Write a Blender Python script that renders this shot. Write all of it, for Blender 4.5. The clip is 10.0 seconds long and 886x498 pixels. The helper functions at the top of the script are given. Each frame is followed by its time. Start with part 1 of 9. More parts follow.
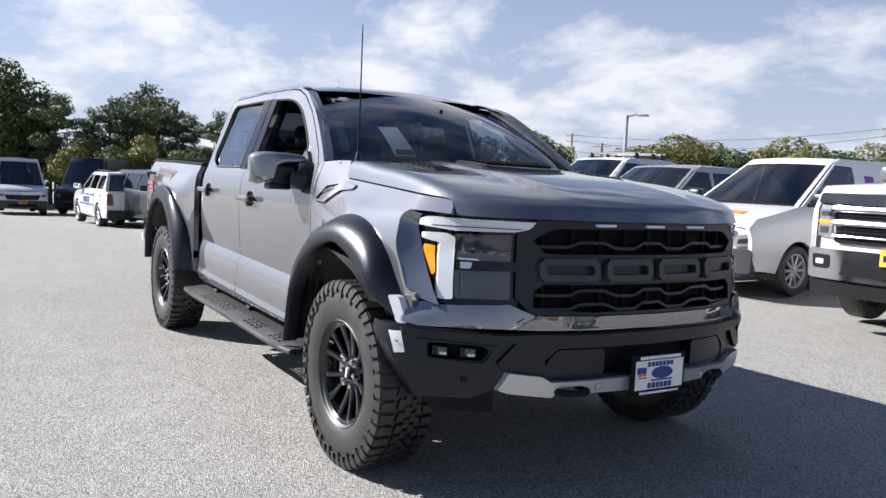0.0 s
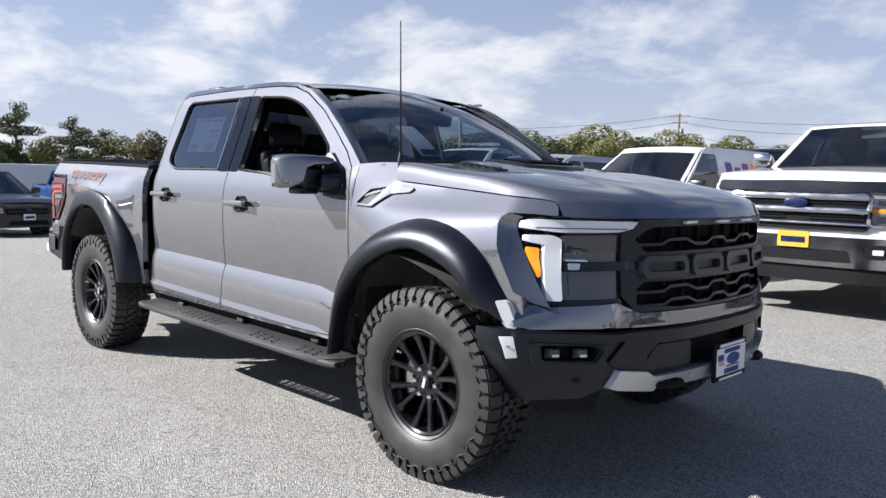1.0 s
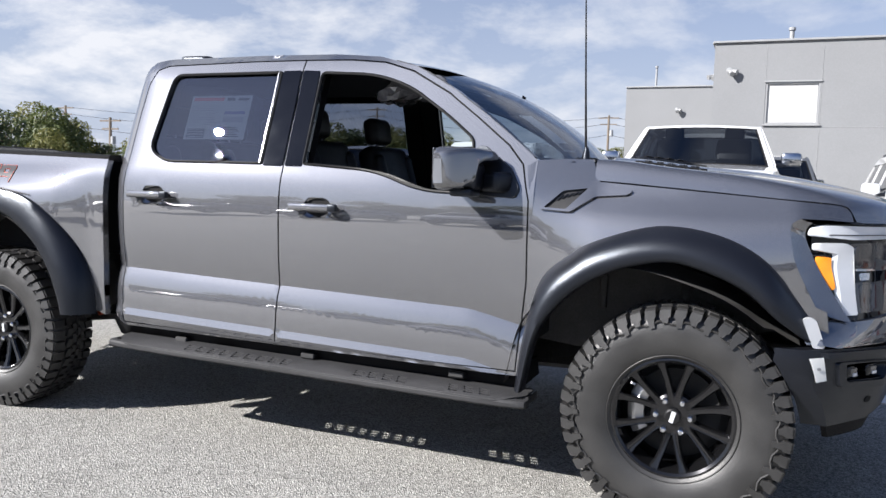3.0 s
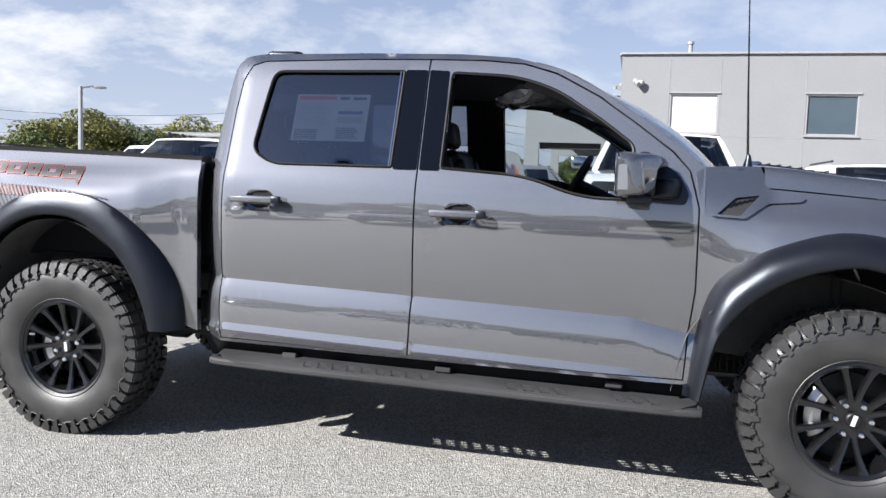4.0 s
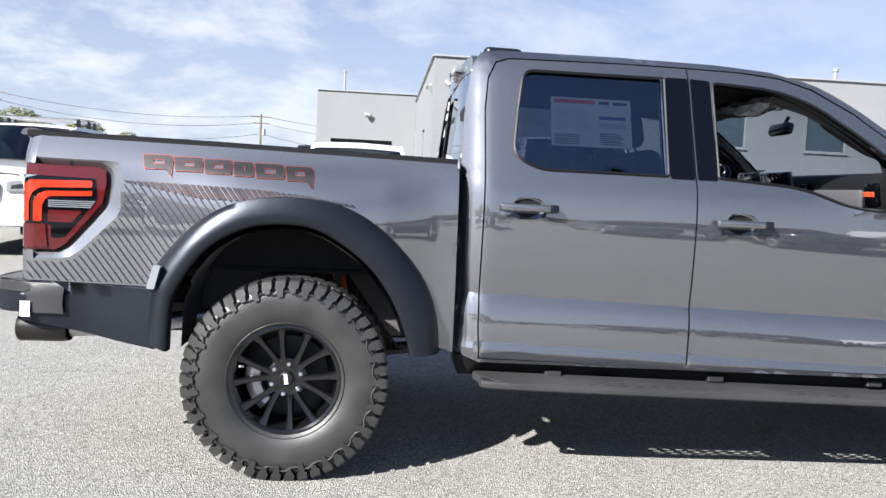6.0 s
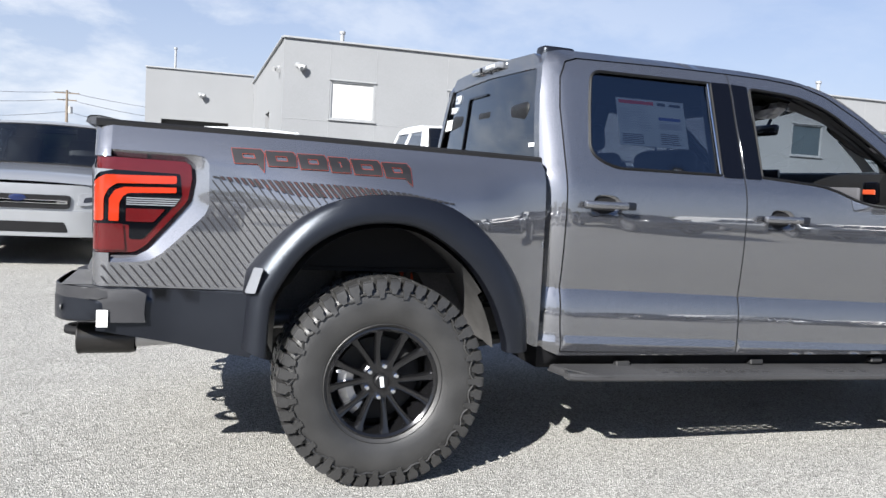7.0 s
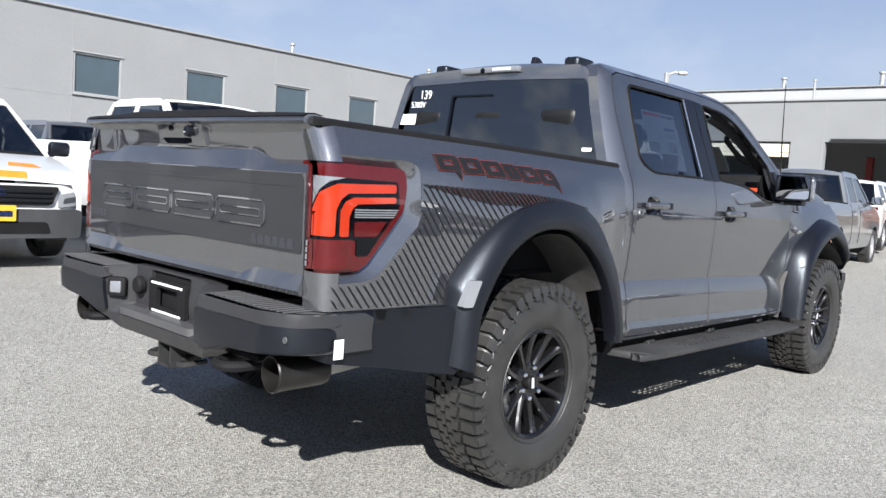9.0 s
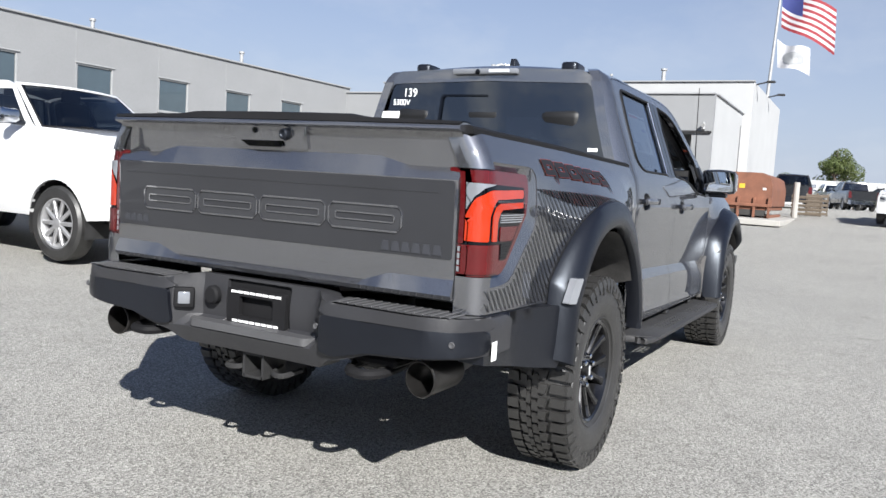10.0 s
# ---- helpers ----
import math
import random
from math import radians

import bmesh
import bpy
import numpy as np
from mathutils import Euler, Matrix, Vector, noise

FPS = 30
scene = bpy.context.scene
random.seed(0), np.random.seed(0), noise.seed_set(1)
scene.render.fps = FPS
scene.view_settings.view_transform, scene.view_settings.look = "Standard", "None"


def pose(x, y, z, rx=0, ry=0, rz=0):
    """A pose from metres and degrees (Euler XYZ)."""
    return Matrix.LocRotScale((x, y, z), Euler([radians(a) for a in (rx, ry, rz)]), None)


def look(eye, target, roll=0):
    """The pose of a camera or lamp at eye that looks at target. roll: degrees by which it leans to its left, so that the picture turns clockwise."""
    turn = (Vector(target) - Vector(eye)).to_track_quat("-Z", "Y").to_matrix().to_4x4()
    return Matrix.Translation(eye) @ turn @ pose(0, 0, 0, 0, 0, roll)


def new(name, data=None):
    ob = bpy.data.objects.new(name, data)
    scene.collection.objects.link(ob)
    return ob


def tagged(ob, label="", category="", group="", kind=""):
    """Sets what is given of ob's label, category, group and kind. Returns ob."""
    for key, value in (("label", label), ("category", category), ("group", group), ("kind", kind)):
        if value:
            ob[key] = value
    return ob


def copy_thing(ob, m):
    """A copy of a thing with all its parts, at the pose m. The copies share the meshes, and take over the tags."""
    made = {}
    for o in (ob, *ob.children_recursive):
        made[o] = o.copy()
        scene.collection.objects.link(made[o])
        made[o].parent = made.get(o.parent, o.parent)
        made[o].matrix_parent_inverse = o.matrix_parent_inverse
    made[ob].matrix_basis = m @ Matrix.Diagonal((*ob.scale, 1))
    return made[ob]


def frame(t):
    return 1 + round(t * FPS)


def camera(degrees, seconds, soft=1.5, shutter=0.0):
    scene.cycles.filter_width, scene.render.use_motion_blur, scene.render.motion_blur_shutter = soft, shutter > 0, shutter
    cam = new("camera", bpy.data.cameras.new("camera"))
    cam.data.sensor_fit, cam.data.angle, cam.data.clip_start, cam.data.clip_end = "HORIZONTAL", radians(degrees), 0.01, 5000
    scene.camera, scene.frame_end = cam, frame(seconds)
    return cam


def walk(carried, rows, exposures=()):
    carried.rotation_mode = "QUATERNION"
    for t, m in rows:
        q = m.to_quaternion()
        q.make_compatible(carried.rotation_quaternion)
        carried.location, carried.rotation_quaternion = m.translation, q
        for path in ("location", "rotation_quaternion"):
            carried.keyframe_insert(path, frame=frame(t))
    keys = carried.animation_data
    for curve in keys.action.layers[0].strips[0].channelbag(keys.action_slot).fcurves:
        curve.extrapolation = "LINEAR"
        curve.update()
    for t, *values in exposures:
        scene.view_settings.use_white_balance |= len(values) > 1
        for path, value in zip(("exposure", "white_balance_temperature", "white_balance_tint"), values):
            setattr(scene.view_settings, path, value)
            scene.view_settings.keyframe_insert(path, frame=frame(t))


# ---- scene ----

# ---- camera ----
cam = camera(58.7, 10.0)
PATH = [
    (0, (5.195, -2.629, 1.353), (3.505, -1.572, 1.189), 2.7),
    (0.5, (4.807, -3.103, 1.372), (3.251, -1.858, 1.203), 2.1),
    (1, (4.393, -3.522, 1.369), (2.995, -2.103, 1.195), 1.3),
    (1.5, (3.848, -3.795, 1.323), (2.614, -2.23, 1.161), 2.0),
    (2, (3.323, -4.013, 1.361), (2.262, -2.327, 1.181), 1.5),
    (3.5, (1.523, -4.332, 1.341), (0.917, -2.433, 1.177), 1.9),
    (4, (0.939, -4.461, 1.322), (0.474, -2.522, 1.164), 2.0),
    (4.5, (0.326, -4.459, 1.307), (0.008, -2.491, 1.152), 2.2),
    (5, (-0.265, -4.502, 1.309), (-0.435, -2.516, 1.152), 2.4),
    (5.5, (-0.866, -4.449, 1.304), (-0.884, -2.455, 1.15), 2.6),
    (6, (-1.468, -4.46, 1.283), (-1.306, -2.472, 1.139), 2.8),
    (7.5, (-3.172, -4.009, 1.278), (-2.33, -2.203, 1.105), 3.3),
    (8, (-3.683, -3.741, 1.281), (-2.613, -2.06, 1.105), 3.4),
    (8.5, (-4.133, -3.381, 1.276), (-2.856, -1.851, 1.104), 3.7),
    (9, (-4.605, -3.011, 1.277), (-3.142, -1.658, 1.11), 3.8),
    (9.5, (-5.004, -2.574, 1.277), (-3.38, -1.42, 1.109), 3.7),
    (10, (-5.373, -2.112, 1.273), (-3.615, -1.174, 1.102), 3.6),
]
EXPOSURE = ((0, 1.28, 6250, 12), (2, 1.20, 6250, 12), (3.5, 1.32, 6250, 11), (5.5, 1.54, 6250, 10), (7.5, 1.42, 6250, 9), (9.5, 1.22, 6250, 9), (10, 1.20, 6250, 9))
walk(cam, [(t, look(eye, target, roll)) for t, eye, target, roll in PATH], exposures=EXPOSURE)



# ---- world and light ----
SUN_DIR = Vector((1.12, 1.05, -1.0)).normalized()          # the way the sunlight travels
elev = math.asin(-SUN_DIR.z)
azim = math.atan2(-SUN_DIR.x, -SUN_DIR.y)                  # clockwise from +y

world = bpy.data.worlds.new("sky")
scene.world = world
world.use_nodes = True
nt = world.node_tree
nt.nodes.clear()
w_out = nt.nodes.new("ShaderNodeOutputWorld")
w_bg = nt.nodes.new("ShaderNodeBackground")
w_sky = nt.nodes.new("ShaderNodeTexSky")
w_sky.sky_type = "NISHITA"
w_sky.sun_disc = False
w_sky.sun_elevation = elev
w_sky.sun_rotation = azim
w_sky.air_density, w_sky.dust_density, w_sky.ozone_density = 1.0, 0.25, 2.0
w_tc = nt.nodes.new("ShaderNodeTexCoord")
w_sep = nt.nodes.new("ShaderNodeSeparateXYZ")
nt.links.new(w_tc.outputs["Generated"], w_sep.inputs[0])
# clouds lie on a flat layer: the direction divided by its height
w_up = nt.nodes.new("ShaderNodeMath"); w_up.operation = "MAXIMUM"; w_up.inputs[1].default_value = 0.0
nt.links.new(w_sep.outputs["Z"], w_up.inputs[0])
w_add = nt.nodes.new("ShaderNodeMath"); w_add.operation = "ADD"; w_add.inputs[1].default_value = 0.32
nt.links.new(w_up.outputs[0], w_add.inputs[0])
w_div = nt.nodes.new("ShaderNodeVectorMath"); w_div.operation = "DIVIDE"
w_cmb = nt.nodes.new("ShaderNodeCombineXYZ")
for k in range(3):
    nt.links.new(w_add.outputs[0], w_cmb.inputs[k])
nt.links.new(w_tc.outputs["Generated"], w_div.inputs[0])
nt.links.new(w_cmb.outputs[0], w_div.inputs[1])
w_map = nt.nodes.new("ShaderNodeMapping")
w_map.inputs["Scale"].default_value = (1.0, 1.0, 0.0)
w_map.inputs["Location"].default_value = (3.1, 1.7, 0.0)
nt.links.new(w_div.outputs[0], w_map.inputs[0])
w_n1 = nt.nodes.new("ShaderNodeTexNoise")
w_n1.inputs["Scale"].default_value, w_n1.inputs["Detail"].default_value = 2.3, 10.0
w_n1.inputs["Roughness"].default_value, w_n1.inputs["Distortion"].default_value = 0.60, 0.15
nt.links.new(w_map.outputs[0], w_n1.inputs["Vector"])
w_ramp = nt.nodes.new("ShaderNodeValToRGB")
w_ramp.color_ramp.elements[0].position, w_ramp.color_ramp.elements[1].position = 0.46, 0.61
nt.links.new(w_n1.outputs["Fac"], w_ramp.inputs[0])
# clouds stand thick over the side that the walk begins with and thin out behind it
w_thin = nt.nodes.new("ShaderNodeMapRange")
w_thin.inputs["From Min"].default_value, w_thin.inputs["From Max"].default_value = -0.7, 0.6
w_thin.inputs["To Min"].default_value, w_thin.inputs["To Max"].default_value = 1.0, 0.12
nt.links.new(w_sep.outputs["X"], w_thin.inputs[0])
w_fac = nt.nodes.new("ShaderNodeMath"); w_fac.operation = "MULTIPLY"
nt.links.new(w_ramp.outputs[0], w_fac.inputs[0])
w_side_ = nt.nodes.new("ShaderNodeMapRange")
w_side_.inputs["From Min"].default_value, w_side_.inputs["From Max"].default_value = -0.5, 0.0
w_side_.inputs["To Min"].default_value, w_side_.inputs["To Max"].default_value = 0.25, 1.0
nt.links.new(w_sep.outputs["Y"], w_side_.inputs[0])
w_both = nt.nodes.new("ShaderNodeMath"); w_both.operation = "MULTIPLY"
nt.links.new(w_thin.outputs[0], w_both.inputs[0])
nt.links.new(w_side_.outputs[0], w_both.inputs[1])
w_high = nt.nodes.new("ShaderNodeMapRange")
w_high.inputs["From Min"].default_value, w_high.inputs["From Max"].default_value = 0.35, 0.75
w_high.inputs["To Min"].default_value, w_high.inputs["To Max"].default_value = 1.0, 0.35
nt.links.new(w_sep.outputs["Z"], w_high.inputs[0])
w_three = nt.nodes.new("ShaderNodeMath"); w_three.operation = "MULTIPLY"
nt.links.new(w_both.outputs[0], w_three.inputs[0])
nt.links.new(w_high.outputs[0], w_three.inputs[1])
nt.links.new(w_three.outputs[0], w_fac.inputs[1])
w_mix = nt.nodes.new("ShaderNodeMix"); w_mix.data_type = "RGBA"
w_mix.inputs["B"].default_value = (10.2, 10.3, 10.6, 1)
nt.links.new(w_fac.outputs[0], w_mix.inputs["Factor"])
w_tint = nt.nodes.new("ShaderNodeMix"); w_tint.data_type = "RGBA"; w_tint.blend_type = "MULTIPLY"
w_tint.inputs["Factor"].default_value = 1.0
w_tint.inputs["B"].default_value = (1.02, 1.04, 1.22, 1)
nt.links.new(w_sky.outputs[0], w_tint.inputs["A"])
w_hz = nt.nodes.new("ShaderNodeMapRange")
w_hz.inputs["From Min"].default_value, w_hz.inputs["From Max"].default_value = 0.0, 0.46
w_hz.inputs["To Min"].default_value, w_hz.inputs["To Max"].default_value = 0.92, 0.0
nt.links.new(w_sep.outputs["Z"], w_hz.inputs[0])
w_haze = nt.nodes.new("ShaderNodeMix"); w_haze.data_type = "RGBA"
w_haze.inputs["B"].default_value = (6.6, 7.2, 8.6, 1)
nt.links.new(w_hz.outputs[0], w_haze.inputs["Factor"])
nt.links.new(w_tint.outputs["Result"], w_haze.inputs["A"])
nt.links.new(w_haze.outputs["Result"], w_mix.inputs["A"])
# the sky brightens towards the sun
w_dot = nt.nodes.new("ShaderNodeVectorMath"); w_dot.operation = "DOT_PRODUCT"
w_dot.inputs[1].default_value = tuple(-SUN_DIR)
nt.links.new(w_tc.outputs["Generated"], w_dot.inputs[0])
w_glow = nt.nodes.new("ShaderNodeMapRange")
w_glow.inputs["From Min"].default_value, w_glow.inputs["From Max"].default_value = 0.0, 1.0
w_glow.inputs["To Min"].default_value, w_glow.inputs["To Max"].default_value = 1.0, 1.1
nt.links.new(w_dot.outputs["Value"], w_glow.inputs[0])
w_fin = nt.nodes.new("ShaderNodeVectorMath"); w_fin.operation = "SCALE"
nt.links.new(w_mix.outputs["Result"], w_fin.inputs[0])
nt.links.new(w_glow.outputs[0], w_fin.inputs["Scale"])
nt.links.new(w_fin.outputs[0], w_bg.inputs["Color"])
w_bg.inputs["Strength"].default_value = 0.0365
nt.links.new(w_bg.outputs[0], w_out.inputs["Surface"])

sun = new("sun", bpy.data.lights.new("sun", "SUN"))
sun.data.energy, sun.data.angle, sun.data.color = 5.0, radians(0.53), (1.0, 0.955, 0.89)
sun.matrix_world = look((0, 0, 30), Vector((0, 0, 30)) + SUN_DIR)


# ---- materials ----
def mat(name, color, rough=0.5, metal=0.0, var=0.08, scale=6.0, fine=0.0, fscale=120.0, bump=0.0, bscale=150.0, coat=0.0, spec=0.5, rvar=0.06, emit=None, alpha=1.0):
    """A surface whose colour varies at a broad and a fine scale, with fine relief."""
    m = bpy.data.materials.new(name)
    m.use_nodes = True
    t = m.node_tree
    b = t.nodes["Principled BSDF"]
    b.inputs["Roughness"].default_value, b.inputs["Metallic"].default_value = rough, metal
    b.inputs["Coat Weight"].default_value, b.inputs["Coat Roughness"].default_value = coat, 0.03
    b.inputs["Specular IOR Level"].default_value = spec
    tc = t.nodes.new("ShaderNodeTexCoord")
    n1 = t.nodes.new("ShaderNodeTexNoise")
    n1.inputs["Scale"].default_value, n1.inputs["Detail"].default_value = scale, 5
    t.links.new(tc.outputs["Object"], n1.inputs["Vector"])
    mr = t.nodes.new("ShaderNodeMapRange")
    mr.inputs["From Min"].default_value, mr.inputs["From Max"].default_value = 0.25, 0.75
    mr.inputs["To Min"].default_value, mr.inputs["To Max"].default_value = 1 - var, 1 + var
    t.links.new(n1.outputs["Fac"], mr.inputs[0])
    fac = mr.outputs[0]
    n2 = None
    if fine or bump:
        n2 = t.nodes.new("ShaderNodeTexNoise")
        n2.inputs["Scale"].default_value, n2.inputs["Detail"].default_value = fscale if fine else bscale, 3
        t.links.new(tc.outputs["Object"], n2.inputs["Vector"])
    if fine:
        m2 = t.nodes.new("ShaderNodeMapRange")
        m2.inputs["From Min"].default_value, m2.inputs["From Max"].default_value = 0.3, 0.7
        m2.inputs["To Min"].default_value, m2.inputs["To Max"].default_value = 1 - fine, 1 + fine
        t.links.new(n2.outputs["Fac"], m2.inputs[0])
        mu = t.nodes.new("ShaderNodeMath"); mu.operation = "MULTIPLY"
        t.links.new(fac, mu.inputs[0]); t.links.new(m2.outputs[0], mu.inputs[1])
        fac = mu.outputs[0]
    sc = t.nodes.new("ShaderNodeVectorMath"); sc.operation = "SCALE"
    sc.inputs[0].default_value = color
    t.links.new(fac, sc.inputs["Scale"])
    t.links.new(sc.outputs[0], b.inputs["Base Color"])
    if rvar:
        r = t.nodes.new("ShaderNodeMapRange")
        r.inputs["From Min"].default_value, r.inputs["From Max"].default_value = 0.25, 0.75
        r.inputs["To Min"].default_value, r.inputs["To Max"].default_value = max(rough - rvar, 0.01), min(rough + rvar, 1)
        t.links.new(n1.outputs["Fac"], r.inputs[0])
        t.links.new(r.outputs[0], b.inputs["Roughness"])
    if bump:
        bp = t.nodes.new("ShaderNodeBump")
        bp.inputs["Strength"].default_value, bp.inputs["Distance"].default_value = bump, 0.004
        t.links.new(n2.outputs["Fac"], bp.inputs["Height"])
        t.links.new(bp.outputs[0], b.inputs["Normal"])
    if emit:
        b.inputs["Emission Color"].default_value, b.inputs["Emission Strength"].default_value = (*color, 1), emit
    return m


def glass(name, tint, mirror=0.095, tone=(1, 1, 1)):
    """A thin pane: clear tint with a real mirror reflection at grazing angles."""
    m = bpy.data.materials.new(name)
    m.use_nodes = True
    t = m.node_tree
    t.nodes.clear()
    o = t.nodes.new("ShaderNodeOutputMaterial")
    tr = t.nodes.new("ShaderNodeBsdfTransparent"); tr.inputs[0].default_value = (*tint, 1)
    gl = t.nodes.new("ShaderNodeBsdfGlossy"); gl.inputs["Roughness"].default_value = 0.0; gl.inputs["Color"].default_value = (*tone, 1)
    lw = t.nodes.new("ShaderNodeLayerWeight"); lw.inputs["Blend"].default_value = 0.5
    pw = t.nodes.new("ShaderNodeMath"); pw.operation = "POWER"; pw.inputs[1].default_value = 4.5
    t.links.new(lw.outputs["Facing"], pw.inputs[0])
    fr = t.nodes.new("ShaderNodeMath"); fr.operation = "MULTIPLY_ADD"
    fr.inputs[1].default_value, fr.inputs[2].default_value = 0.9, mirror
    t.links.new(pw.outputs[0], fr.inputs[0])
    mx = t.nodes.new("ShaderNodeMixShader")
    t.links.new(fr.outputs[0], mx.inputs[0])
    t.links.new(tr.outputs[0], mx.inputs[1]); t.links.new(gl.outputs[0], mx.inputs[2])
    t.links.new(mx.outputs[0], o.inputs[0])
    return m


PAINT = mat("carbon_grey_paint", (0.092, 0.095, 0.107), 0.64, 0.95, var=0.02, scale=1.5, fine=0.06, fscale=900, coat=1.0, rvar=0.02)
PAINT.node_tree.nodes["Principled BSDF"].inputs["Coat IOR"].default_value = 2.6
PAINT.node_tree.nodes["Principled BSDF"].inputs["Coat Roughness"].default_value = 0.02
t_ = PAINT.node_tree
broad = t_.nodes["Principled BSDF"]
flake = t_.nodes.new("ShaderNodeBsdfPrincipled")      # the brighter, narrower sheen of the flakes
flake.inputs["Metallic"].default_value, flake.inputs["Roughness"].default_value = 1.0, 0.30
flake.inputs["Coat Weight"].default_value, flake.inputs["Coat IOR"].default_value, flake.inputs["Coat Roughness"].default_value = 1.0, 2.6, 0.02
t_.links.new(broad.inputs["Base Color"].links[0].from_socket, flake.inputs["Base Color"])
blend = t_.nodes.new("ShaderNodeMixShader")
blend.inputs[0].default_value = 0.06
t_.links.new(broad.outputs[0], blend.inputs[1])
t_.links.new(flake.outputs[0], blend.inputs[2])
t_.links.new(blend.outputs[0], t_.nodes["Material Output"].inputs[0])
PLASTIC = mat("black_satin_plastic", (0.0055, 0.006, 0.0085), 0.34, var=0.12, scale=3, bump=0.12, bscale=700, spec=0.48)
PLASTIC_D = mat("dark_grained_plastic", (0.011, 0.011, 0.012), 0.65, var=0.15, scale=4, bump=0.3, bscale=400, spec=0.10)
GLOSSBLK = mat("gloss_black", (0.0022, 0.0023, 0.0032), 0.03, var=0.05, rvar=0.01, spec=0.42)
# bluish specular tint puts the blue of the mirrored sky into these blacks
for m_ in (PLASTIC, GLOSSBLK):
    m_.node_tree.nodes["Principled BSDF"].inputs["Specular Tint"].default_value = (0.80, 0.88, 1.0, 1)
SEAL = mat("black_rubber_seal", (0.003, 0.003, 0.0034), 0.5, var=0.1, spec=0.3)
WELL = mat("grey_wheel_well_plastic", (0.065, 0.063, 0.062), 0.7, var=0.25, scale=9, fine=0.15, fscale=120, spec=0.3)
VENT = mat("satin_vent_grey", (0.020, 0.020, 0.022), 0.6, var=0.05, fine=0.08, fscale=500, spec=0.3)
RUBBER = mat("tyre_rubber", (0.023, 0.0226, 0.0225), 0.44, var=0.35, scale=7, fine=0.2, fscale=260, bump=0.25, bscale=500, spec=0.62)
RUBBER_L = mat("tyre_raised_letters", (0.016, 0.016, 0.016), 0.5, var=0.1)
RIM = mat("black_machined_alloy", (0.022, 0.022, 0.024), 0.20, 0.75, var=0.08, coat=0.6)
RIM_L = mat("dark_cast_alloy", (0.016, 0.016, 0.017), 0.45, 0.6, var=0.1)
CHROME = mat("chrome", (0.75, 0.76, 0.78), 0.08, 1.0, var=0.03, rvar=0.03)
STEEL = mat("brushed_steel", (0.42, 0.42, 0.43), 0.34, 1.0, var=0.1, scale=14)
CHROME_S = mat("satin_chrome", (0.50, 0.51, 0.53), 0.16, 1.0, var=0.04)
SKID = mat("silver_painted_skid", (0.52, 0.53, 0.54), 0.36, 0.55, var=0.05)
DARKMETAL = mat("dark_underbody_metal", (0.03, 0.03, 0.031), 0.6, 0.4, var=0.3, scale=9)
EXHAUST = mat("black_exhaust_steel", (0.045, 0.043, 0.042), 0.33, 0.8, var=0.15)
RED_SPRING = mat("orange_red_damper", (0.42, 0.06, 0.02), 0.4, var=0.1)
RED_LENS = mat("red_lamp_lens", (0.066, 0.003, 0.004), 0.16, var=0.12, scale=14, spec=0.4, coat=0.7, rvar=0.02)
ORANGE_LENS = mat("orange_lamp_lens", (0.34, 0.024, 0.006), 0.16, var=0.10, scale=14, spec=0.4, coat=0.7, rvar=0.02)
AMBER = mat("amber_lens", (0.85, 0.28, 0.01), 0.12, var=0.08, coat=0.5)
SMOKE = mat("smoked_lamp_lens", (0.03, 0.033, 0.042), 0.06, var=0.1, coat=0.8, rvar=0.02)
CLEAR_L = mat("clear_lamp_plastic", (0.62, 0.65, 0.70), 0.15, 0.1, var=0.06, coat=0.8)
REFLECT = mat("white_reflector", (0.62, 0.64, 0.67), 0.22, 0.2, var=0.05)
GLASS_D = glass("privacy_glass", (0.20, 0.225, 0.28), 0.15, (0.86, 0.92, 1.0))
GLASS_R = glass("dark_rear_glass", (0.014, 0.016, 0.024), 0.13, (0.86, 0.92, 1.0))
GLASS_C = glass("clear_car_glass", (0.62, 0.68, 0.70))
GLASS_W = glass("windscreen_glass", (0.42, 0.47, 0.52))
MIRROR = mat("mirror_glass", (0.8, 0.82, 0.85), 0.02, 1.0, var=0.01, rvar=0.005)
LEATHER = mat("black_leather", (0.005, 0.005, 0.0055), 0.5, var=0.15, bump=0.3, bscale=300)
LINER = mat("grey_headliner", (0.045, 0.045, 0.048), 0.9, var=0.06)
SCREEN = mat("display_glass", (0.03, 0.035, 0.05), 0.08, coat=0.4)
DECAL_B = mat("graphite_vinyl", (0.042, 0.041, 0.044), 0.55, 0.9, var=0.06)
DECAL_R = mat("orange_red_vinyl", (0.26, 0.045, 0.030), 0.45, 0.5, var=0.06)
DECAL_G = mat("grey_vinyl", (0.11, 0.11, 0.12), 0.4, 0.3, var=0.06)
PAPER = mat("white_paper", (0.78, 0.79, 0.77), 0.7, var=0.04)
PAPER_L = mat("pale_green_grey_paper", (0.40, 0.43, 0.40), 0.7, var=0.06)
INK = mat("dark_ink", (0.03, 0.03, 0.04), 0.7)
INK_L = mat("grey_ink", (0.3, 0.31, 0.32), 0.7)
INK_B = mat("blue_ink", (0.03, 0.05, 0.22), 0.6)
INK_R = mat("red_ink", (0.5, 0.05, 0.05), 0.6)
WHITE_INK = mat("white_marker", (0.85, 0.86, 0.86), 0.6)


# ---- building helpers ----
def smooth(ob, angle=35):
    me = ob.data
    me.polygons.foreach_set("use_smooth", [True] * len(me.polygons))
    me.set_sharp_from_angle(angle=radians(angle))
    return ob


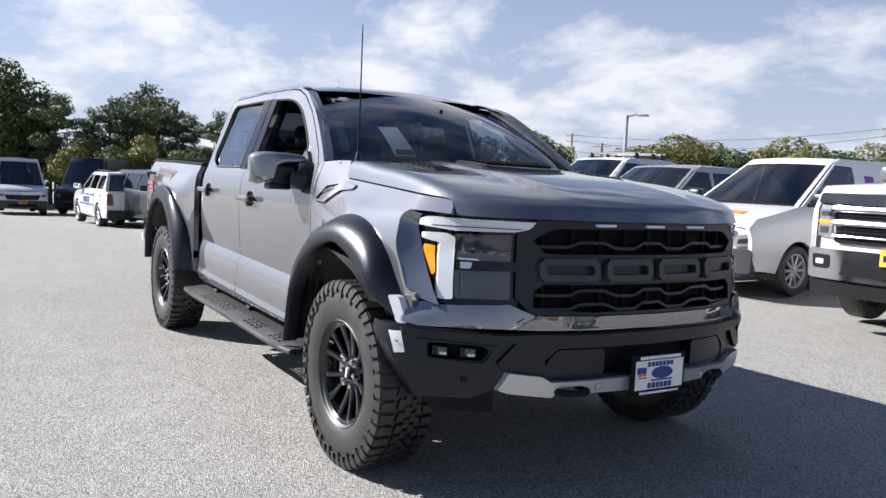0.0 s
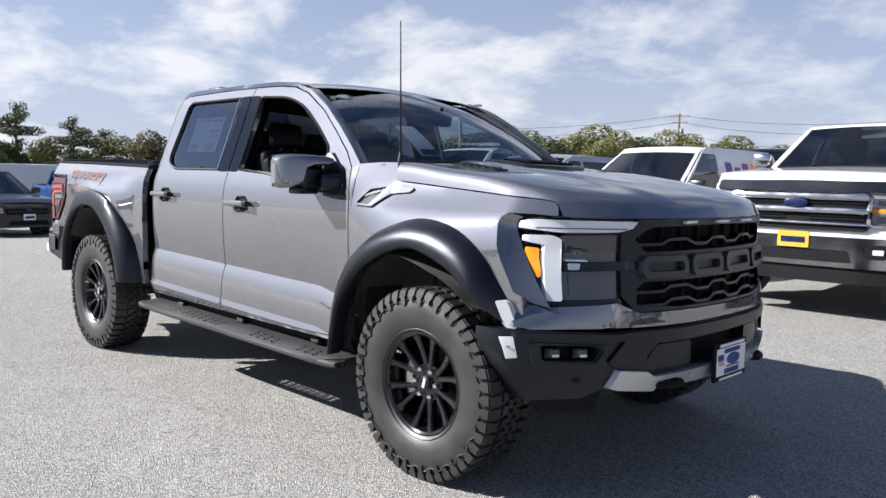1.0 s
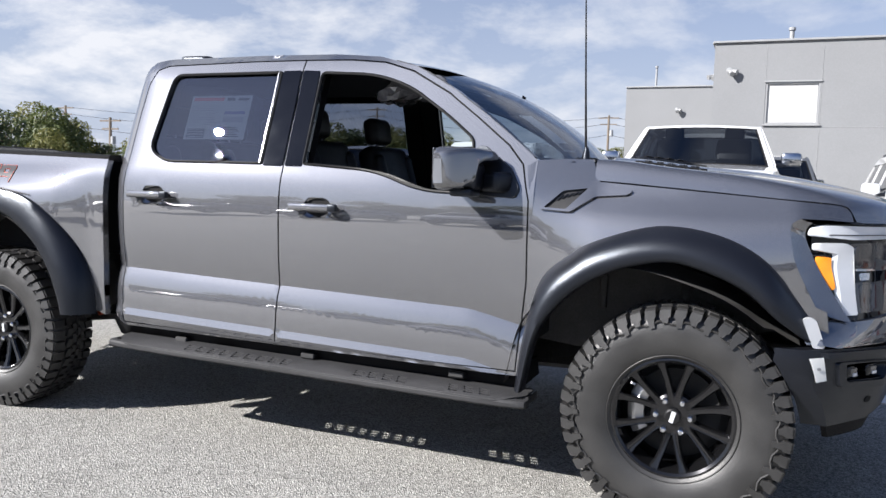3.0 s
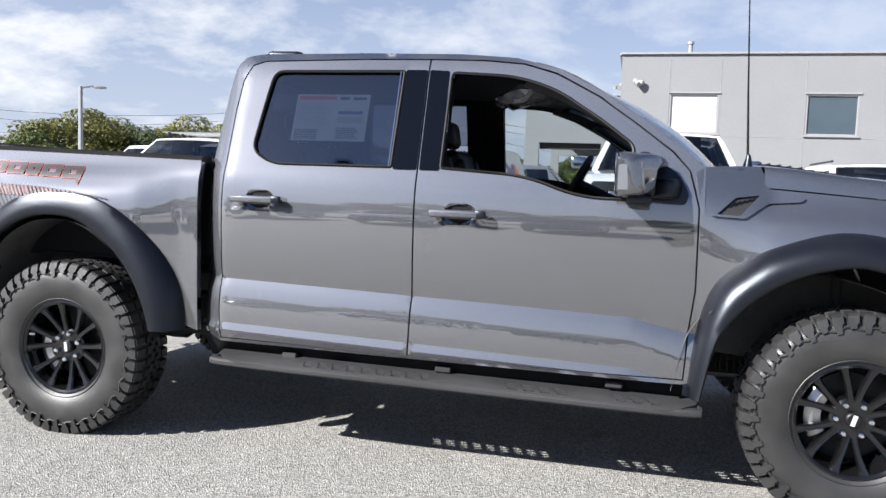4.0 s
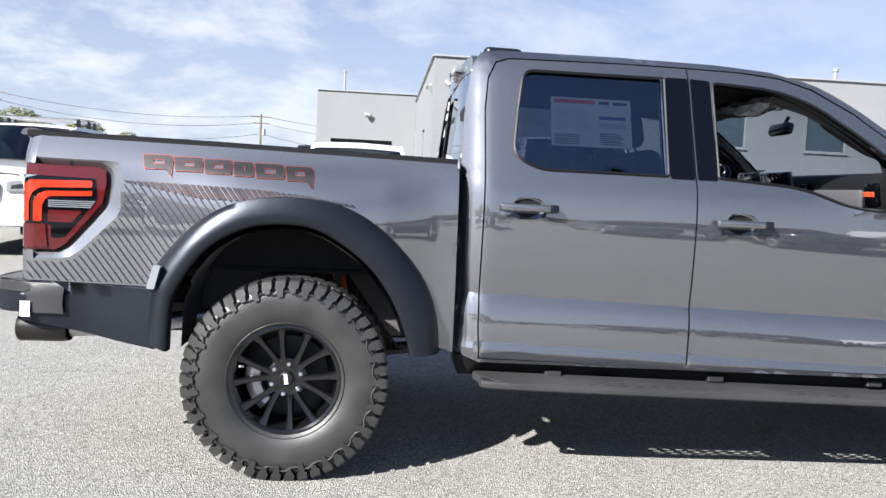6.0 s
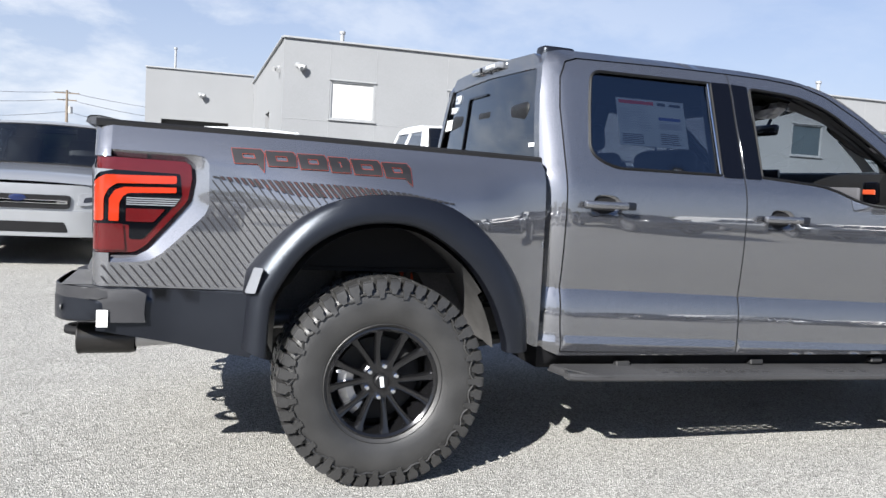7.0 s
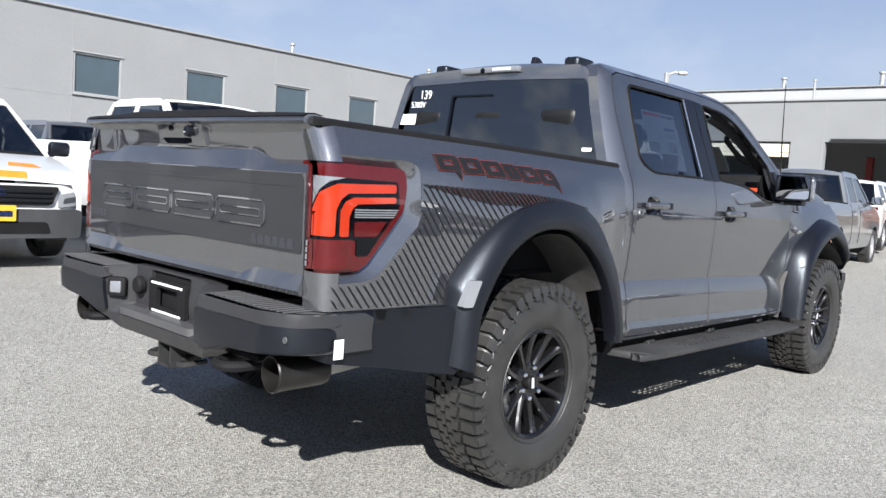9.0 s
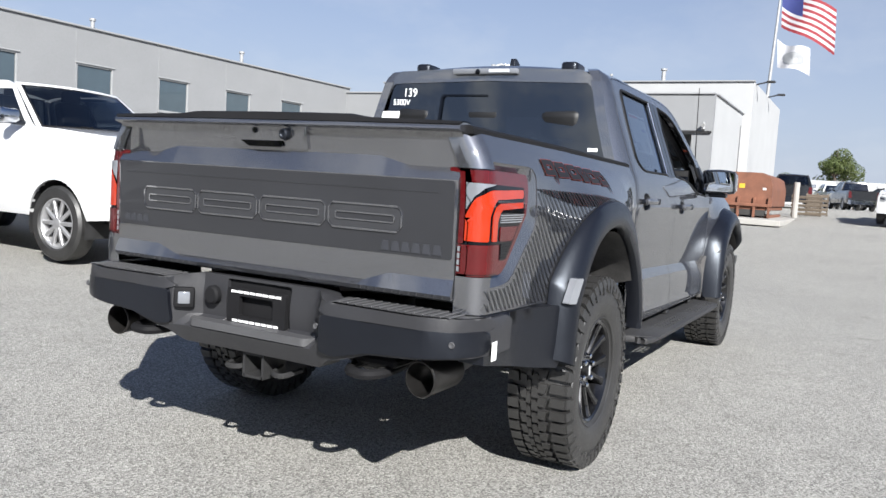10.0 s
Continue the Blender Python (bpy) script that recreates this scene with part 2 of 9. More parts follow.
def mesh(name, verts, faces, material, parent=None, label="", angle=35):
    me = bpy.data.meshes.new(name)
    me.from_pydata([tuple(v) for v in verts], [], [tuple(f) for f in faces])
    me.materials.append(material)
    me.update()
    ob = new(name, me)
    ob.parent = parent
    if label:
        ob["label"] = label
    return smooth(ob, angle)


def part(name, bm, material, parent=None, label="", angle=35):
    """Links a bmesh as one mesh object under a thing or a part."""
    me = bpy.data.meshes.new(name)
    bmesh.ops.recalc_face_normals(bm, faces=bm.faces[:])
    bm.to_mesh(me)
    bm.free()
    me.materials.append(material)
    ob = new(name, me)
    ob.parent = parent
    if label:
        ob["label"] = label
    return smooth(ob, angle)


def thing(name, label, category, m=None, group=""):
    """An Empty at the base of a thing, which holds its parts."""
    e = new(name)
    e.empty_display_size = 0.2
    if m is not None:
        e.matrix_world = m
    return tagged(e, label, category, group)


def herm(x, xs, ys):
    """A smooth curve through points."""
    xs, ys = np.asarray(xs, float), np.asarray(ys, float)
    d = np.diff(ys) / np.diff(xs)
    s = np.r_[d[0], np.where(d[1:] * d[:-1] > 0, 2 * d[1:] * d[:-1] / (d[1:] + d[:-1] + 1e-12), 0), d[-1]]
    x = min(max(x, xs[0]), xs[-1])
    k = min(int(np.searchsorted(xs, x, side="right")) - 1, len(xs) - 2)
    h = xs[k + 1] - xs[k]
    t = (x - xs[k]) / h
    return float((1 + 2 * t) * (1 - t) ** 2 * ys[k] + t * (1 - t) ** 2 * h * s[k] + t * t * (3 - 2 * t) * ys[k + 1] + t * t * (t - 1) * h * s[k + 1])


def lin(x, xs, ys):
    return float(np.interp(x, xs, ys))


def fillet(poly, r, n=5):
    """Rounds the corners of a 2D polygon; r is one radius or one a corner."""
    out, m = [], len(poly)
    for k in range(m):
        p, a, b = (Vector(poly[j % m]) for j in (k, k - 1, k + 1))
        rad = r[k] if isinstance(r, (list, tuple)) else r
        u, v = (a - p), (b - p)
        d = min(rad, u.length * 0.45, v.length * 0.45)
        if d < 1e-4:
            out.append(tuple(p))
            continue
        s, e = p + u.normalized() * d, p + v.normalized() * d
        for i in range(n + 1):
            t = i / n
            out.append(tuple((1 - t) ** 2 * s + 2 * t * (1 - t) * p + t * t * e))
    return out


def spline(pts, n=6, closed=False):
    """Catmull-Rom through points of any dimension."""
    P = [np.asarray(p, float) for p in pts]
    m, out = len(P), []
    for k in range(m if closed else m - 1):
        a, b, c, d = (P[(k + j) % m] if closed else P[min(max(k + j, 0), m - 1)] for j in (-1, 0, 1, 2))
        for i in range(n):
            t = i / n
            out.append(0.5 * (2 * b + (c - a) * t + (2 * a - 5 * b + 4 * c - d) * t * t + (3 * b - a - 3 * c + d) * t ** 3))
    if not closed:
        out.append(P[-1])
    return [tuple(float(v) for v in p) for p in out]


def inside(p, poly):
    x, y = p
    hit, j = False, len(poly) - 1
    for i in range(len(poly)):
        (xi, yi), (xj, yj) = poly[i], poly[j]
        if (yi > y) != (yj > y) and x < (xj - xi) * (y - yi) / (yj - yi) + xi:
            hit = not hit
        j = i
    return hit


def split(poly, step):
    out = []
    for k, p in enumerate(poly):
        a, b = np.array(p, float), np.array(poly[(k + 1) % len(poly)], float)
        n = max(1, int(math.ceil(np.linalg.norm(b - a) / step)))
        out += [tuple(a + (b - a) * i / n) for i in range(n)]
    return out


def sheet(outline, surf, holes=(), step=0.06, thick=0.02, inward=(0, 1, 0), back=False, lines=()):
    """Vertices and faces of a curved panel: a 2D outline with holes, laid on surf(u, v), its edges turned inward by thick."""
    from mathutils.geometry import delaunay_2d_cdt
    loops = [split(outline, step)] + [split(h, step) for h in holes]
    co, edges = [], []
    for lp in loops:
        o = len(co)
        co += lp
        edges += [(o + i, o + (i + 1) % len(lp)) for i in range(len(lp))]
    us, vs = [p[0] for p in outline], [p[1] for p in outline]
    border = np.array(co)
    nu, nv = int((max(us) - min(us)) / step) + 1, int((max(vs) - min(vs)) / step) + 1
    for i in range(nu):
        for j in range(nv):
            p = (min(us) + (i + 0.5) * step, min(vs) + (j + 0.5) * step)
            if inside(p, outline) and not any(inside(p, h) for h in holes):
                if ((border - p) ** 2).sum(1).min() > (0.45 * step) ** 2:
                    co.append(p)
    for ln in lines:      # folds of the surface, kept as edges
        prev = None
        for p in ln:
            ok = inside(p, outline) and not any(inside(p, h) for h in holes) and ((border - p) ** 2).sum(1).min() > 0.006 ** 2
            if ok:
                co.append(p)
                if prev is not None:
                    edges.append((prev, len(co) - 1))
            prev = len(co) - 1 if ok else None
    v2, e2, f2, *_ = delaunay_2d_cdt([Vector(p) for p in co], edges, [], 0, 1e-6)
    lp0, hs = loops[0], loops[1:]
    verts = [Vector(surf(p[0], p[1])) for p in v2]
    inw = Vector(inward).normalized()
    faces = []
    for f in f2:
        c = sum((v2[i] for i in f), Vector((0, 0))) / len(f)
        if inside(c, lp0) and not any(inside(c, h) for h in hs):
            a, b, d = (verts[i] for i in f[:3])
            faces.append(tuple(f) if (b - a).cross(d - a).dot(inw) < 0 else tuple(reversed(f)))
    if thick:
        count, seen = {}, set()
        for f in faces:
            for i in range(len(f)):
                a, b = f[i], f[(i + 1) % len(f)]
                seen.add((a, b))
        rim = {}
        def low(i):
            if i not in rim:
                rim[i] = len(verts)
                verts.append(verts[i] + inw * thick)
            return rim[i]
        extra = [(b, a, low(a), low(b)) for a, b in seen if (b, a) not in seen]
        if back:
            n0 = len(verts)
            m = {}
            for f in list(faces):
                g = []
                for i in reversed(f):
                    if i in rim:
                        g.append(rim[i])
                    else:
                        if i not in m:
                            m[i] = len(verts)
                            verts.append(verts[i] + inw * thick)
                        g.append(m[i])
                extra.append(tuple(g))
        faces += extra
    return verts, faces


def panel(name, outline, surf, material, parent, label="", angle=30, **kw):
    v, f = sheet(outline, surf, **kw)
    return mesh(name, v, f, material, parent, label, angle)


def prism(outline, place, depth, bevel=0.0, segments=2):
    """A bmesh: a 2D outline put in space by place (a Matrix: its x, y are the outline's), raised by depth along place's z, edges bevelled."""
    bm = bmesh.new()
    vs = [bm.verts.new((*p, 0)) for p in outline]
    f = bm.faces.new(vs)
    r = bmesh.ops.extrude_face_region(bm, geom=[f])
    up = [e for e in r["geom"] if isinstance(e, bmesh.types.BMVert)]
    bmesh.ops.translate(bm, verts=up, vec=(0, 0, depth))
    if bevel:
        ed = [e for e in bm.edges if all(v in up for v in e.verts)] if segments else []
        bmesh.ops.bevel(bm, geom=ed, offset=bevel, segments=segments, affect="EDGES", profile=0.5)
    bmesh.ops.transform(bm, matrix=place, verts=bm.verts[:])
    return bm


def block(size, m=None, bevel=0.0, segments=2):
    """A bmesh box about the origin, bevelled, moved by m."""
    bm = bmesh.new()
    bmesh.ops.create_cube(bm, size=1.0, matrix=Matrix.Diagonal((*size, 1)))
    if bevel:
        bmesh.ops.bevel(bm, geom=bm.edges[:], offset=bevel, segments=segments, affect="EDGES", profile=0.5)
    if m is not None:
        bmesh.ops.transform(bm, matrix=m, verts=bm.verts[:])
    return bm


def join(*bms):
    """Several bmeshes as one."""
    out = bms[0]
    for b in bms[1:]:
        me = bpy.data.meshes.new("tmp")
        b.to_mesh(me)
        out.from_mesh(me)
        b.free()
        bpy.data.meshes.remove(me)
    return out


def loft(rings, closed=True, caps=True):
    """Vertices and faces through rings of equal length."""
    verts, faces, n = [], [], len(rings[0])
    for r in rings:
        verts += [tuple(p) for p in r]
    for k in range(len(rings) - 1):
        for i in range(n if closed else n - 1):
            j = (i + 1) % n
            faces.append((k * n + i, k * n + j, (k + 1) * n + j, (k + 1) * n + i))
    if caps and closed:
        faces.append(tuple(reversed(range(n))))
        faces.append(tuple(range((len(rings) - 1) * n, len(rings) * n)))
    return verts, faces


def tube(points, r, n=8, closed=False):
    """A bmesh pipe along points; r is one radius or one a point."""
    P = [Vector(p) for p in points]
    bm = bmesh.new()
    rings = []
    ref = None
    for k, p in enumerate(P):
        a, b = (P[k - 1], P[(k + 1) % len(P)]) if closed else (P[max(k - 1, 0)], P[min(k + 1, len(P) - 1)])
        d = (b - a).normalized()
        if ref is None:
            ref = Vector((0, 0, 1)) if abs(d.z) < 0.9 else Vector((1, 0, 0))
        u = (ref - d * ref.dot(d)).normalized()
        ref = u
        v = d.cross(u)
        rr = float(r[k] if isinstance(r, (list, tuple)) else r)
        rings.append([bm.verts.new(p + rr * (math.cos(2 * math.pi * i / n) * u + math.sin(2 * math.pi * i / n) * v)) for i in range(n)])
    for k in range(len(rings) if closed else len(rings) - 1):
        A, B = rings[k], rings[(k + 1) % len(rings)]
        for i in range(n):
            bm.faces.new((A[i], A[(i + 1) % n], B[(i + 1) % n], B[i]))
    if not closed:
        bm.faces.new(list(reversed(rings[0])))
        bm.faces.new(rings[-1])
    return bm


def lathe(profile, n=48, m=None, closed=False):
    """A bmesh turned about y: profile of (radius, y)."""
    bm = bmesh.new()
    rings = [[bm.verts.new((r * math.cos(2 * math.pi * i / n), y, r * math.sin(2 * math.pi * i / n))) for i in range(n)] for r, y in profile]
    pairs = list(zip(rings, rings[1:])) + ([(rings[-1], rings[0])] if closed else [])
    for A, B in pairs:
        for i in range(n):
            bm.faces.new((A[i], A[(i + 1) % n], B[(i + 1) % n], B[i]))
    if m is not None:
        bmesh.ops.transform(bm, matrix=m, verts=bm.verts[:])
    return bm


# ---- ground, building ----
def ground_z(x, y):
    a = 0.020 * max(0.0, y - 2.0) if y < 20 else 0.36
    b = -0.030 * max(0.0, -6.0 - x) if x > -46 else -1.2
    c = 0.036 * max(0.0, x - 11.0) if x < 40 else 1.04
    return a + b + c


ASPHALT = bpy.data.materials.new("worn_asphalt")
ASPHALT.use_nodes = True
t_ = ASPHALT.node_tree
b_ = t_.nodes["Principled BSDF"]
b_.inputs["Roughness"].default_value = 0.92
b_.inputs["Specular IOR Level"].default_value = 0.25
tc_ = t_.nodes.new("ShaderNodeTexCoord")


def tex(kind, scale, **kw):
    n = t_.nodes.new(kind)
    n.inputs["Scale"].default_value = scale
    for k, v in kw.items():
        n.inputs[k].default_value = v
    t_.links.new(tc_.outputs["Object"], n.inputs["Vector"])
    return n


def maprange(src, f0, f1, t0, t1):
    n = t_.nodes.new("ShaderNodeMapRange")
    for k, v in zip(("From Min", "From Max", "To Min", "To Max"), (f0, f1, t0, t1)):
        n.inputs[k].default_value = v
    t_.links.new(src, n.inputs[0])
    return n.outputs[0]


def times(a, b):
    n = t_.nodes.new("ShaderNodeMath")
    n.operation = "MULTIPLY"
    t_.links.new(a, n.inputs[0])
    t_.links.new(b, n.inputs[1])
    return n.outputs[0]


vor = tex("ShaderNodeTexVoronoi", 140.0)
big = tex("ShaderNodeTexNoise", 0.35, Detail=4)
mid_ = tex("ShaderNodeTexNoise", 3.2, Detail=6)
fin = tex("ShaderNodeTexNoise", 60.0, Detail=3)
sepc = t_.nodes.new("ShaderNodeSeparateColor")
t_.links.new(vor.outputs["Color"], sepc.inputs[0])
lum = times(times(maprange(sepc.outputs[0], 0, 1, 0.46, 1.54), maprange(big.outputs["Fac"], 0.3, 0.7, 0.94, 1.06)), times(maprange(mid_.outputs["Fac"], 0.3, 0.7, 0.95, 1.05), maprange(fin.outputs["Fac"], 0.3, 0.7, 0.86, 1.14)))
# fine wandering cracks
crk = tex("ShaderNodeTexVoronoi", 0.42)
crk.feature = "DISTANCE_TO_EDGE"
warp = t_.nodes.new("ShaderNodeVectorMath")
warp.operation = "MULTIPLY_ADD"
wn = tex("ShaderNodeTexNoise", 2.2, Detail=5)
t_.links.new(wn.outputs["Color"], warp.inputs[0])
warp.inputs[1].default_value = (0.9, 0.9, 0.0)
t_.links.new(tc_.outputs["Object"], warp.inputs[2])
t_.links.new(warp.outputs[0], crk.inputs["Vector"])
lum = times(lum, maprange(crk.outputs["Distance"], 0.0, 0.0032, 0.74, 1.0))
# dark oil spots
spot = tex("ShaderNodeTexNoise", 1.7, Detail=2)
lum = times(lum, maprange(spot.outputs["Fac"], 0.70, 0.76, 1.0, 0.72))
scl = t_.nodes.new("ShaderNodeVectorMath")
scl.operation = "SCALE"
scl.inputs[0].default_value = (0.274, 0.268, 0.250)
t_.links.new(lum, scl.inputs["Scale"])
t_.links.new(scl.outputs[0], b_.inputs["Base Color"])
bp_ = t_.nodes.new("ShaderNodeBump")
bp_.inputs["Strength"].default_value, bp_.inputs["Distance"].default_value = 0.9, 0.006
t_.links.new(vor.outputs["Distance"], bp_.inputs["Height"])
t_.links.new(bp_.outputs[0], b_.inputs["Normal"])

gx = [-900, -300, -120, -46] + list(np.linspace(-40, 40, 41)) + [60, 120, 300, 900]
gy = [-900, -300, -100, -40, -20, -10, -4, 0, 1, 2, 3, 4, 6, 8, 12, 16, 20, 26, 40, 80, 200, 500, 900]
v = [(x, y, ground_z(x, y)) for y in gy for x in gx]
f = [(j * len(gx) + i, j * len(gx) + i + 1, (j + 1) * len(gx) + i + 1, (j + 1) * len(gx) + i) for j in range(len(gy) - 1) for i in range(len(gx) - 1)]
tagged(mesh("ground", v, f, ASPHALT), "pale worn asphalt car park with fine cracks", "car park", kind="structure")

WALL = mat("light_grey_render", (0.205, 0.21, 0.217), 0.85, var=0.05, scale=0.7, fine=0.04, fscale=25, bump=0.15, bscale=60)
WALL_W = mat("white_render", (0.36, 0.365, 0.37), 0.85, var=0.05, scale=0.7, fine=0.03, fscale=25, bump=0.12, bscale=60)
TRIM = mat("pale_metal_trim", (0.33, 0.335, 0.34), 0.45, 0.3, var=0.05)
DARK = mat("dark_interior", (0.035, 0.034, 0.033), 0.9, var=0.3, scale=1)
JOINT = mat("joint_shadow_grey", (0.25, 0.255, 0.26), 0.9)
WIN = mat("office_window_glass", (0.05, 0.07, 0.085), 0.05, var=0.15, scale=1, coat=0.6, rvar=0.02)
BLIND = mat("white_blind", (0.50, 0.50, 0.49), 0.6, var=0.03)


# ---- the grey pickup ----
# x ahead, y to its left, z up; midway between the axles. s is -1 on its right side, 1 on its left.
AX, HUB, TYRE_R = 1.8465, 0.438, 0.444
MARKER = mat("grey_marker_lens", (0.20, 0.21, 0.23), 0.15, 0.2, var=0.1, coat=0.6)
truck = thing("pickup_truck", "dark grey metallic crew-cab off-road pickup with black flares, parked", "pickup truck")


def crease(x):
    return lin(x, (-1.1, 1.06, 1.30), (0.858, 0.793, 0.737))


def corner(x):
    """How far the cab's side turns in towards its back edge."""
    return 0.070 * min(max((-0.93 - x) / 0.158, 0), 1.1) ** 2


def w_side(x, z):
    """Half width of the cab's side."""
    if z < 1.2:
        z = z + (0.86 - crease(x)) * min(max((1.2 - z) / 0.35, 0), 1)
    if z < 0.86:
        return lin(z, (0.40, 0.54, 0.575, 0.60, 0.635, 0.68, 0.72, 0.76, 0.80, 0.83, 0.86), (0.95, 0.985, 1.0, 1.006, 0.996, 0.9968, 0.9955, 0.992, 0.985, 0.9765, 0.966)) - corner(x)
    return herm(z, (0.86, 0.92, 1.0, 1.08, 1.20, 1.31, 1.38, 1.44, 1.52, 1.70, 1.88, 1.95, 1.99, 2.02), (0.966, 0.974, 0.9815, 0.986, 0.988, 0.980, 0.964, 0.940, 0.912, 0.848, 0.782, 0.748, 0.70, 0.62)) - corner(x)


def w_bed(x, z):
    b = (0.035 * lin(x, (-2.5, -2.1, -1.42, -1.20), (0, 1, 1, 0)) + 0.065 * math.exp(-(((x + AX) / 0.5) ** 2))) * herm(z, (0.4, 1.15, 1.24, 1.33, 1.42, 1.6), (1, 1, 0.86, 0.40, 0, 0))
    taper = 0.012 * max(0, -2.5 - x)
    return herm(z, (0.5, 0.8, 1.2, 1.34, 1.40, 1.45, 1.50), (0.99, 1.0, 1.0, 0.992, 0.972, 0.945, 0.915)) + b - taper


def w_fend(x, z):
    """Half width of the front fender, in place."""
    base = herm(z, (0.5, 0.8, 1.05, 1.2, 1.24, 1.30, 1.36, 1.45), (1.0, 1.0, 1.0, 0.985, 0.965, 0.928, 0.90, 0.865))
    base += 0.05 * math.exp(-(((x - AX) / 0.5) ** 2)) * lin(z, (0.4, 1.1, 1.3), (1, 1, 0))
    base -= 0.65 * max(0, x - 2.26) ** 1.2 * lin(z, (0.95, 1.2), (0.2, 1))
    k = lin(x, (1.2, 1.5), (0, 1))
    return base * k + w_side(1.3, z + 0.02) * (1 - k)


UPPER_Y, UPPER_X = (0, 0.3, 0.6, 0.75, 0.85, 0.925, 0.95, 1.0, 1.1), (2.735, 2.715, 2.645, 2.56, 2.465, 2.345, 2.28, 2.12, 1.8)
LOWER_Y, LOWER_X = (0, 0.3, 0.71, 0.95, 1.03, 1.074, 1.12), (2.765, 2.75, 2.635, 2.46, 2.385, 2.33, 2.2)


def x_front(y, z):
    """The nose in plan: the swept line of lamps and grille above, the bumper's line below."""
    k = herm(z, (0.74, 0.80, 0.873, 0.97, 1.10, 1.2), (0, 0.06, 0.40, 0.68, 1, 1))
    return herm(abs(y), UPPER_Y, UPPER_X) * k + herm(abs(y), LOWER_Y, LOWER_X) * (1 - k)


# the body's drawing and its true stations: fit() takes a point of the drawing to its place on the truck
FIT_X = ((-3.2, -3.135), (-3.06, -3.0), (-2.76, -2.70), (-2.46, -2.42), (-1.87, -1.87), (-1.10, -1.125), (-0.97, -1.003), (-0.84, -0.88), (-0.31, -0.37), (0.03, -0.041), (0.16, 0.08), (0.5, 0.41), (0.63, 0.535), (0.88, 0.78), (1.04, 0.933), (1.2, 1.09), (1.33, 1.215), (1.44, 1.314), (1.78, 1.633), (2.0, 1.89), (2.15, 2.09), (2.3, 2.28), (2.4, 2.395), (3.2, 3.195))
FIT_Z = ((0.3, 0.3), (0.5, 0.5), (0.55, 0.548), (0.74, 0.735), (0.86, 0.845), (1.0, 0.983), (1.22, 1.20), (1.41, 1.38), (1.51, 1.474), (1.77, 1.72), (1.9, 1.858), (2.05, 2.014), (2.4, 2.36))
FIT_ZF = ((0.3, 0.31), (0.45, 0.455), (0.56, 0.556), (0.70, 0.685), (0.82, 0.793), (0.91, 0.88), (1.04, 0.995), (1.145, 1.085), (1.30, 1.237), (1.42, 1.36), (1.51, 1.45), (2.4, 2.34))


def table(v, tab, back=False):
    a, b = [p[0] for p in tab], [p[1] for p in tab]
    return lin(v, b, a) if back else lin(v, a, b)


def fit(x, z):
    f = lin(x, (1.35, 2.2), (0, 1))
    r = lin(x, (-2.9, -2.2), (-0.007, 0)) * lin(z, (0.9, 1.2), (0, 1))
    return table(x, FIT_X), table(z, FIT_Z) * (1 - f) + table(z, FIT_ZF) * f + r


def unfit(x, z):
    xo = table(x, FIT_X, True)
    f = lin(xo, (1.35, 2.2), (0, 1))
    return xo, table(z, FIT_Z, True) * (1 - f) + table(z, FIT_ZF, True) * f


# wheel arches, in place
FRONT_OUT = spline([(1.195, 0.48), (1.225, 0.76), (1.285, 0.95), (1.40, 1.055), (1.515, 1.122), (1.745, 1.190), (1.958, 1.172), (2.128, 1.097), (2.267, 0.96), (2.404, 0.806)], 5)
FRONT_IN = spline([(1.244, 0.48), (1.296, 0.718), (1.37, 0.84), (1.456, 0.925), (1.56, 0.99), (1.673, 1.034), (1.839, 1.056), (2.064, 0.980), (2.206, 0.865), (2.308, 0.790)], 5)
REAR_OUT = spline([(-AX + a, z) for a, z in ((-0.60, 0.60), (-0.58, 0.85), (-0.55, 0.935), (-0.40, 1.10), (-0.22, 1.20), (0.0, 1.230), (0.22, 1.202), (0.40, 1.10), (0.56, 0.93), (0.64, 0.76), (0.665, 0.575))], 5)
REAR_IN = spline([(-AX + a, z) for a, z in ((-0.49, 0.56), (-0.485, 0.70), (-0.465, 0.81), (-0.35, 0.985), (-0.19, 1.085), (-0.02, 1.112), (0.14, 1.085), (0.32, 0.965), (0.435, 0.82), (0.505, 0.66), (0.525, 0.575))], 5)


def side_panel(name, s, outline, w, material=PAINT, off=0.0, label="", parent=None, **kw):
    return panel(name, outline, lambda x, z: (x, s * (w(x, z) + off), z), material, parent or truck, label, inward=(0, -s, 0), **kw)


REAR_DOOR = [(-0.966, 0.552), (-0.976, 0.70), (-0.976, 0.856), (-0.973, 1.458), (-0.975, 1.72), (-0.962, 1.86), (-0.925, 1.935), (-0.86, 1.957), (-0.30, 1.966), (0.024, 1.964), (0.030, 1.415), (0.029, 0.82), (0.022, 0.538)]
FRONT_DOOR = [(0.030, 0.538), (0.037, 0.82), (0.038, 1.415), (0.032, 1.964), (0.30, 1.958), (0.50, 1.940), (0.66, 1.895), (0.87, 1.790), (1.03, 1.675), (1.20, 1.540), (1.275, 1.455), (1.318, 1.29), (1.322, 0.936), (1.302, 0.737), (1.29, 0.538)]
REAR_WIN = fillet([(-0.842, 1.50), (-0.815, 1.76), (-0.79, 1.908), (-0.094, 1.908), (-0.100, 1.436), (-0.72, 1.437)], [0.07, 0.05, 0.05, 0.012, 0.012, 0.10])
FRONT_WIN = fillet([(0.150, 1.438), (0.152, 1.902), (0.47, 1.885), (0.68, 1.822), (0.873, 1.694), (1.03, 1.572), (1.05, 1.318), (0.80, 1.322), (0.56, 1.412)], [0.012, 0.03, 0.15, 0.12, 0.1, 0.03, 0.02, 0.16, 0.14])

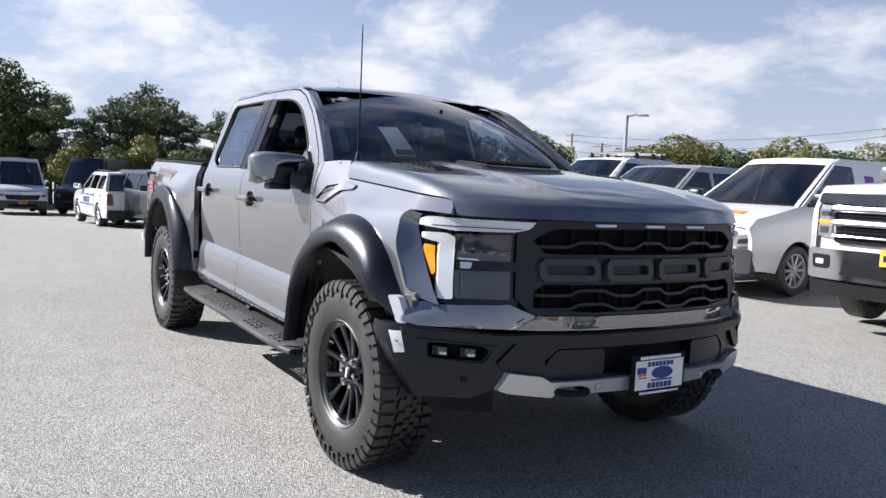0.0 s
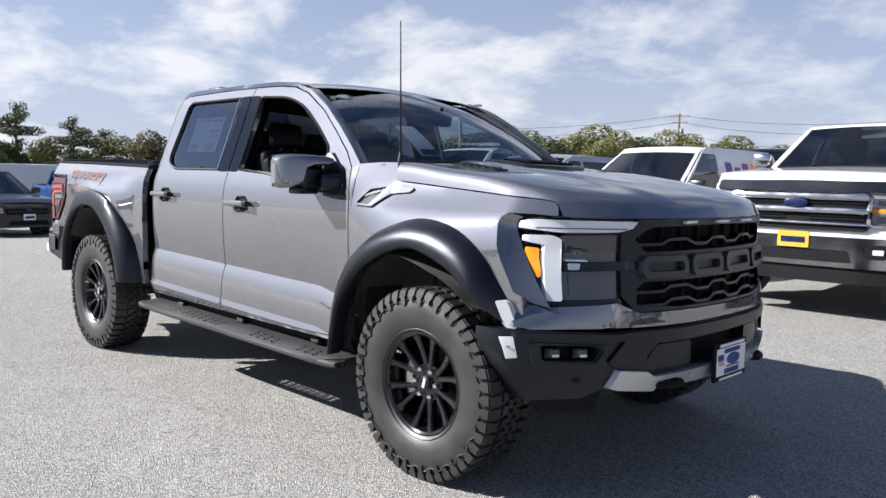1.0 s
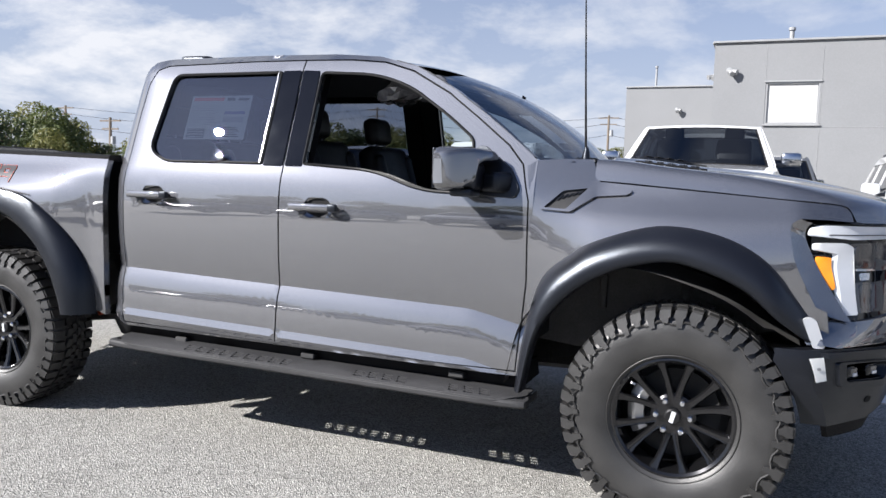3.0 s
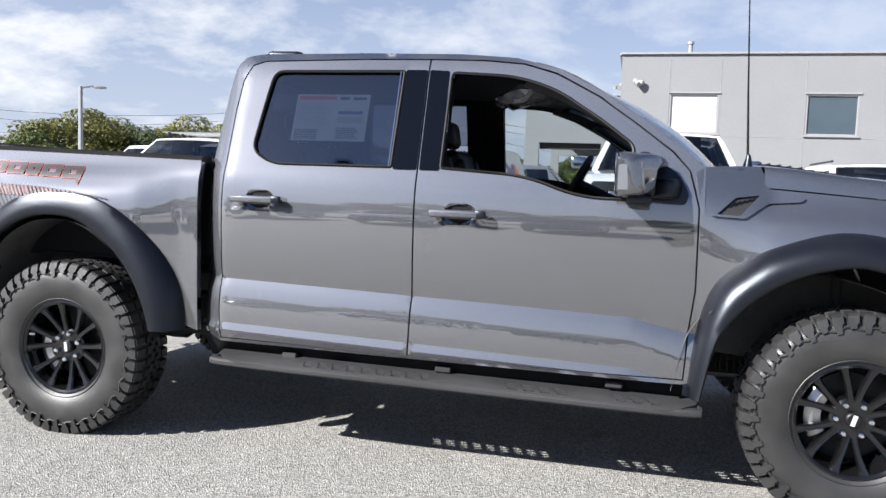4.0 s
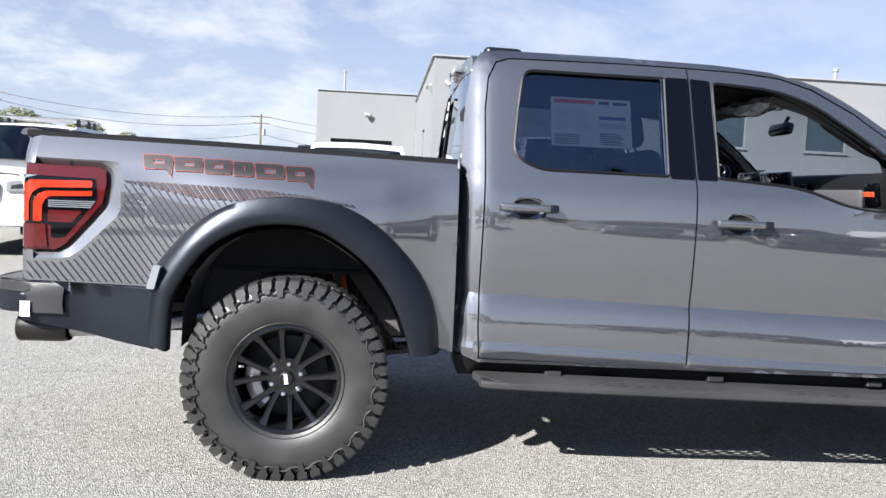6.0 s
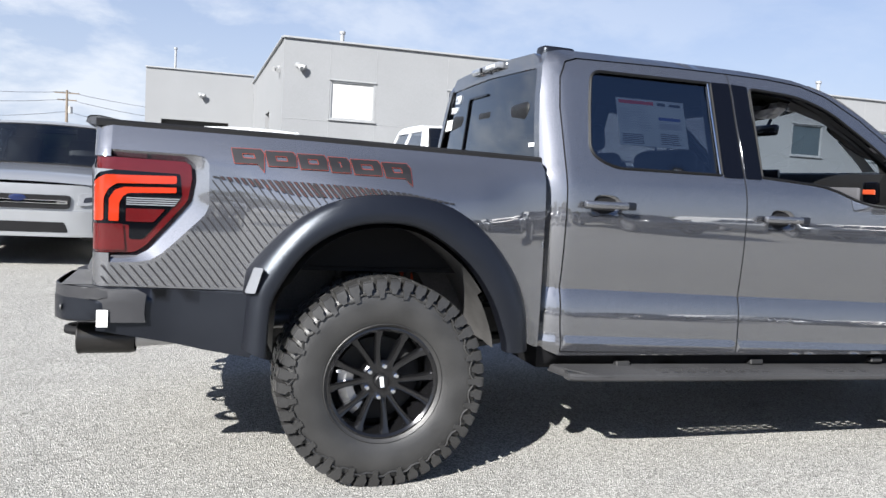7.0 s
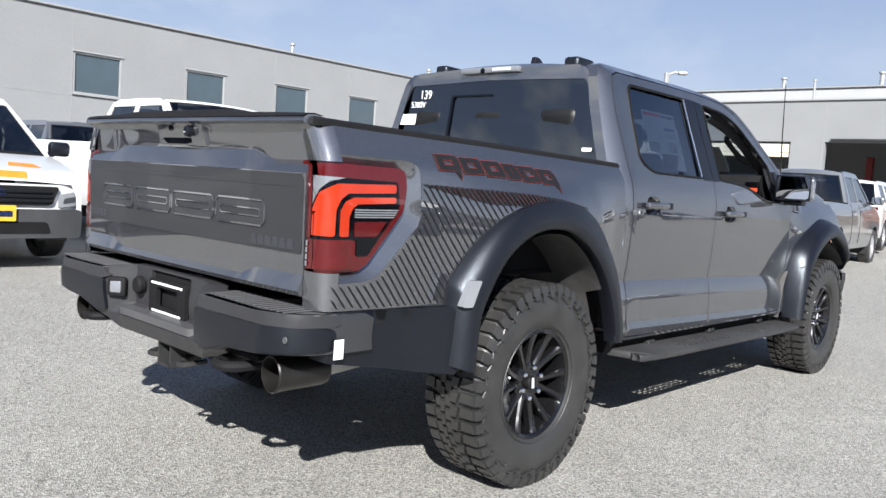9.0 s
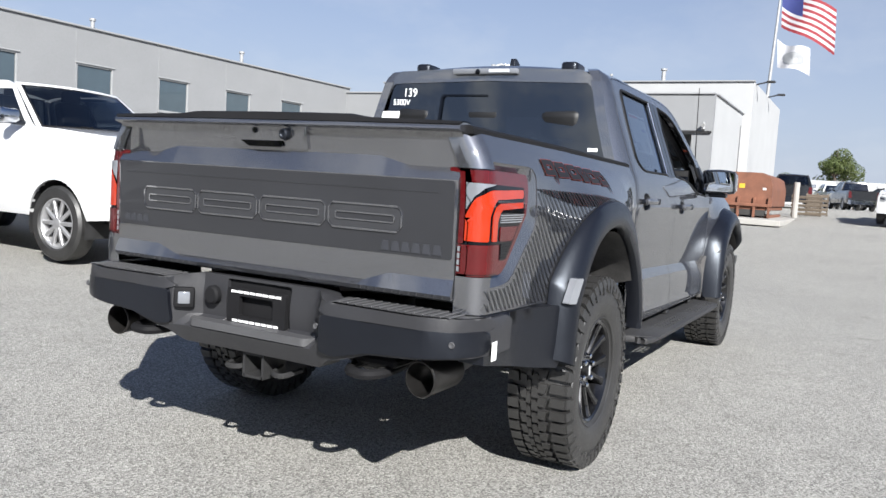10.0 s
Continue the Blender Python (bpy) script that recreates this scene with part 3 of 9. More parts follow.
HANDLES = ((-0.772, 1.253), (0.254, 1.223))


def cup(x0, z0):
    return fillet([(x0 - 0.085, z0 - 0.035), (x0 - 0.055, z0 + 0.048), (x0 + 0.055, z0 + 0.048), (x0 + 0.095, z0 + 0.005), (x0 + 0.085, z0 - 0.050), (x0 - 0.06, z0 - 0.055)], 0.028)


def bowl(x0, z0):
    return lambda x, z: w_side(x, z) - 0.034 * max(0.0, 1 - (((x - x0) / 0.088) ** 2 + ((z - z0) / 0.053) ** 2)) ** 0.6


FOLDS = [[(x, crease(x) - d) for x in np.linspace(-1.2, 1.4, 105)] for d in (0.0, 0.03, 0.06, 0.10, 0.14, 0.18, 0.225, 0.26)] + [[(x, z) for z in np.linspace(0.5, 2.0, 40)] for x in (-1.07, -1.052, -1.034, -1.016, -0.998, -0.96, -0.945)]
for s in (-1, 1):
    rd = side_panel("rear_door", s, REAR_DOOR, w_side, holes=[REAR_WIN, cup(*HANDLES[0])], step=0.05, thick=0.035, lines=FOLDS, angle=16)
    fd = side_panel("front_door", s, FRONT_DOOR, w_side, holes=[FRONT_WIN, cup(*HANDLES[1])], step=0.05, thick=0.035, lines=FOLDS, angle=16)
    # inner trim of the doors
    side_panel("door_trim", s, [(x, z) for x, z in REAR_DOOR], w_side, LEATHER, -0.09, parent=rd, holes=[REAR_WIN], step=0.12, thick=0)
    side_panel("door_trim", s, [(x, z) for x, z in FRONT_DOOR], w_side, LEATHER, -0.09, parent=fd, holes=[FRONT_WIN], step=0.12, thick=0)
    # weather strips round the openings
    for d, win in ((rd, REAR_WIN), (fd, FRONT_WIN)):
        part("window_seal", tube([(x, s * (w_side(x, z) + 0.001), z) for x, z in win], 0.0075, 6, True), SEAL, d, "black rubber window seal")
    # dark pillar covers
    side_panel("pillar_cover", s, fillet([(-0.090, 1.425), (-0.086, 1.915), (0.022, 1.915), (0.027, 1.425)], 0.01), w_side, GLOSSBLK, 0.004, "gloss black pillar cover", rd, step=0.05, thick=0.006)
    side_panel("pillar_cover", s, fillet([(0.042, 1.425), (0.036, 1.915), (0.138, 1.910), (0.144, 1.425)], 0.01), w_side, GLOSSBLK, 0.004, "gloss black pillar cover", fd, step=0.05, thick=0.006)
    part("window_channel", tube([(-0.112, s * (w_side(-0.1, z) + 0.004), z) for z in (1.44, 1.6, 1.75, 1.905)], 0.004, 6), CHROME, rd, "bright thin window channel")
    # glass
    side_panel("rear_side_glass", s, REAR_WIN, w_side, GLASS_D, -0.012, "dark tinted side glass", rd, step=0.08, thick=0)
    if s > 0:
        side_panel("front_side_glass", s, FRONT_WIN, w_side, GLASS_C, -0.012, "clear side glass", fd, step=0.08, thick=0)
    # frame of the cab round the doors
    ring = [(-1.085, 0.57), (-1.088, 0.85), (-1.086, 1.46), (-1.078, 1.60), (-1.062, 1.78), (-1.040, 1.92), (-1.0, 1.985), (-0.9, 2.008), (-0.3, 2.012), (0.18, 2.0), (0.46, 1.975), (0.68, 1.918), (0.90, 1.808), (1.06, 1.70), (1.24, 1.562), (1.345, 1.475), (1.345, 0.53), (1.29, 0.515), (-0.97, 0.53)]
    hole = [(-0.972, 0.546), (-0.983, 0.70), (-0.983, 0.856), (-0.980, 1.458), (-0.982, 1.725), (-0.968, 1.866), (-0.930, 1.942), (-0.86, 1.964), (-0.30, 1.973), (0.03, 1.971), (0.31, 1.965), (0.505, 1.947), (0.665, 1.902), (0.875, 1.796), (1.035, 1.681), (1.206, 1.546), (1.282, 1.459), (1.325, 1.29), (1.329, 0.936), (1.309, 0.735), (1.296, 0.532)]
    side_panel("cab_frame", s, ring, w_side, holes=[hole], step=0.05, thick=0.06, lines=FOLDS, angle=21)
    # a dark sheet behind the doors paints the shade of their gaps
    side_panel("door_gap", s, [(-0.99, 0.54), (-0.99, 1.5), (-0.985, 1.73), (-0.93, 1.95), (-0.86, 1.972), (0.31, 1.97), (0.67, 1.91), (1.04, 1.69), (1.29, 1.46), (1.335, 1.29), (1.335, 0.53)], w_side, PLASTIC_D, -0.016, "dark sheet behind the doors, standing in for the gaps' shade", holes=[REAR_WIN, FRONT_WIN], step=0.1, thick=0)
    # handles
    for d, (x0, z0) in zip((rd, fd), HANDLES):
        side_panel("handle_cup", s, cup(x0, z0), bowl(x0, z0), PAINT, -0.001, "hollow behind the handle", d, step=0.018, thick=0)
        h = part("door_handle", block((0.268, 0.030, 0.036), Matrix.Translation((x0, s * (w_side(x0, z0) + 0.038), z0)), 0.011, 3), PAINT, d, "grey metallic pull handle")
        part("handle_cap", block((0.05, 0.032, 0.038), Matrix.Translation((x0 + 0.112, s * (w_side(x0, z0) + 0.038), z0)), 0.009, 2), PLASTIC, h, "black handle end with keyhole")
        for dx in (-0.11, 0.10):
            part("handle_post", block((0.035, 0.04, 0.026), Matrix.Translation((x0 + dx, s * (w_side(x0, z0) + 0.018), z0)), 0.006, 1), PLASTIC, h)
    # sill under the doors
    sill = [(-1.08, 0.56), (1.30, 0.535), (1.30, 0.44), (-1.06, 0.46)]
    side_panel("sill", s, sill, lambda x, z: 0.955 - 0.4 * (0.55 - z), PLASTIC_D, label="black sill cladding", step=0.15, thick=0.3)

# roof
ROOF_X = (-1.045, -0.95, -0.75, -0.35, 0.15, 0.45, 0.62, 0.74)


def roof_z(x, y):
    return herm(x, ROOF_X, (1.985, 2.022, 2.045, 2.048, 2.034, 2.008, 1.975, 1.935)) - 0.055 * (abs(y) / 0.72) ** 2.2


def roof_front(y):
    return 0.70 - 0.16 * (abs(y) / 0.7) ** 2


rings = []
for k in range(25):
    v = k / 24
    row = []
    for i in range(29):
        y = -0.655 + 1.31 * i / 28
        x = -1.03 + (roof_front(y) + 1.03) * v
        row.append((x, y, roof_z(x, y)))
    rings.append(row)
v, f = loft(rings, closed=False, caps=False)
mesh("roof", v, f, PAINT, truck)
rings = [[(x, y, z - 0.07) for x, y, z in r] for r in rings]
v, f = loft(rings, closed=False, caps=False)
mesh("headliner", v, f, LINER, truck, "grey cloth headliner")
for y0 in (-0.5, 0.5):   # dark pods on the back of the roof
    bm = prism(fillet([(-0.10, -0.055), (0.10, -0.045), (0.10, 0.045), (-0.10, 0.055)], 0.04), Matrix.Translation((-0.86, y0, roof_z(-0.86, y0) - 0.012)), 0.042, 0.018, 3)
    part("roof_pod", bm, PLASTIC, truck, "black plastic pod on the roof")
part("shark_fin", prism(fillet([(-0.09, 0), (0.09, 0), (-0.03, 0.07), (-0.07, 0.075)], 0.02), Matrix.Translation((-0.55, 0.02, roof_z(-0.55, 0))) @ Matrix.Rotation(radians(90), 4, "X"), 0.035, 0.01), PLASTIC, truck, "black shark-fin aerial")

# windscreen, cowl
def screen(u, v):
    yt, yb = 0.685 * u, 0.90 * u
    top = Vector((0.71 - 0.16 * u * u, yt, roof_z(0.69, yt) - 0.004 - 0.02 * u * u))
    bot = Vector((1.53 - 0.22 * u * u, yb, 1.452))
    p = top.lerp(bot, v)
    return p + Vector((0.45, 0, 0.85)) * 0.075 * math.sin(math.pi * v) * (1 - 0.1 * u * u)


rings = [[screen(-0.97 + 1.94 * i / 24, k / 14) for i in range(25)] for k in range(15)]
v, f = loft(rings, closed=False, caps=False)
ws = mesh("windscreen", v, f, GLASS_W, truck, "tinted windscreen with stickers")
band = [[screen(u, v) - Vector((0.006, 0, 0.012)) for v in (0, 0.02, 0.04)] for u in np.linspace(-0.97, 0.97, 25)]
v, f = loft(band, closed=False, caps=False)
mesh("shade_band", v, f, PLASTIC_D, ws, "black band along the top of the glass")
for s in (-1, 1):
    band = [[screen(s * u, v) - Vector((0.006, 0, 0.012)) for u in (0.97, 0.957, 0.945)] for v in np.linspace(0, 1, 12)]
    v, f = loft(band, closed=False, caps=False)
    mesh("shade_band", v, f, PLASTIC_D, ws)
    # slender pillar beside the glass
    rib = []
    for t in np.linspace(0, 1, 14):
        a = screen(s * 0.972, t)
        x = a.x
        zo = herm(x, (0.46, 0.68, 0.90, 1.06, 1.24, 1.345), (1.975, 1.918, 1.808, 1.70, 1.562, 1.475))
        o = Vector((x, s * w_side(x, zo), zo))
        m = a.lerp(o, 0.5) + Vector((0.012, s * 0.006, 0.016))
        rib.append([a - Vector((0, 0, 0.012)), a + Vector((0.004, 0, 0.006)), m, o + Vector((0.0, 0, 0.002)), o - Vector((0.02, s * 0.02, 0.03))])
    v, f = loft(rib, closed=False, caps=False)
    mesh("windscreen_pillar", v, f, PAINT, truck)
    # inner pillar trim
    rib = []
    for t in np.linspace(0, 1, 12):
        a = screen(s * 0.972, t)
        zo = herm(a.x, (0.46, 0.68, 0.90, 1.06, 1.24, 1.345), (1.975, 1.918, 1.808, 1.70, 1.562, 1.475))
        o = Vector((a.x, s * w_side(a.x, zo), zo))
        rib.append([screen(s * 0.93, t) - Vector((0.015, 0, 0.02)), a - Vector((0.03, s * 0.01, 0.045)), o - Vector((0.03, s * 0.05, 0.045)), o - Vector((0.07, s * 0.065, 0.10))])
    v, f = loft(rib, closed=False, caps=False)
    mesh("pillar_trim", v, f, LINER, truck)
rings = [[(1.36 + 0.05 * k + 0.10 * (1 - (y / 0.9) ** 2), y, 1.445 + 0.012 * k) for y in np.linspace(-0.9, 0.9, 19)] for k in range(4)]
v, f = loft(rings, closed=False, caps=False)
mesh("cowl", v, f, PLASTIC_D, truck, "black cowl panel under the windscreen")
for y0, y1 in ((-0.62, 0.02), (-0.05, 0.60)):
    pts = [(1.50 - 0.1 * (y / 0.9) ** 2 - 0.02 * math.sin(3 * t), y, 1.495 + 0.012 * math.sin(math.pi * t)) for t, y in ((k / 8, y0 + (y1 - y0) * k / 8) for k in range(9))]
    part("wiper", tube(pts, 0.009, 6), PLASTIC_D, truck, "black wiper blade")

# hood
HOOD_V, HOOD_C, HOOD_E = (0, 0.08, 0.29, 0.52, 0.755, 0.91, 0.965, 1.0), (1.478, 1.474, 1.445, 1.42, 1.373, 1.322, 1.288, 1.226), (1.364, 1.36, 1.345, 1.328, 1.31, 1.299, 1.288, 1.234)
HOOD_U, HOOD_S = (0, 0.40, 0.54, 0.80, 0.93, 0.965, 0.985, 1.0), (1.0, 1.0, 0.84, 0.82, 0.80, 0.73, 0.45, 0.0)


def hood_end(u, v):
    yw = lin(v, (0, 0.75, 1), (0.902, 0.895, 0.862))
    x1 = herm(abs(u) * 0.862, UPPER_Y, UPPER_X) + 0.012
    return u * yw, 1.47 + (x1 - 1.47) * v


def hood_point(u, v):
    """u across -1..1, v from the cowl to the nose: a raised middle, shoulders, a rolled front."""
    y, x = hood_end(u, v)
    c, e = herm(v, HOOD_V, HOOD_C), herm(v, HOOD_V, HOOD_E)
    return (x, y, e + (c - e) * herm(abs(u), HOOD_U, HOOD_S))


def hood_z(x, y):
    u = y / 0.895
    return hood_point(u, min(max((x - 1.47) / (hood_end(u, 1)[1] - 1.47), 0), 1))[2]


us_ = [0.0, 0.08, 0.16, 0.24, 0.32, 0.38, 0.42, 0.46, 0.50, 0.54, 0.60, 0.68, 0.76, 0.84, 0.90, 0.93, 0.95, 0.965, 0.978, 0.988, 0.995, 1.0]
us_ = [-u for u in reversed(us_)] + us_[1:]
vs_ = list(np.linspace(0, 0.86, 26)) + [0.89, 0.91, 0.93, 0.945, 0.96, 0.97, 0.98, 0.988, 0.995, 1.0]
rings = [[hood_point(u, v) for u in us_] for v in vs_]
lip = [(x - 0.02, y, z - 0.008) for x, y, z in rings[-1]]
v, f = loft(rings + [lip, [(x - 0.09, y, z - 0.002) for x, y, z in lip]], closed=False, caps=False)
hood = mesh("hood", v, f, PAINT, truck, "grey hood with a black vented scoop", 40)
# scoop and vents on the hood
def hood_patch(name, outline, mt, off, thick=0.01, label=""):
    return panel(name, outline, lambda x, y: (x, y, hood_z(x, y) + off), mt, hood, label, inward=(0, 0, -1), step=0.05, thick=thick)


hood_patch("scoop", fillet([(1.53, -0.30), (1.80, -0.26), (1.86, 0), (1.80, 0.26), (1.53, 0.30), (1.51, 0)], 0.05), PLASTIC, 0.012, 0.02, "black plastic hood vent")
for k in range(4):
    x = 1.58 + 0.05 * k
    part("scoop_slat", block((0.03, 0.44, 0.008), Matrix.Translation((x, 0, hood_z(x, 0) + 0.016)) @ Matrix.Rotation(radians(-14), 4, "Y"), 0.004, 1), PLASTIC_D, hood)
for s in (-1, 1):
    hood_patch("hood_vent", fillet([(1.57, s * 0.50), (1.61, s * 0.66), (1.90, s * 0.63), (1.88, s * 0.52)], 0.02), PLASTIC_D, 0.006, 0.012, "black side vent of the hood")
    for k in range(5):
        hood_patch("vent_slat", [(1.62 + 0.05 * k, s * 0.52), (1.65 + 0.05 * k, s * 0.63), (1.665 + 0.05 * k, s * 0.63), (1.635 + 0.05 * k, s * 0.52)], PLASTIC, 0.013, 0.007)

# fenders, flares, vents, liners
def flare(name, s, outer, inner, w, label):
    rings = []
    for (xo, zo), (xi, zi) in zip(outer, inner):
        wo = w(xo, zo)
        rows = []
        for t, yy in ((0.0, wo - 0.03), (0.02, wo + 0.020), (0.25, 0.70 * 1.118 + 0.30 * wo + 0.012), (0.55, 1.128), (0.85, 1.136), (0.97, 1.128), (1.0, 1.112), (1.0, 1.06)):
            x = xo + (xi - xo) * t
            rows.append((x, s * max(yy - 0.6 * max(0.0, x - 2.19), wo if x < 2.19 else 0.9), zo + (zi - zo) * t))
        rings.append(rows)
    v, f = loft(rings, closed=False, caps=False)
    return mesh(name, v, f, PLASTIC, truck, label, 50)


def liner(s, inner, w):
    rings = [[(x, s * yy, z) for yy in (1.10 if z > 0.85 else 1.0, 0.9, 0.62)] for x, z in inner]
    v, f = loft(rings, closed=False, caps=False)
    mesh("wheel_well_liner", v, f, WELL, truck, "dark plastic wheel-well liner")
    mid = [(x, s * 0.62, z) for x, z in inner]
    n = len(mid)
    mesh("wheel_well_wall", mid + [(mid[0][0], s * 0.62, 0.5), (mid[-1][0], s * 0.62, 0.5)], [tuple(range(n + 2))], WELL, truck, "grey wheel-well wall")
    for dx in (-0.16, 0.18):
        xm = (inner[0][0] + inner[-1][0]) / 2
        part("well_rib", block((0.035, 0.03, 0.26), Matrix.Translation((xm + dx, s * 0.632, 0.93)), 0.01, 2), WELL, truck)


for s in (-1, 1):
    UNDER = [((xo + xi) / 2, (zo + zi) / 2) for (xo, zo), (xi, zi) in zip(FRONT_OUT, FRONT_IN) if zo > 0.62]
    fender = [(1.219, 0.50), (1.219, 0.885), (1.217, 1.265), (1.186, 1.418), (1.228, 1.444), (1.35, 1.452), (1.455, 1.452), (1.475, 1.40), (1.492, 1.358), (1.56, 1.353), (2.0, 1.322), (2.3, 1.300), (2.39, 1.293), (2.425, 1.286), (2.443, 1.262), (2.45, 1.232), (2.36, 1.238), (2.264, 1.240), (2.238, 1.225), (2.229, 1.194), (2.245, 1.10), (2.27, 1.037), (2.333, 0.915), (2.372, 0.90), (2.385, 0.80)] + list(reversed(UNDER))
    fen = side_panel("front_fender", s, fender, w_fend, step=0.04, thick=0.03)
    # the recess that leads from the fender's edge in to the lamp
    rim_ = [(x, s * w_fend(x, z), z) for x, z in spline([(2.264, 1.240), (2.238, 1.225), (2.229, 1.194), (2.245, 1.10), (2.27, 1.037), (2.30, 0.97), (2.333, 0.915), (2.36, 0.89)], 4)]
    eye_ = [(x, s * y, z) for x, y, z in spline([(2.31, 0.932, 1.224), (2.292, 0.937, 1.21), (2.285, 0.94, 1.175), (2.31, 0.938, 1.11), (2.345, 0.938, 1.04), (2.385, 0.938, 0.975), (2.43, 0.936, 0.905), (2.465, 0.93, 0.855)], 4)]
    v, f = loft([rim_, [tuple(Vector(a).lerp(Vector(b), 0.5) + Vector((-0.006, 0, 0))) for a, b in zip(rim_, eye_)], eye_], closed=False, caps=False)
    mesh("lamp_recess", v, f, PAINT, fen)
    flare("front_flare", s, FRONT_OUT, FRONT_IN, w_fend, "black satin wheel-arch flare")
    flare("rear_flare", s, REAR_OUT, REAR_IN, w_bed, "black satin wheel-arch flare")
    liner(s, FRONT_IN, w_fend)
    liner(s, REAR_IN, w_bed)
    # vent behind the front wheel
    place_ = lambda P: [fit(x, z) for x, z in P]
    vent = place_(fillet([(1.375, 1.262), (1.475, 1.362), (1.60, 1.388), (1.78, 1.372), (1.76, 1.352), (1.62, 1.335), (1.52, 1.262)], 0.012))
    inner = place_(fillet([(1.40, 1.272), (1.480, 1.350), (1.585, 1.368), (1.50, 1.272)], 0.008))
    vo = side_panel("fender_vent", s, vent, w_fend, PAINT, 0.014, "grey fender vent surround", fen, holes=[inner], step=0.04, thick=0.016)
    side_panel("vent_mesh", s, inner, w_fend, VENT, 0.003, parent=vo, step=0.05, thick=0)
    for k in range(6):
        x = 1.43 + 0.022 * k
        side_panel("vent_bar", s, place_([(x, 1.30 + 0.008 * k), (x + 0.022, 1.325 + 0.006 * k), (x + 0.028, 1.325 + 0.006 * k), (x + 0.006, 1.30 + 0.008 * k)]), w_fend, PLASTIC, 0.010, parent=vo, step=0.05, thick=0.006)
    # reflectors on the flares
    rf = fillet([(2.382, 0.792), (2.350, 0.900), (2.332, 0.912), (2.306, 0.908), (2.344, 0.792)], 0.010)
    side_panel("marker_lamp", s, rf, lambda x, z: 1.128 - 0.6 * max(0, x - 2.19), REFLECT, 0.016, "clear marker lamp", step=0.05, thick=0.03)
    rf = fillet([(-2.468, 0.835), (-2.435, 0.94), (-2.398, 0.94), (-2.428, 0.835)], 0.008)
    side_panel("marker_lamp", s, rf, lambda x, z: 1.105 + 0.5 * (x + 2.45), MARKER, 0.02, "clear marker lamp", step=0.05, thick=0.03)

# ---- front end ----
def fpoint(y, z, off=0.0):
    lean = herm(z, (0.40, 0.50, 0.60, 0.80, 1.3), (-0.06, -0.02, 0.0, 0.0, 0.0))
    return (x_front(y, z) + lean + off, y, z)


def front_panel(name, outline, mt, off=0.0, label="", parent=None, **kw):
    kw.setdefault("step", 0.04)
    return panel(name, outline, lambda y, z: fpoint(y, z, off), mt, parent or truck, label, inward=(-1, 0, 0), **kw)


def both(half):
    """A closed outline from its half with y < 0, listed from the middle top to the middle bottom."""
    return half + [(-y, z) for y, z in reversed(half) if abs(y) > 1e-6]


def sides(P, s):
    return [(-s * y, z) for y, z in P]


fas_low = both([(0, 0.826), (-0.36, 0.828), (-0.60, 0.829), (-0.70, 0.874), (-0.86, 0.860), (-0.93, 0.856), (-0.965, 0.893), (-1.02, 0.893), (-1.045, 0.78), (-1.0, 0.768), (-0.74, 0.774), (-0.60, 0.770), (0, 0.770)])
fascia = front_panel("front_fascia", fas_low, PAINT, 0.012, "grey painted fascia under the grille", thick=0.06)
front_panel("grille_backing", both([(0, 1.222), (-0.86, 1.222), (-0.93, 1.15), (-0.92, 0.90), (-0.70, 0.84), (0, 0.82)]), PLASTIC_D, -0.085, "dark grille backing", thick=0, step=0.08)
for s in (-1, 1):
    front_panel("lamp_housing", sides([(-0.935, 1.222), (-0.60, 1.222), (-0.66, 0.862), (-0.86, 0.858), (-0.935, 0.866), (-0.937, 1.0)], s), GLOSSBLK, -0.014, "black headlamp housing", thick=0, step=0.05)
# grille surround and bars
gr_o = both([(0, 1.222), (-0.585, 1.222), (-0.665, 1.17), (-0.672, 0.90), (-0.61, 0.832), (0, 0.829)])
gr_h1 = both([(0, 1.196), (-0.50, 1.190), (-0.545, 1.178), (-0.607, 1.140), (-0.56, 1.092), (-0.53, 1.084), (0, 1.084)])
gr_h2 = both([(0, 0.958), (-0.56, 0.958), (-0.60, 0.93), (-0.605, 0.862), (-0.36, 0.842), (0, 0.842)])
gr = front_panel("grille", gr_o, PLASTIC, 0.004, "black grille with a wide centre bar", holes=[gr_h1, gr_h2], thick=0.05)
for z0, lo, hi in ((1.128, 1.09, 1.19), (0.925, 0.85, 0.955), (0.868, 0.85, 0.90)):
    wave = [(y, z0 + dz) for y, dz in ((-0.585, -0.008), (-0.44, -0.008), (-0.39, 0.012), (-0.27, 0.012), (-0.20, -0.012), (-0.10, -0.012), (-0.05, 0.012), (0.05, 0.012), (0.10, -0.012), (0.20, -0.012), (0.27, 0.012), (0.39, 0.012), (0.44, -0.008), (0.585, -0.008))]
    outline = wave + [(y, z - 0.013) for y, z in reversed(wave)]
    front_panel("grille_rib", outline, PLASTIC, -0.012, parent=gr, thick=0.04)
    if z0 > 0.9:
        for k in range(9):
            y = -0.54 + 1.08 * k / 8
            part("grille_fin", block((0.03, 0.014, hi - lo), Matrix.Translation(fpoint(y, (lo + hi) / 2, -0.05)), 0.003, 1), PLASTIC_D, gr)
for y0 in (-0.285, -0.015, 0.255):
    part("grille_lamp", block((0.024, 0.105, 0.013), Matrix.Translation(fpoint(y0, 1.209, 0.010)) @ Matrix.Rotation(-0.15 * y0, 4, "Z"), 0.004, 2), CLEAR_L, gr, "small clear marker lamp")
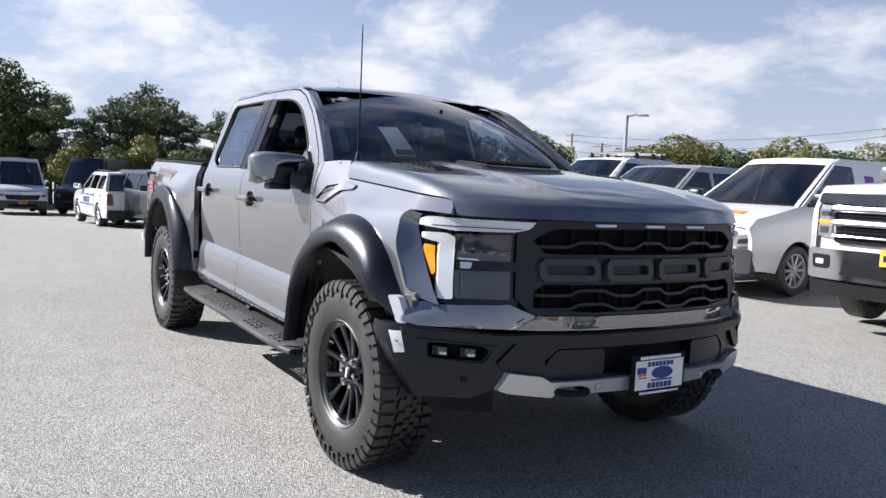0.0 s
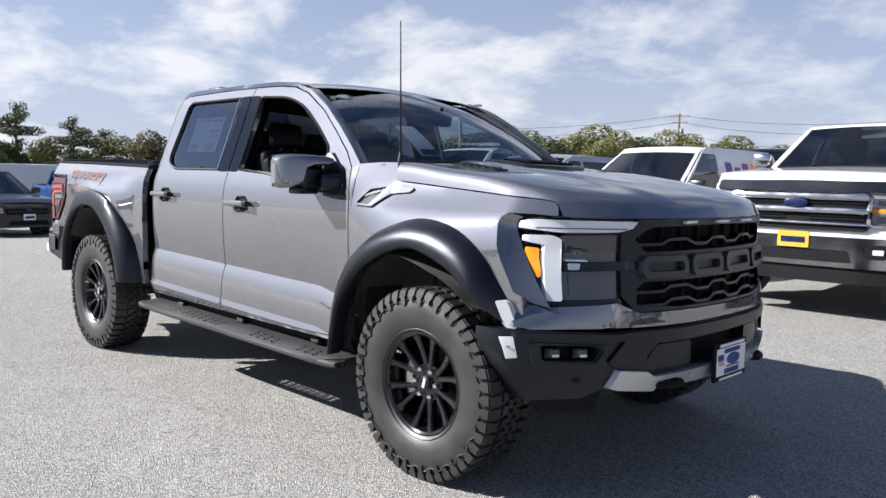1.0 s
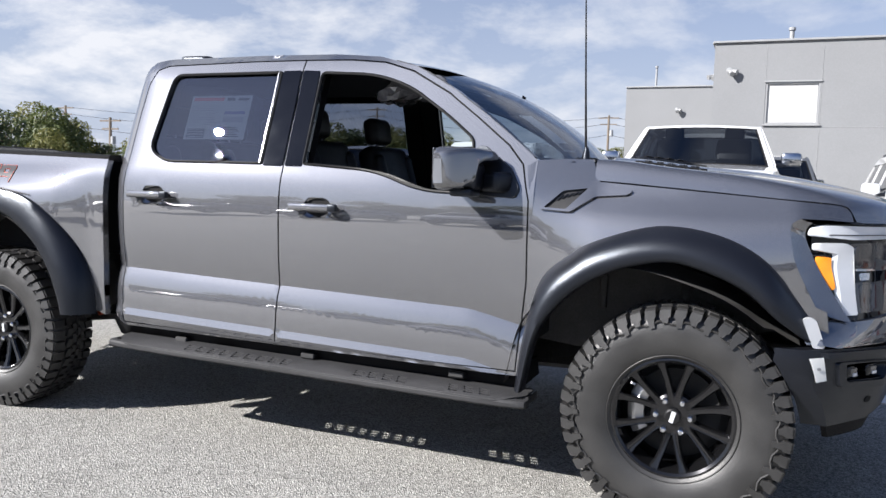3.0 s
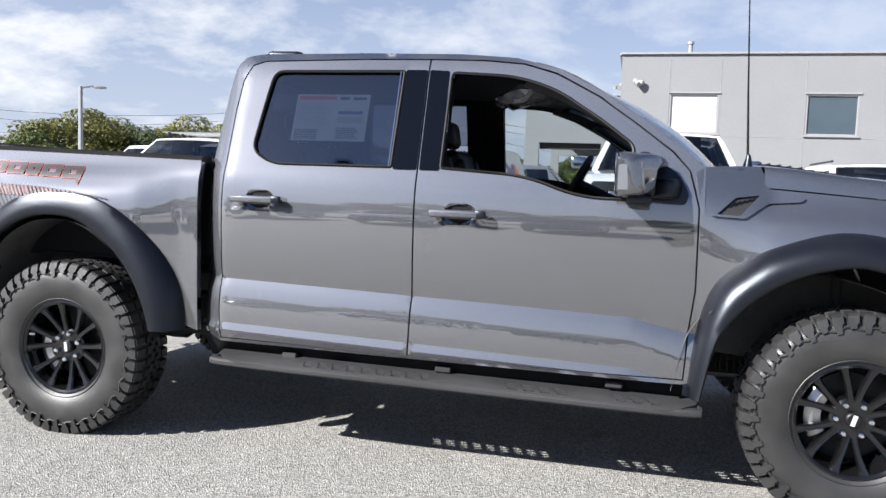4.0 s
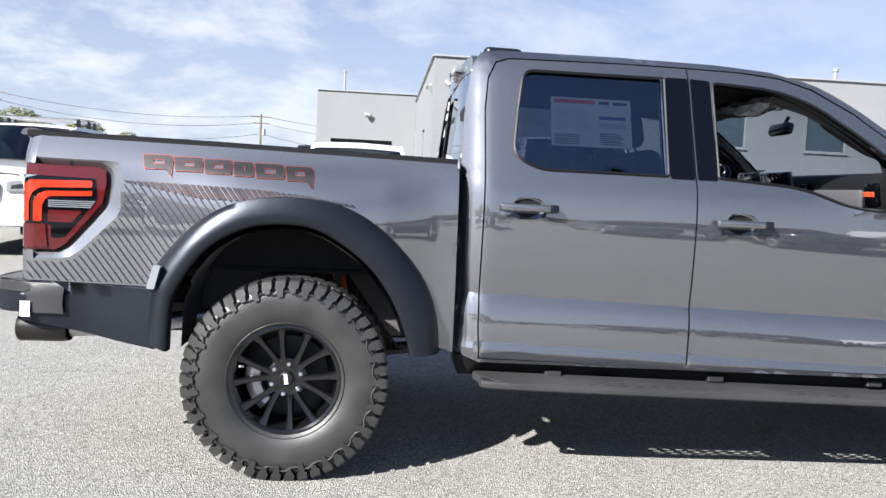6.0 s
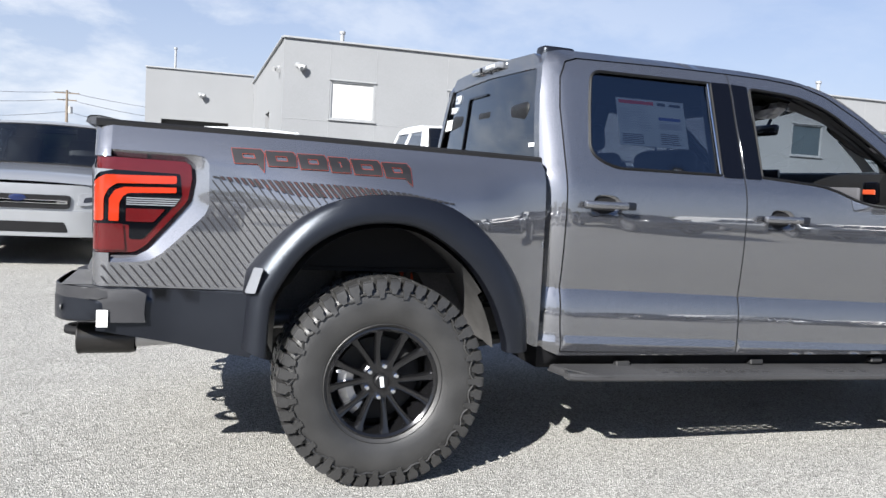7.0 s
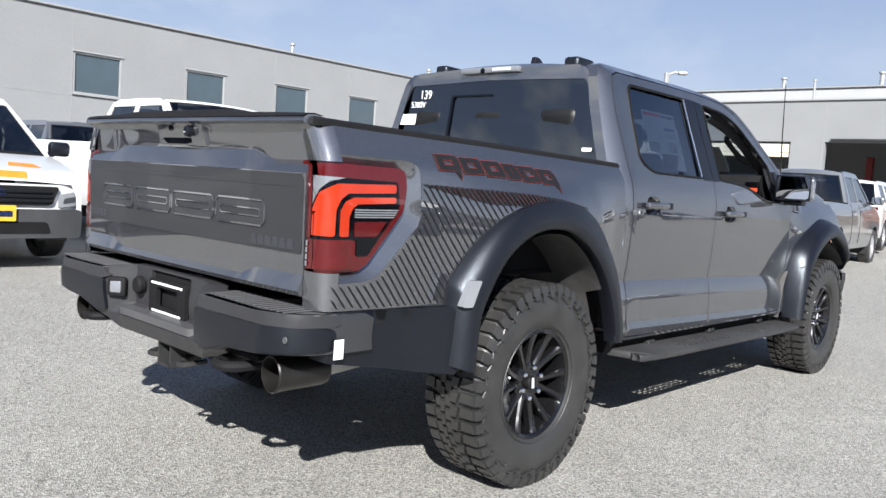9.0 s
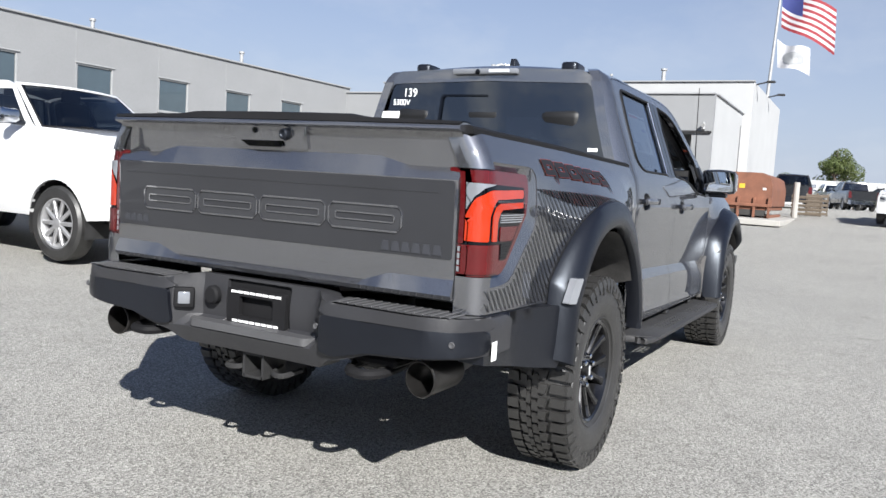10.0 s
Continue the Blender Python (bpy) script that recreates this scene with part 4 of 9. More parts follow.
# the four raised blocks of the maker's mark
def mark_block(y0, y1, z0, z1, place, mt, parent, rim=0.03, name="mark_block", cut=0.022, thick=0.018):
    o = [(y0 + cut, z0), (y0, z0 + cut), (y0, z1 - cut), (y0 + cut, z1), (y1 - cut, z1), (y1, z1 - cut), (y1, z0 + cut), (y1 - cut, z0)]
    c = cut * 0.5
    h = [(y0 + rim + c, z0 + rim), (y0 + rim, z0 + rim + c), (y0 + rim, z1 - rim - c), (y0 + rim + c, z1 - rim), (y1 - rim - c, z1 - rim), (y1 - rim, z1 - rim - c), (y1 - rim, z0 + rim + c), (y1 - rim - c, z0 + rim)]
    return panel(name, o, place, mt, parent, inward=(-1, 0, 0) if place(0, 1)[0] > 0 else (1, 0, 0), holes=[h], step=0.05, thick=thick)


BADGE = mat("dark_grey_badge", (0.045, 0.047, 0.055), 0.4, 0.3, var=0.05)
for y0, y1 in ((-0.590, -0.320), (-0.285, -0.030), (0.005, 0.285), (0.325, 0.595)):
    mark_block(y0, y1, 0.974, 1.068, lambda y, z: fpoint(y, z, 0.030), BADGE, gr, 0.027, thick=0.03)
# lamps
for s in (-1, 1):
    q = lambda P: sides(P, s)
    lamp = front_panel("headlamp", fillet(q([(-0.862, 1.150), (-0.680, 1.156), (-0.690, 0.893), (-0.872, 0.886)]), 0.010), SMOKE, -0.002, "smoked headlamp with a bright bracket-shaped tube", thick=0.05)
    front_panel("lamp_strip", fillet(q([(-0.938, 1.206), (-0.925, 1.218), (-0.81, 1.215), (-0.600, 1.213), (-0.625, 1.184), (-0.68, 1.169), (-0.868, 1.164), (-0.94, 1.176)]), 0.008), CLEAR_L, 0.012, "clear upper lamp strip", lamp, thick=0.03)
    front_panel("strip_line", q([(-0.92, 1.184), (-0.65, 1.184), (-0.655, 1.180), (-0.92, 1.180)]), BADGE, 0.0145, parent=lamp, thick=0.002)
    front_panel("running_lamp", fillet(q([(-0.936, 1.150), (-0.884, 1.152), (-0.862, 1.136), (-0.880, 0.882), (-0.922, 0.880), (-0.898, 1.110), (-0.936, 1.122)]), 0.008), REFLECT, 0.010, "white bracket-shaped running lamp", lamp, thick=0.02)
    front_panel("turn_lamp", fillet(q([(-0.934, 1.075), (-0.931, 1.100), (-0.909, 1.096), (-0.917, 0.985), (-0.926, 0.972)]), 0.005), AMBER, 0.006, "amber turn lamp", lamp, thick=0.012)
    front_panel("lamp_bar", q([(-0.860, 1.045), (-0.60, 1.048), (-0.60, 1.012), (-0.864, 1.002)]), GLOSSBLK, 0.010, "dark band across the lamp", lamp, thick=0.02)
    front_panel("bar_chrome", q([(-0.856, 1.054), (-0.80, 1.054), (-0.79, 1.046), (-0.856, 1.046)]), CHROME_S, 0.011, parent=lamp, thick=0.006)
    front_panel("lamp_lens", fillet(q([(-0.85, 1.038), (-0.815, 1.038), (-0.822, 1.012), (-0.852, 1.010)]), 0.006), CHROME_S, 0.013, "bright projector behind the band", lamp, thick=0.004)
    for z0, z1 in ((1.060, 1.142), (0.902, 0.994)):
        front_panel("lamp_lens", fillet(q([(-0.85, z1), (-0.694, z1 + 0.004), (-0.70, z0), (-0.856, z0)]), 0.012), SMOKE, 0.003, parent=lamp, thick=0.01)

# front bumper
bo = both([(0, 0.757), (-0.60, 0.757), (-0.72, 0.752), (-1.02, 0.765), (-1.088, 0.765), (-1.092, 0.72), (-1.066, 0.616), (-0.985, 0.465), (-0.81, 0.473), (-0.735, 0.52), (-0.705, 0.59), (-0.571, 0.574), (-0.54, 0.551), (0, 0.556)])
pocket = [(-0.965, 0.702), (-0.79, 0.700), (-0.765, 0.68), (-0.79, 0.635), (-0.96, 0.640)]
fogs = [fillet(sides(pocket, s), 0.012) for s in (-1, 1)]
air = both([(0, 0.692), (-0.49, 0.692), (-0.548, 0.64), (-0.540, 0.575), (0, 0.575)])
bump = front_panel("front_bumper", bo, PLASTIC, 0.0, "black front bumper with fog-lamp pockets", holes=[*fogs, air], thick=0.09)
front_panel("bumper_recess", both([(0, 0.74), (-0.98, 0.74), (-0.985, 0.60), (-0.6, 0.56), (0, 0.56)]), PLASTIC_D, -0.07, parent=bump, thick=0, step=0.08)
front_panel("bumper_shelf", both([(0, 0.754), (-0.61, 0.754), (-0.70, 0.748), (-1.05, 0.756), (-1.05, 0.737), (-0.72, 0.722), (-0.66, 0.712), (-0.56, 0.706), (0, 0.706)]), PLASTIC, 0.022, "upper ridge of the bumper", bump, thick=0.04)
for s in (-1, 1):
    q = lambda P: sides(P, s)
    front_panel("bumper_ridge", fillet(q([(-0.60, 0.714), (-0.67, 0.722), (-0.745, 0.632), (-0.715, 0.600), (-0.66, 0.64)]), 0.010), PLASTIC, 0.018, "slanting ridge of the bumper", bump, thick=0.03)
    front_panel("bumper_pad", fillet(q([(-0.545, 0.60), (-0.535, 0.635), (-0.49, 0.685), (-0.268, 0.685), (-0.265, 0.573), (-0.53, 0.560)]), 0.02), PLASTIC, -0.004, "rounded black bumper pad", bump, thick=0.05)
    for dy in (0.825, 0.915):
        fl = part("fog_lamp", block((0.05, 0.058, 0.048), Matrix.Translation(fpoint(s * dy, 0.668, -0.035)) @ Matrix.Rotation(s * 0.6, 4, "Z"), 0.010, 2), GLOSSBLK, bump, "dark fog lamp")
        part("lens", block((0.01, 0.044, 0.034), Matrix.Translation(fpoint(s * dy, 0.668, -0.008)) @ Matrix.Rotation(s * 0.6, 4, "Z"), 0.003, 1), SMOKE, fl)
        # a small pale block puts a highlight on the lens
        part("glint", block((0.004, 0.03, 0.012), Matrix.Translation(fpoint(s * dy, 0.658, -0.001)) @ Matrix.Rotation(s * 0.6, 4, "Z"), 0.001, 1), CLEAR_L, fl)
    front_panel("fog_bezel", fillet(q([(-1.005, 0.716), (-0.74, 0.700), (-0.732, 0.682), (-0.796, 0.600), (-0.995, 0.622)]), 0.015), PLASTIC, 0.014, "black fog-lamp bezel", bump, holes=[fillet(q([(-0.975, 0.708), (-0.785, 0.700), (-0.76, 0.68), (-0.792, 0.628), (-0.97, 0.638)]), 0.012)], thick=0.03)
    part("tow_hook", tube(spline([fpoint(s * 0.36, 0.52, -0.05), fpoint(s * 0.37, 0.512, 0.04), fpoint(s * 0.43, 0.508, 0.055), fpoint(s * 0.49, 0.512, 0.04), fpoint(s * 0.50, 0.52, -0.05)], 4), 0.016, 8), PLASTIC_D, bump, "black tow hook")
    if s < 0:
        stick = front_panel("side_sticker", [(-1.082, 0.735), (-1.050, 0.738), (-1.036, 0.650), (-1.066, 0.645)], PAPER, 0.006, "white paper sticker", bump, thick=0.001)
        front_panel("print_dot", fillet([(-1.068, 0.700), (-1.058, 0.700), (-1.056, 0.690), (-1.066, 0.690)], 0.003), INK_L, 0.0075, parent=stick, thick=0.0005)
    front_panel("parking_sensor", fillet([(s * 0.845 + dy, 0.555 + dz) for dy, dz in ((-0.012, -0.012), (0.012, -0.012), (0.012, 0.012), (-0.012, 0.012))], 0.01), PLASTIC_D, 0.004, parent=bump, thick=0.006)
    front_panel("air_dam", q([(-0.97, 0.49), (-0.72, 0.51), (-0.70, 0.405), (-0.90, 0.40)]), PLASTIC_D, -0.03, parent=bump, thick=0.02)
skid_o = both([(0, 0.560), (-0.18, 0.560), (-0.53, 0.553), (-0.570, 0.578), (-0.705, 0.594), (-0.738, 0.520), (-0.70, 0.506), (-0.515, 0.484), (-0.475, 0.532), (-0.385, 0.536), (-0.345, 0.500), (0, 0.492)])
skid = front_panel("skid_plate", skid_o, SKID, 0.030, "silver skid plate under the bumper", thick=0.05)
for y0 in (-0.315, 0.315):
    part("parking_sensor", lathe([(0, 0.012), (0.009, 0.012), (0.011, 0.006), (0.014, 0.012), (0.016, 0)], 14, Matrix.Translation(fpoint(y0, 0.530, 0.028)) @ Matrix.Rotation(radians(-90), 4, "Z")), SKID, skid)
# plate with the dealer's card
PZ, PX = 0.566, 2.815
pl = part("dealer_plate", block((0.018, 0.325, 0.180), Matrix.Translation((PX - 0.009, 0, PZ)), 0.008, 2), PLASTIC_D, truck, "dealer card in a black plate frame")
part("card", block((0.006, 0.290, 0.128), Matrix.Translation((PX, 0, PZ)), 0.002, 1), PAPER, pl)
for y0, z0, w_, h_, mt in ((0, 0.077, 0.25, 0.014, WHITE_INK), (0, -0.078, 0.24, 0.010, WHITE_INK), (0.0, 0.048, 0.16, 0.020, INK_B), (0.012, -0.024, 0.13, 0.007, INK_B), (0.0, -0.046, 0.15, 0.024, INK_B), (-0.112, 0.022, 0.055, 0.028, INK_B), (-0.108, 0.002, 0.05, 0.006, INK_R), (-0.104, -0.010, 0.05, 0.006, INK_R)):
    n_ = max(1, round(w_ / h_ / 1.1)) if w_ > 0.1 and h_ > 0.009 else 1
    for k in range(n_):
        part("print_bar", block((0.003, w_ / n_ * (0.8 if n_ > 1 else 1), h_), Matrix.Translation((PX + 0.0045, y0 - w_ / 2 + w_ * (k + 0.5) / n_, PZ + z0)), 0.001, 1), mt, pl)
part("print_oval", prism([(0.064 * math.cos(a), 0.027 * math.sin(a)) for a in np.linspace(0, 2 * math.pi, 24, endpoint=False)], Matrix.Translation((PX + 0.0035, 0.012, PZ + 0.008)) @ Matrix.Rotation(radians(90), 4, "Z") @ Matrix.Rotation(radians(90), 4, "X"), 0.003), INK_B, pl)

# ---- bed ----
LENS_G = mat("grey_lamp_plastic", (0.19, 0.20, 0.22), 0.12, 0.2, var=0.06, coat=0.8)
LAMP = [(-3.125, 1.358), (-2.72, 1.348), (-2.695, 1.335), (-2.690, 1.28), (-2.705, 1.19), (-2.86, 1.005), (-2.90, 0.978), (-3.125, 0.972)]
SURROUND = [(-2.99, 1.385), (-2.68, 1.379), (-2.64, 1.37), (-2.622, 1.34), (-2.62, 1.17), (-2.635, 1.135), (-2.80, 0.975), (-2.84, 0.948), (-2.89, 0.938), (-2.99, 0.935)]


def reach(p, line):
    """The distance of a point from a polyline."""
    best = 9.0
    for a, b in zip(line, line[1:]):
        a, b = Vector(a), Vector(b)
        t = min(max((Vector(p) - a).dot(b - a) / (b - a).length_squared, 0), 1)
        best = min(best, (Vector(p) - a.lerp(b, t)).length)
    return best


def ramp(x, z):
    """0 at the rim of the lamp's surround, 1 at the lamp."""
    d0, d1 = reach((x, z), SURROUND), reach((x, z), LAMP)
    return d0 / (d0 + d1 + 1e-6)


def lamp_skin(s, off=0.0):
    """The lamp's lens: along the side, then round the corner to the tailgate."""
    def at(u, z):
        y = w_bed(max(u, -2.99), z) - 0.008
        e, r = -2.99 - u, 0.055
        if e <= 0:
            return (u, s * (y + off), z)
        a_ = min(e / r, math.pi / 2)
        rest = max(0.0, e - r * math.pi / 2)
        return (-2.99 - (r + off) * math.sin(a_), s * (y - r + (r + off) * math.cos(a_) - rest), z)
    return at


for s in (-1, 1):
    arch = [unfit((xo + xi) / 2, (zo + zi) / 2) for (xo, zo), (xi, zi) in zip(REAR_OUT, REAR_IN) if zo > 0.62]
    arch_part = [p for p in arch if p[1] >= 0.80 or p[0] > -AX]
    bed_o = [(-1.098, 0.575), (-1.10, 0.9), (-1.104, 1.40), (-1.115, 1.445), (-1.6, 1.458), (-2.3, 1.472), (-2.99, 1.489)] + SURROUND + [(-2.99, 0.84), (-2.42, 0.828)] + arch_part
    side = side_panel("bed_side", s, bed_o, w_bed, step=0.032, thick=0.04, label="grey bed side with dark graphics")
    # recessed surround of the tail lamp
    panel("lamp_surround", [(-2.985, 1.385)] + SURROUND[1:-1] + [(-2.985, 0.935), (-2.985, 0.972)] + LAMP[::-1][1:-1] + [(-2.985, 1.358)], lambda x, z: (x, s * (w_bed(x, z) - 0.004 - 0.030 * ramp(x, z)), z), PAINT, side, inward=(0, -s, 0), step=0.03, thick=0.02)
    lamp = panel("tail_lamp", fillet(LAMP, 0.010), lamp_skin(s), RED_LENS, truck, "red tail lamp with an orange bracket", inward=(0, -s, 0), step=0.03, thick=0.04)

    def lens(name, o, mt_, off, label="", r=0.010):
        return panel(name, fillet(o, r, 4), lamp_skin(s, off), mt_, lamp, label, inward=(0, -s, 0), step=0.025, thick=0.004)

    lens("lamp_field", [(-3.112, 1.308), (-2.738, 1.297), (-2.728, 1.205), (-2.87, 1.03), (-2.92, 1.03), (-2.92, 1.088), (-3.112, 1.082)], GLOSSBLK, 0.003, "smoked lamp field")
    lens("clear_field", [(-3.112, 1.307), (-2.975, 1.304), (-3.03, 1.290), (-3.068, 1.257), (-3.100, 1.20), (-3.112, 1.10)], LENS_G, 0.006, "clear lamp field", 0.004)
    lens("orange_bracket", [(-3.098, 1.10), (-3.096, 1.19), (-3.062, 1.25), (-3.005, 1.283), (-2.75, 1.288), (-2.75, 1.256), (-2.965, 1.250), (-2.995, 1.228), (-3.01, 1.19), (-3.01, 1.10)], ORANGE_LENS, 0.007, "orange bracket-shaped lens")
    lens("orange_bracket", [(-2.993, 1.10), (-2.993, 1.19), (-2.973, 1.222), (-2.94, 1.236), (-2.75, 1.241), (-2.75, 1.219), (-2.925, 1.213), (-2.945, 1.197), (-2.957, 1.17), (-2.957, 1.10)], ORANGE_LENS, 0.007, r=0.006)
    lens("red_field", [(-3.118, 1.086), (-2.942, 1.09), (-2.932, 0.986), (-3.118, 0.982)], RED_LENS, 0.008, r=0.008)
    lens("red_field", [(-2.932, 1.152), (-2.79, 1.152), (-2.832, 1.100), (-2.932, 1.100)], RED_LENS, 0.007, r=0.005)
    lens("red_edge", [(-3.118, 1.345), (-3.098, 1.345), (-3.098, 1.09), (-3.118, 1.09)], RED_LENS, 0.008, r=0.004)
    for k in range(4):
        z = 1.166 + 0.0085 * k
        lens("reverse_rib", [(-2.932, z), (-2.756 + 0.006 * k, z), (-2.752 + 0.006 * k, z + 0.005), (-2.932, z + 0.005)], LENS_G, 0.006, r=0.001)
    for k in range(6):
        z = 1.036 + 0.0095 * k
        lens("field_rib", [(-2.918, z), (-2.866 + 0.0075 * k, z), (-2.862 + 0.0075 * k, z + 0.005), (-2.918, z + 0.005)], GLOSSBLK, 0.006, r=0.001)
    for k in range(4):
        z = 0.99 + 0.024 * k
        lens("reverse_lens", [(-3.117, z), (-3.107, z), (-3.107, z + 0.018), (-3.117, z + 0.018)], LENS_G, 0.010, r=0.002)
    Q = lambda P: [(s * y, z) for y, z in P]
    # corner posts above and below the lamp
    for o in ([(-3.125, 1.357), (-2.99, 1.357), (-2.99, 1.489), (-3.125, 1.489)], [(-3.125, 0.973), (-2.99, 0.973), (-2.99, 0.84), (-3.125, 0.84)]):
        panel("corner_post", o, lamp_skin(s, 0.008), PAINT, side, inward=(0, -s, 0), step=0.02, thick=0)
    # rail cap
    rings = []
    for x in np.linspace(-1.11, -3.05, 22):
        z = lin(x, (-3.05, -2.3, -1.1), (1.492, 1.474, 1.447))
        yy = w_bed(x, z)
        rings.append([(x, s * (yy + 0.004), z - 0.012), (x, s * (yy + 0.004), z + 0.008), (x, s * (yy - 0.012), z + 0.018), (x, s * (yy - 0.085), z + 0.018), (x, s * (yy - 0.095), z - 0.02)])
    v, f = loft(rings)
    mesh("bed_rail_cap", v, f, PLASTIC_D, truck, "black plastic bed rail cap")
    inner = [[(x, s * 0.83, 1.46), (x, s * 0.83, 0.90)] for x in (-1.12, -3.0)]
    v, f = loft(inner, closed=False, caps=False)
    mesh("bed_wall", v, f, PLASTIC_D, truck)
    # black cladding behind the rear wheel
    clad = [(-2.47, 0.826), (-3.03, 0.838), (-3.03, 0.66), (-2.62, 0.585), (-2.44, 0.56), (-2.40, 0.60), (-2.44, 0.80)]
    side_panel("rear_cladding", s, clad, lambda x, z: 1.008 + 0.09 * max(0, (x + 2.75) / 0.4) - 0.05 * max(0, 0.68 - z), PLASTIC, 0.0, "black lower cladding", step=0.06, thick=0.10)
    # graphics: slim slanted stripes
    region = [(-2.612, 1.296), (-2.30, 1.288), (-2.0, 1.278), (-1.78, 1.262), (-1.56, 1.225), (-1.70, 1.24), (-1.86, 1.262)] + [unfit(x, z) for x, z in REAR_OUT if x < -AX and z > 0.83][::-1] + [(-2.47, 0.835), (-3.02, 0.845), (-3.02, 0.93), (-2.89, 0.93), (-2.82, 0.945), (-2.612, 1.15)]
    for k in range(46):
        c = -3.42 + 0.0345 * k            # the stripe's x at z = 1.3
        run = []
        for j in range(64):
            z = 1.30 - 0.0075 * j
            x = c + 0.80 * (1.30 - z)
            if inside((x, z), region):
                run.append((x, z))
            elif run:
                break
        if len(run) > 2:
            w_ = 0.0035
            strip = [[(x - w_, s * (w_bed(x, z) + 0.0030), z), (x + w_, s * (w_bed(x, z) + 0.0030), z)] for x, z in run]
            v, f = loft(strip, closed=False, caps=False)
            if s > 0:
                f = [tuple(reversed(q_)) for q_ in f]
            mesh("stripe", v, f, DECAL_B, side, angle=80)
    for k in range(38):
        c = -2.60 + 0.0275 * k
        top = lin(c, (-2.61, -2.0, -1.78, -1.56), (1.296, 1.278, 1.262, 1.225))
        hgt = lin(c, (-2.61, -2.30, -2.1, -1.9, -1.56), (0.006, 0.06, 0.055, 0.018, 0.006))
        run = [(c + 0.8 * hgt * t, top - hgt * t) for t in np.linspace(0, 1, 7)]
        w_ = 0.0095
        for o_, ww, mt_ in ((0.0060, w_, DECAL_B), (0.0066, 0.0005, DECAL_R)):
            if mt_ is DECAL_R and not -2.58 < c < -1.9:
                continue
            strip = [[(x - ww, s * (w_bed(x, z) + o_), z), (x + ww, s * (w_bed(x, z) + o_), z)] for x, z in run]
            v, f = loft(strip, closed=False, caps=False)
            mesh("stripe", v, f, mt_, side, angle=80)
    # six slanted blocks of the model's mark
    xs = [-2.545, -2.405, -2.268, -2.135, -2.035, -1.895, -1.765]
    for k in range(6):
        a, b = xs[k] + 0.008, xs[k + 1] - 0.006
        zt, zb = lin(a, (-2.55, -1.76), (1.418, 1.388)), lin(a, (-2.55, -1.76), (1.352, 1.318))
        sl = 0.015
        tail = 0.035 if k in (0, 5) else 0.0
        o = [(a, zt), (b, zt), (b + sl, zt - 0.02), (b + sl, zb - tail), (b - 0.03 + sl, zb), (a + sl, zb)]
        cx, cz = (a + b + sl) / 2, (zt + zb) / 2
        shrink = lambda P, q_: [(cx + (x - cx) * (1 - q_ / (b - a)), cz + (z - cz) * (1 - q_ / (zt - zb))) for x, z in P]
        hole = [(a + 0.048, zt - 0.024), (b - 0.032, zt - 0.024), (b - 0.026, zb + 0.027), (a + 0.054, zb + 0.027)]
        flip = (lambda P: [(2 * (-2.155) - x, z) for x, z in P]) if s > 0 else (lambda P: P)
        side_panel("mark_edge", s, flip(o), w_bed, DECAL_R, 0.0046, parent=side, step=0.012, thick=0, holes=[flip(hole)])
        hole2 = [(x + (-0.0025 if x < cx else 0.0025), z + (0.0025 if z > cz else -0.0025)) for x, z in hole]
        side_panel("mark_block", s, flip(shrink(o, 0.0040)), w_bed, DECAL_B, 0.0054, parent=side, step=0.012, thick=0, holes=[flip(hole2)])

# cab back, rear window
def cab_back(y, z):
    return (lin(z, (0.6, 1.40, 1.95), (-1.085, -1.085, -1.035)) + 0.02 * (y / 0.8) ** 2 - 0.012, y, z)


cb = both([(0, 2.0), (-0.61, 1.985), (-0.665, 1.955), (-0.70, 1.90), (-0.775, 1.70), (-0.870, 1.46), (-0.89, 1.38), (-0.89, 0.60), (0, 0.60)])
rw = fillet(both([(0, 1.925), (-0.66, 1.912), (-0.725, 1.80), (-0.855, 1.475), (0, 1.475)]), 0.02)
panel("cab_back", cb, cab_back, PAINT, truck, inward=(1, 0, 0), holes=[rw], step=0.06, thick=0.05)
rg = panel("rear_window", rw, lambda y, z: (cab_back(y, z)[0] + 0.008, y, z), GLASS_R, truck, "dark rear window with chalk figures", inward=(1, 0, 0), step=0.08, thick=0)
frame_o = [(0.322, 1.485), (0.300, 1.830), (0.285, 1.848), (-0.02, 1.848), (-0.02, 1.838), (0.272, 1.838), (0.284, 1.822), (0.303, 1.485)]
panel("slider_frame", frame_o, lambda y, z: (cab_back(y, z)[0] - 0.004, y, z), GLOSSBLK, rg, "black edge of the sliding pane", inward=(1, 0, 0), step=0.06, thick=0.012)
panel("rear_sticker", [(0.60, 1.745), (0.735, 1.745), (0.762, 1.675), (0.605, 1.675)], lambda y, z: (cab_back(y, z)[0] - 0.001, y, z), PAPER, rg, "white paper note", inward=(1, 0, 0), thick=0.001)
panel("small_sticker", [(-0.75, 1.545), (-0.69, 1.545), (-0.69, 1.525), (-0.75, 1.525)], lambda y, z: (cab_back(y, z)[0] - 0.001, y, z), PAPER, rg, inward=(1, 0, 0), thick=0.001)
ch = part("high_brake_lamp", block((0.05, 0.44, 0.036), Matrix.Translation((-1.055, 0, 1.977)), 0.012, 2), LENS_G, truck, "clear high brake lamp with a camera")
part("camera_eye", lathe([(0, 0.008), (0.014, 0.006), (0.016, 0)], 14, Matrix.Translation((-1.082, 0.04, 1.973)) @ Matrix.Rotation(radians(90), 4, "Z")), GLOSSBLK, ch)
part("lamp_red", block((0.012, 0.14, 0.02), Matrix.Translation((-1.077, -0.10, 1.977)), 0.004, 1), REFLECT, ch)


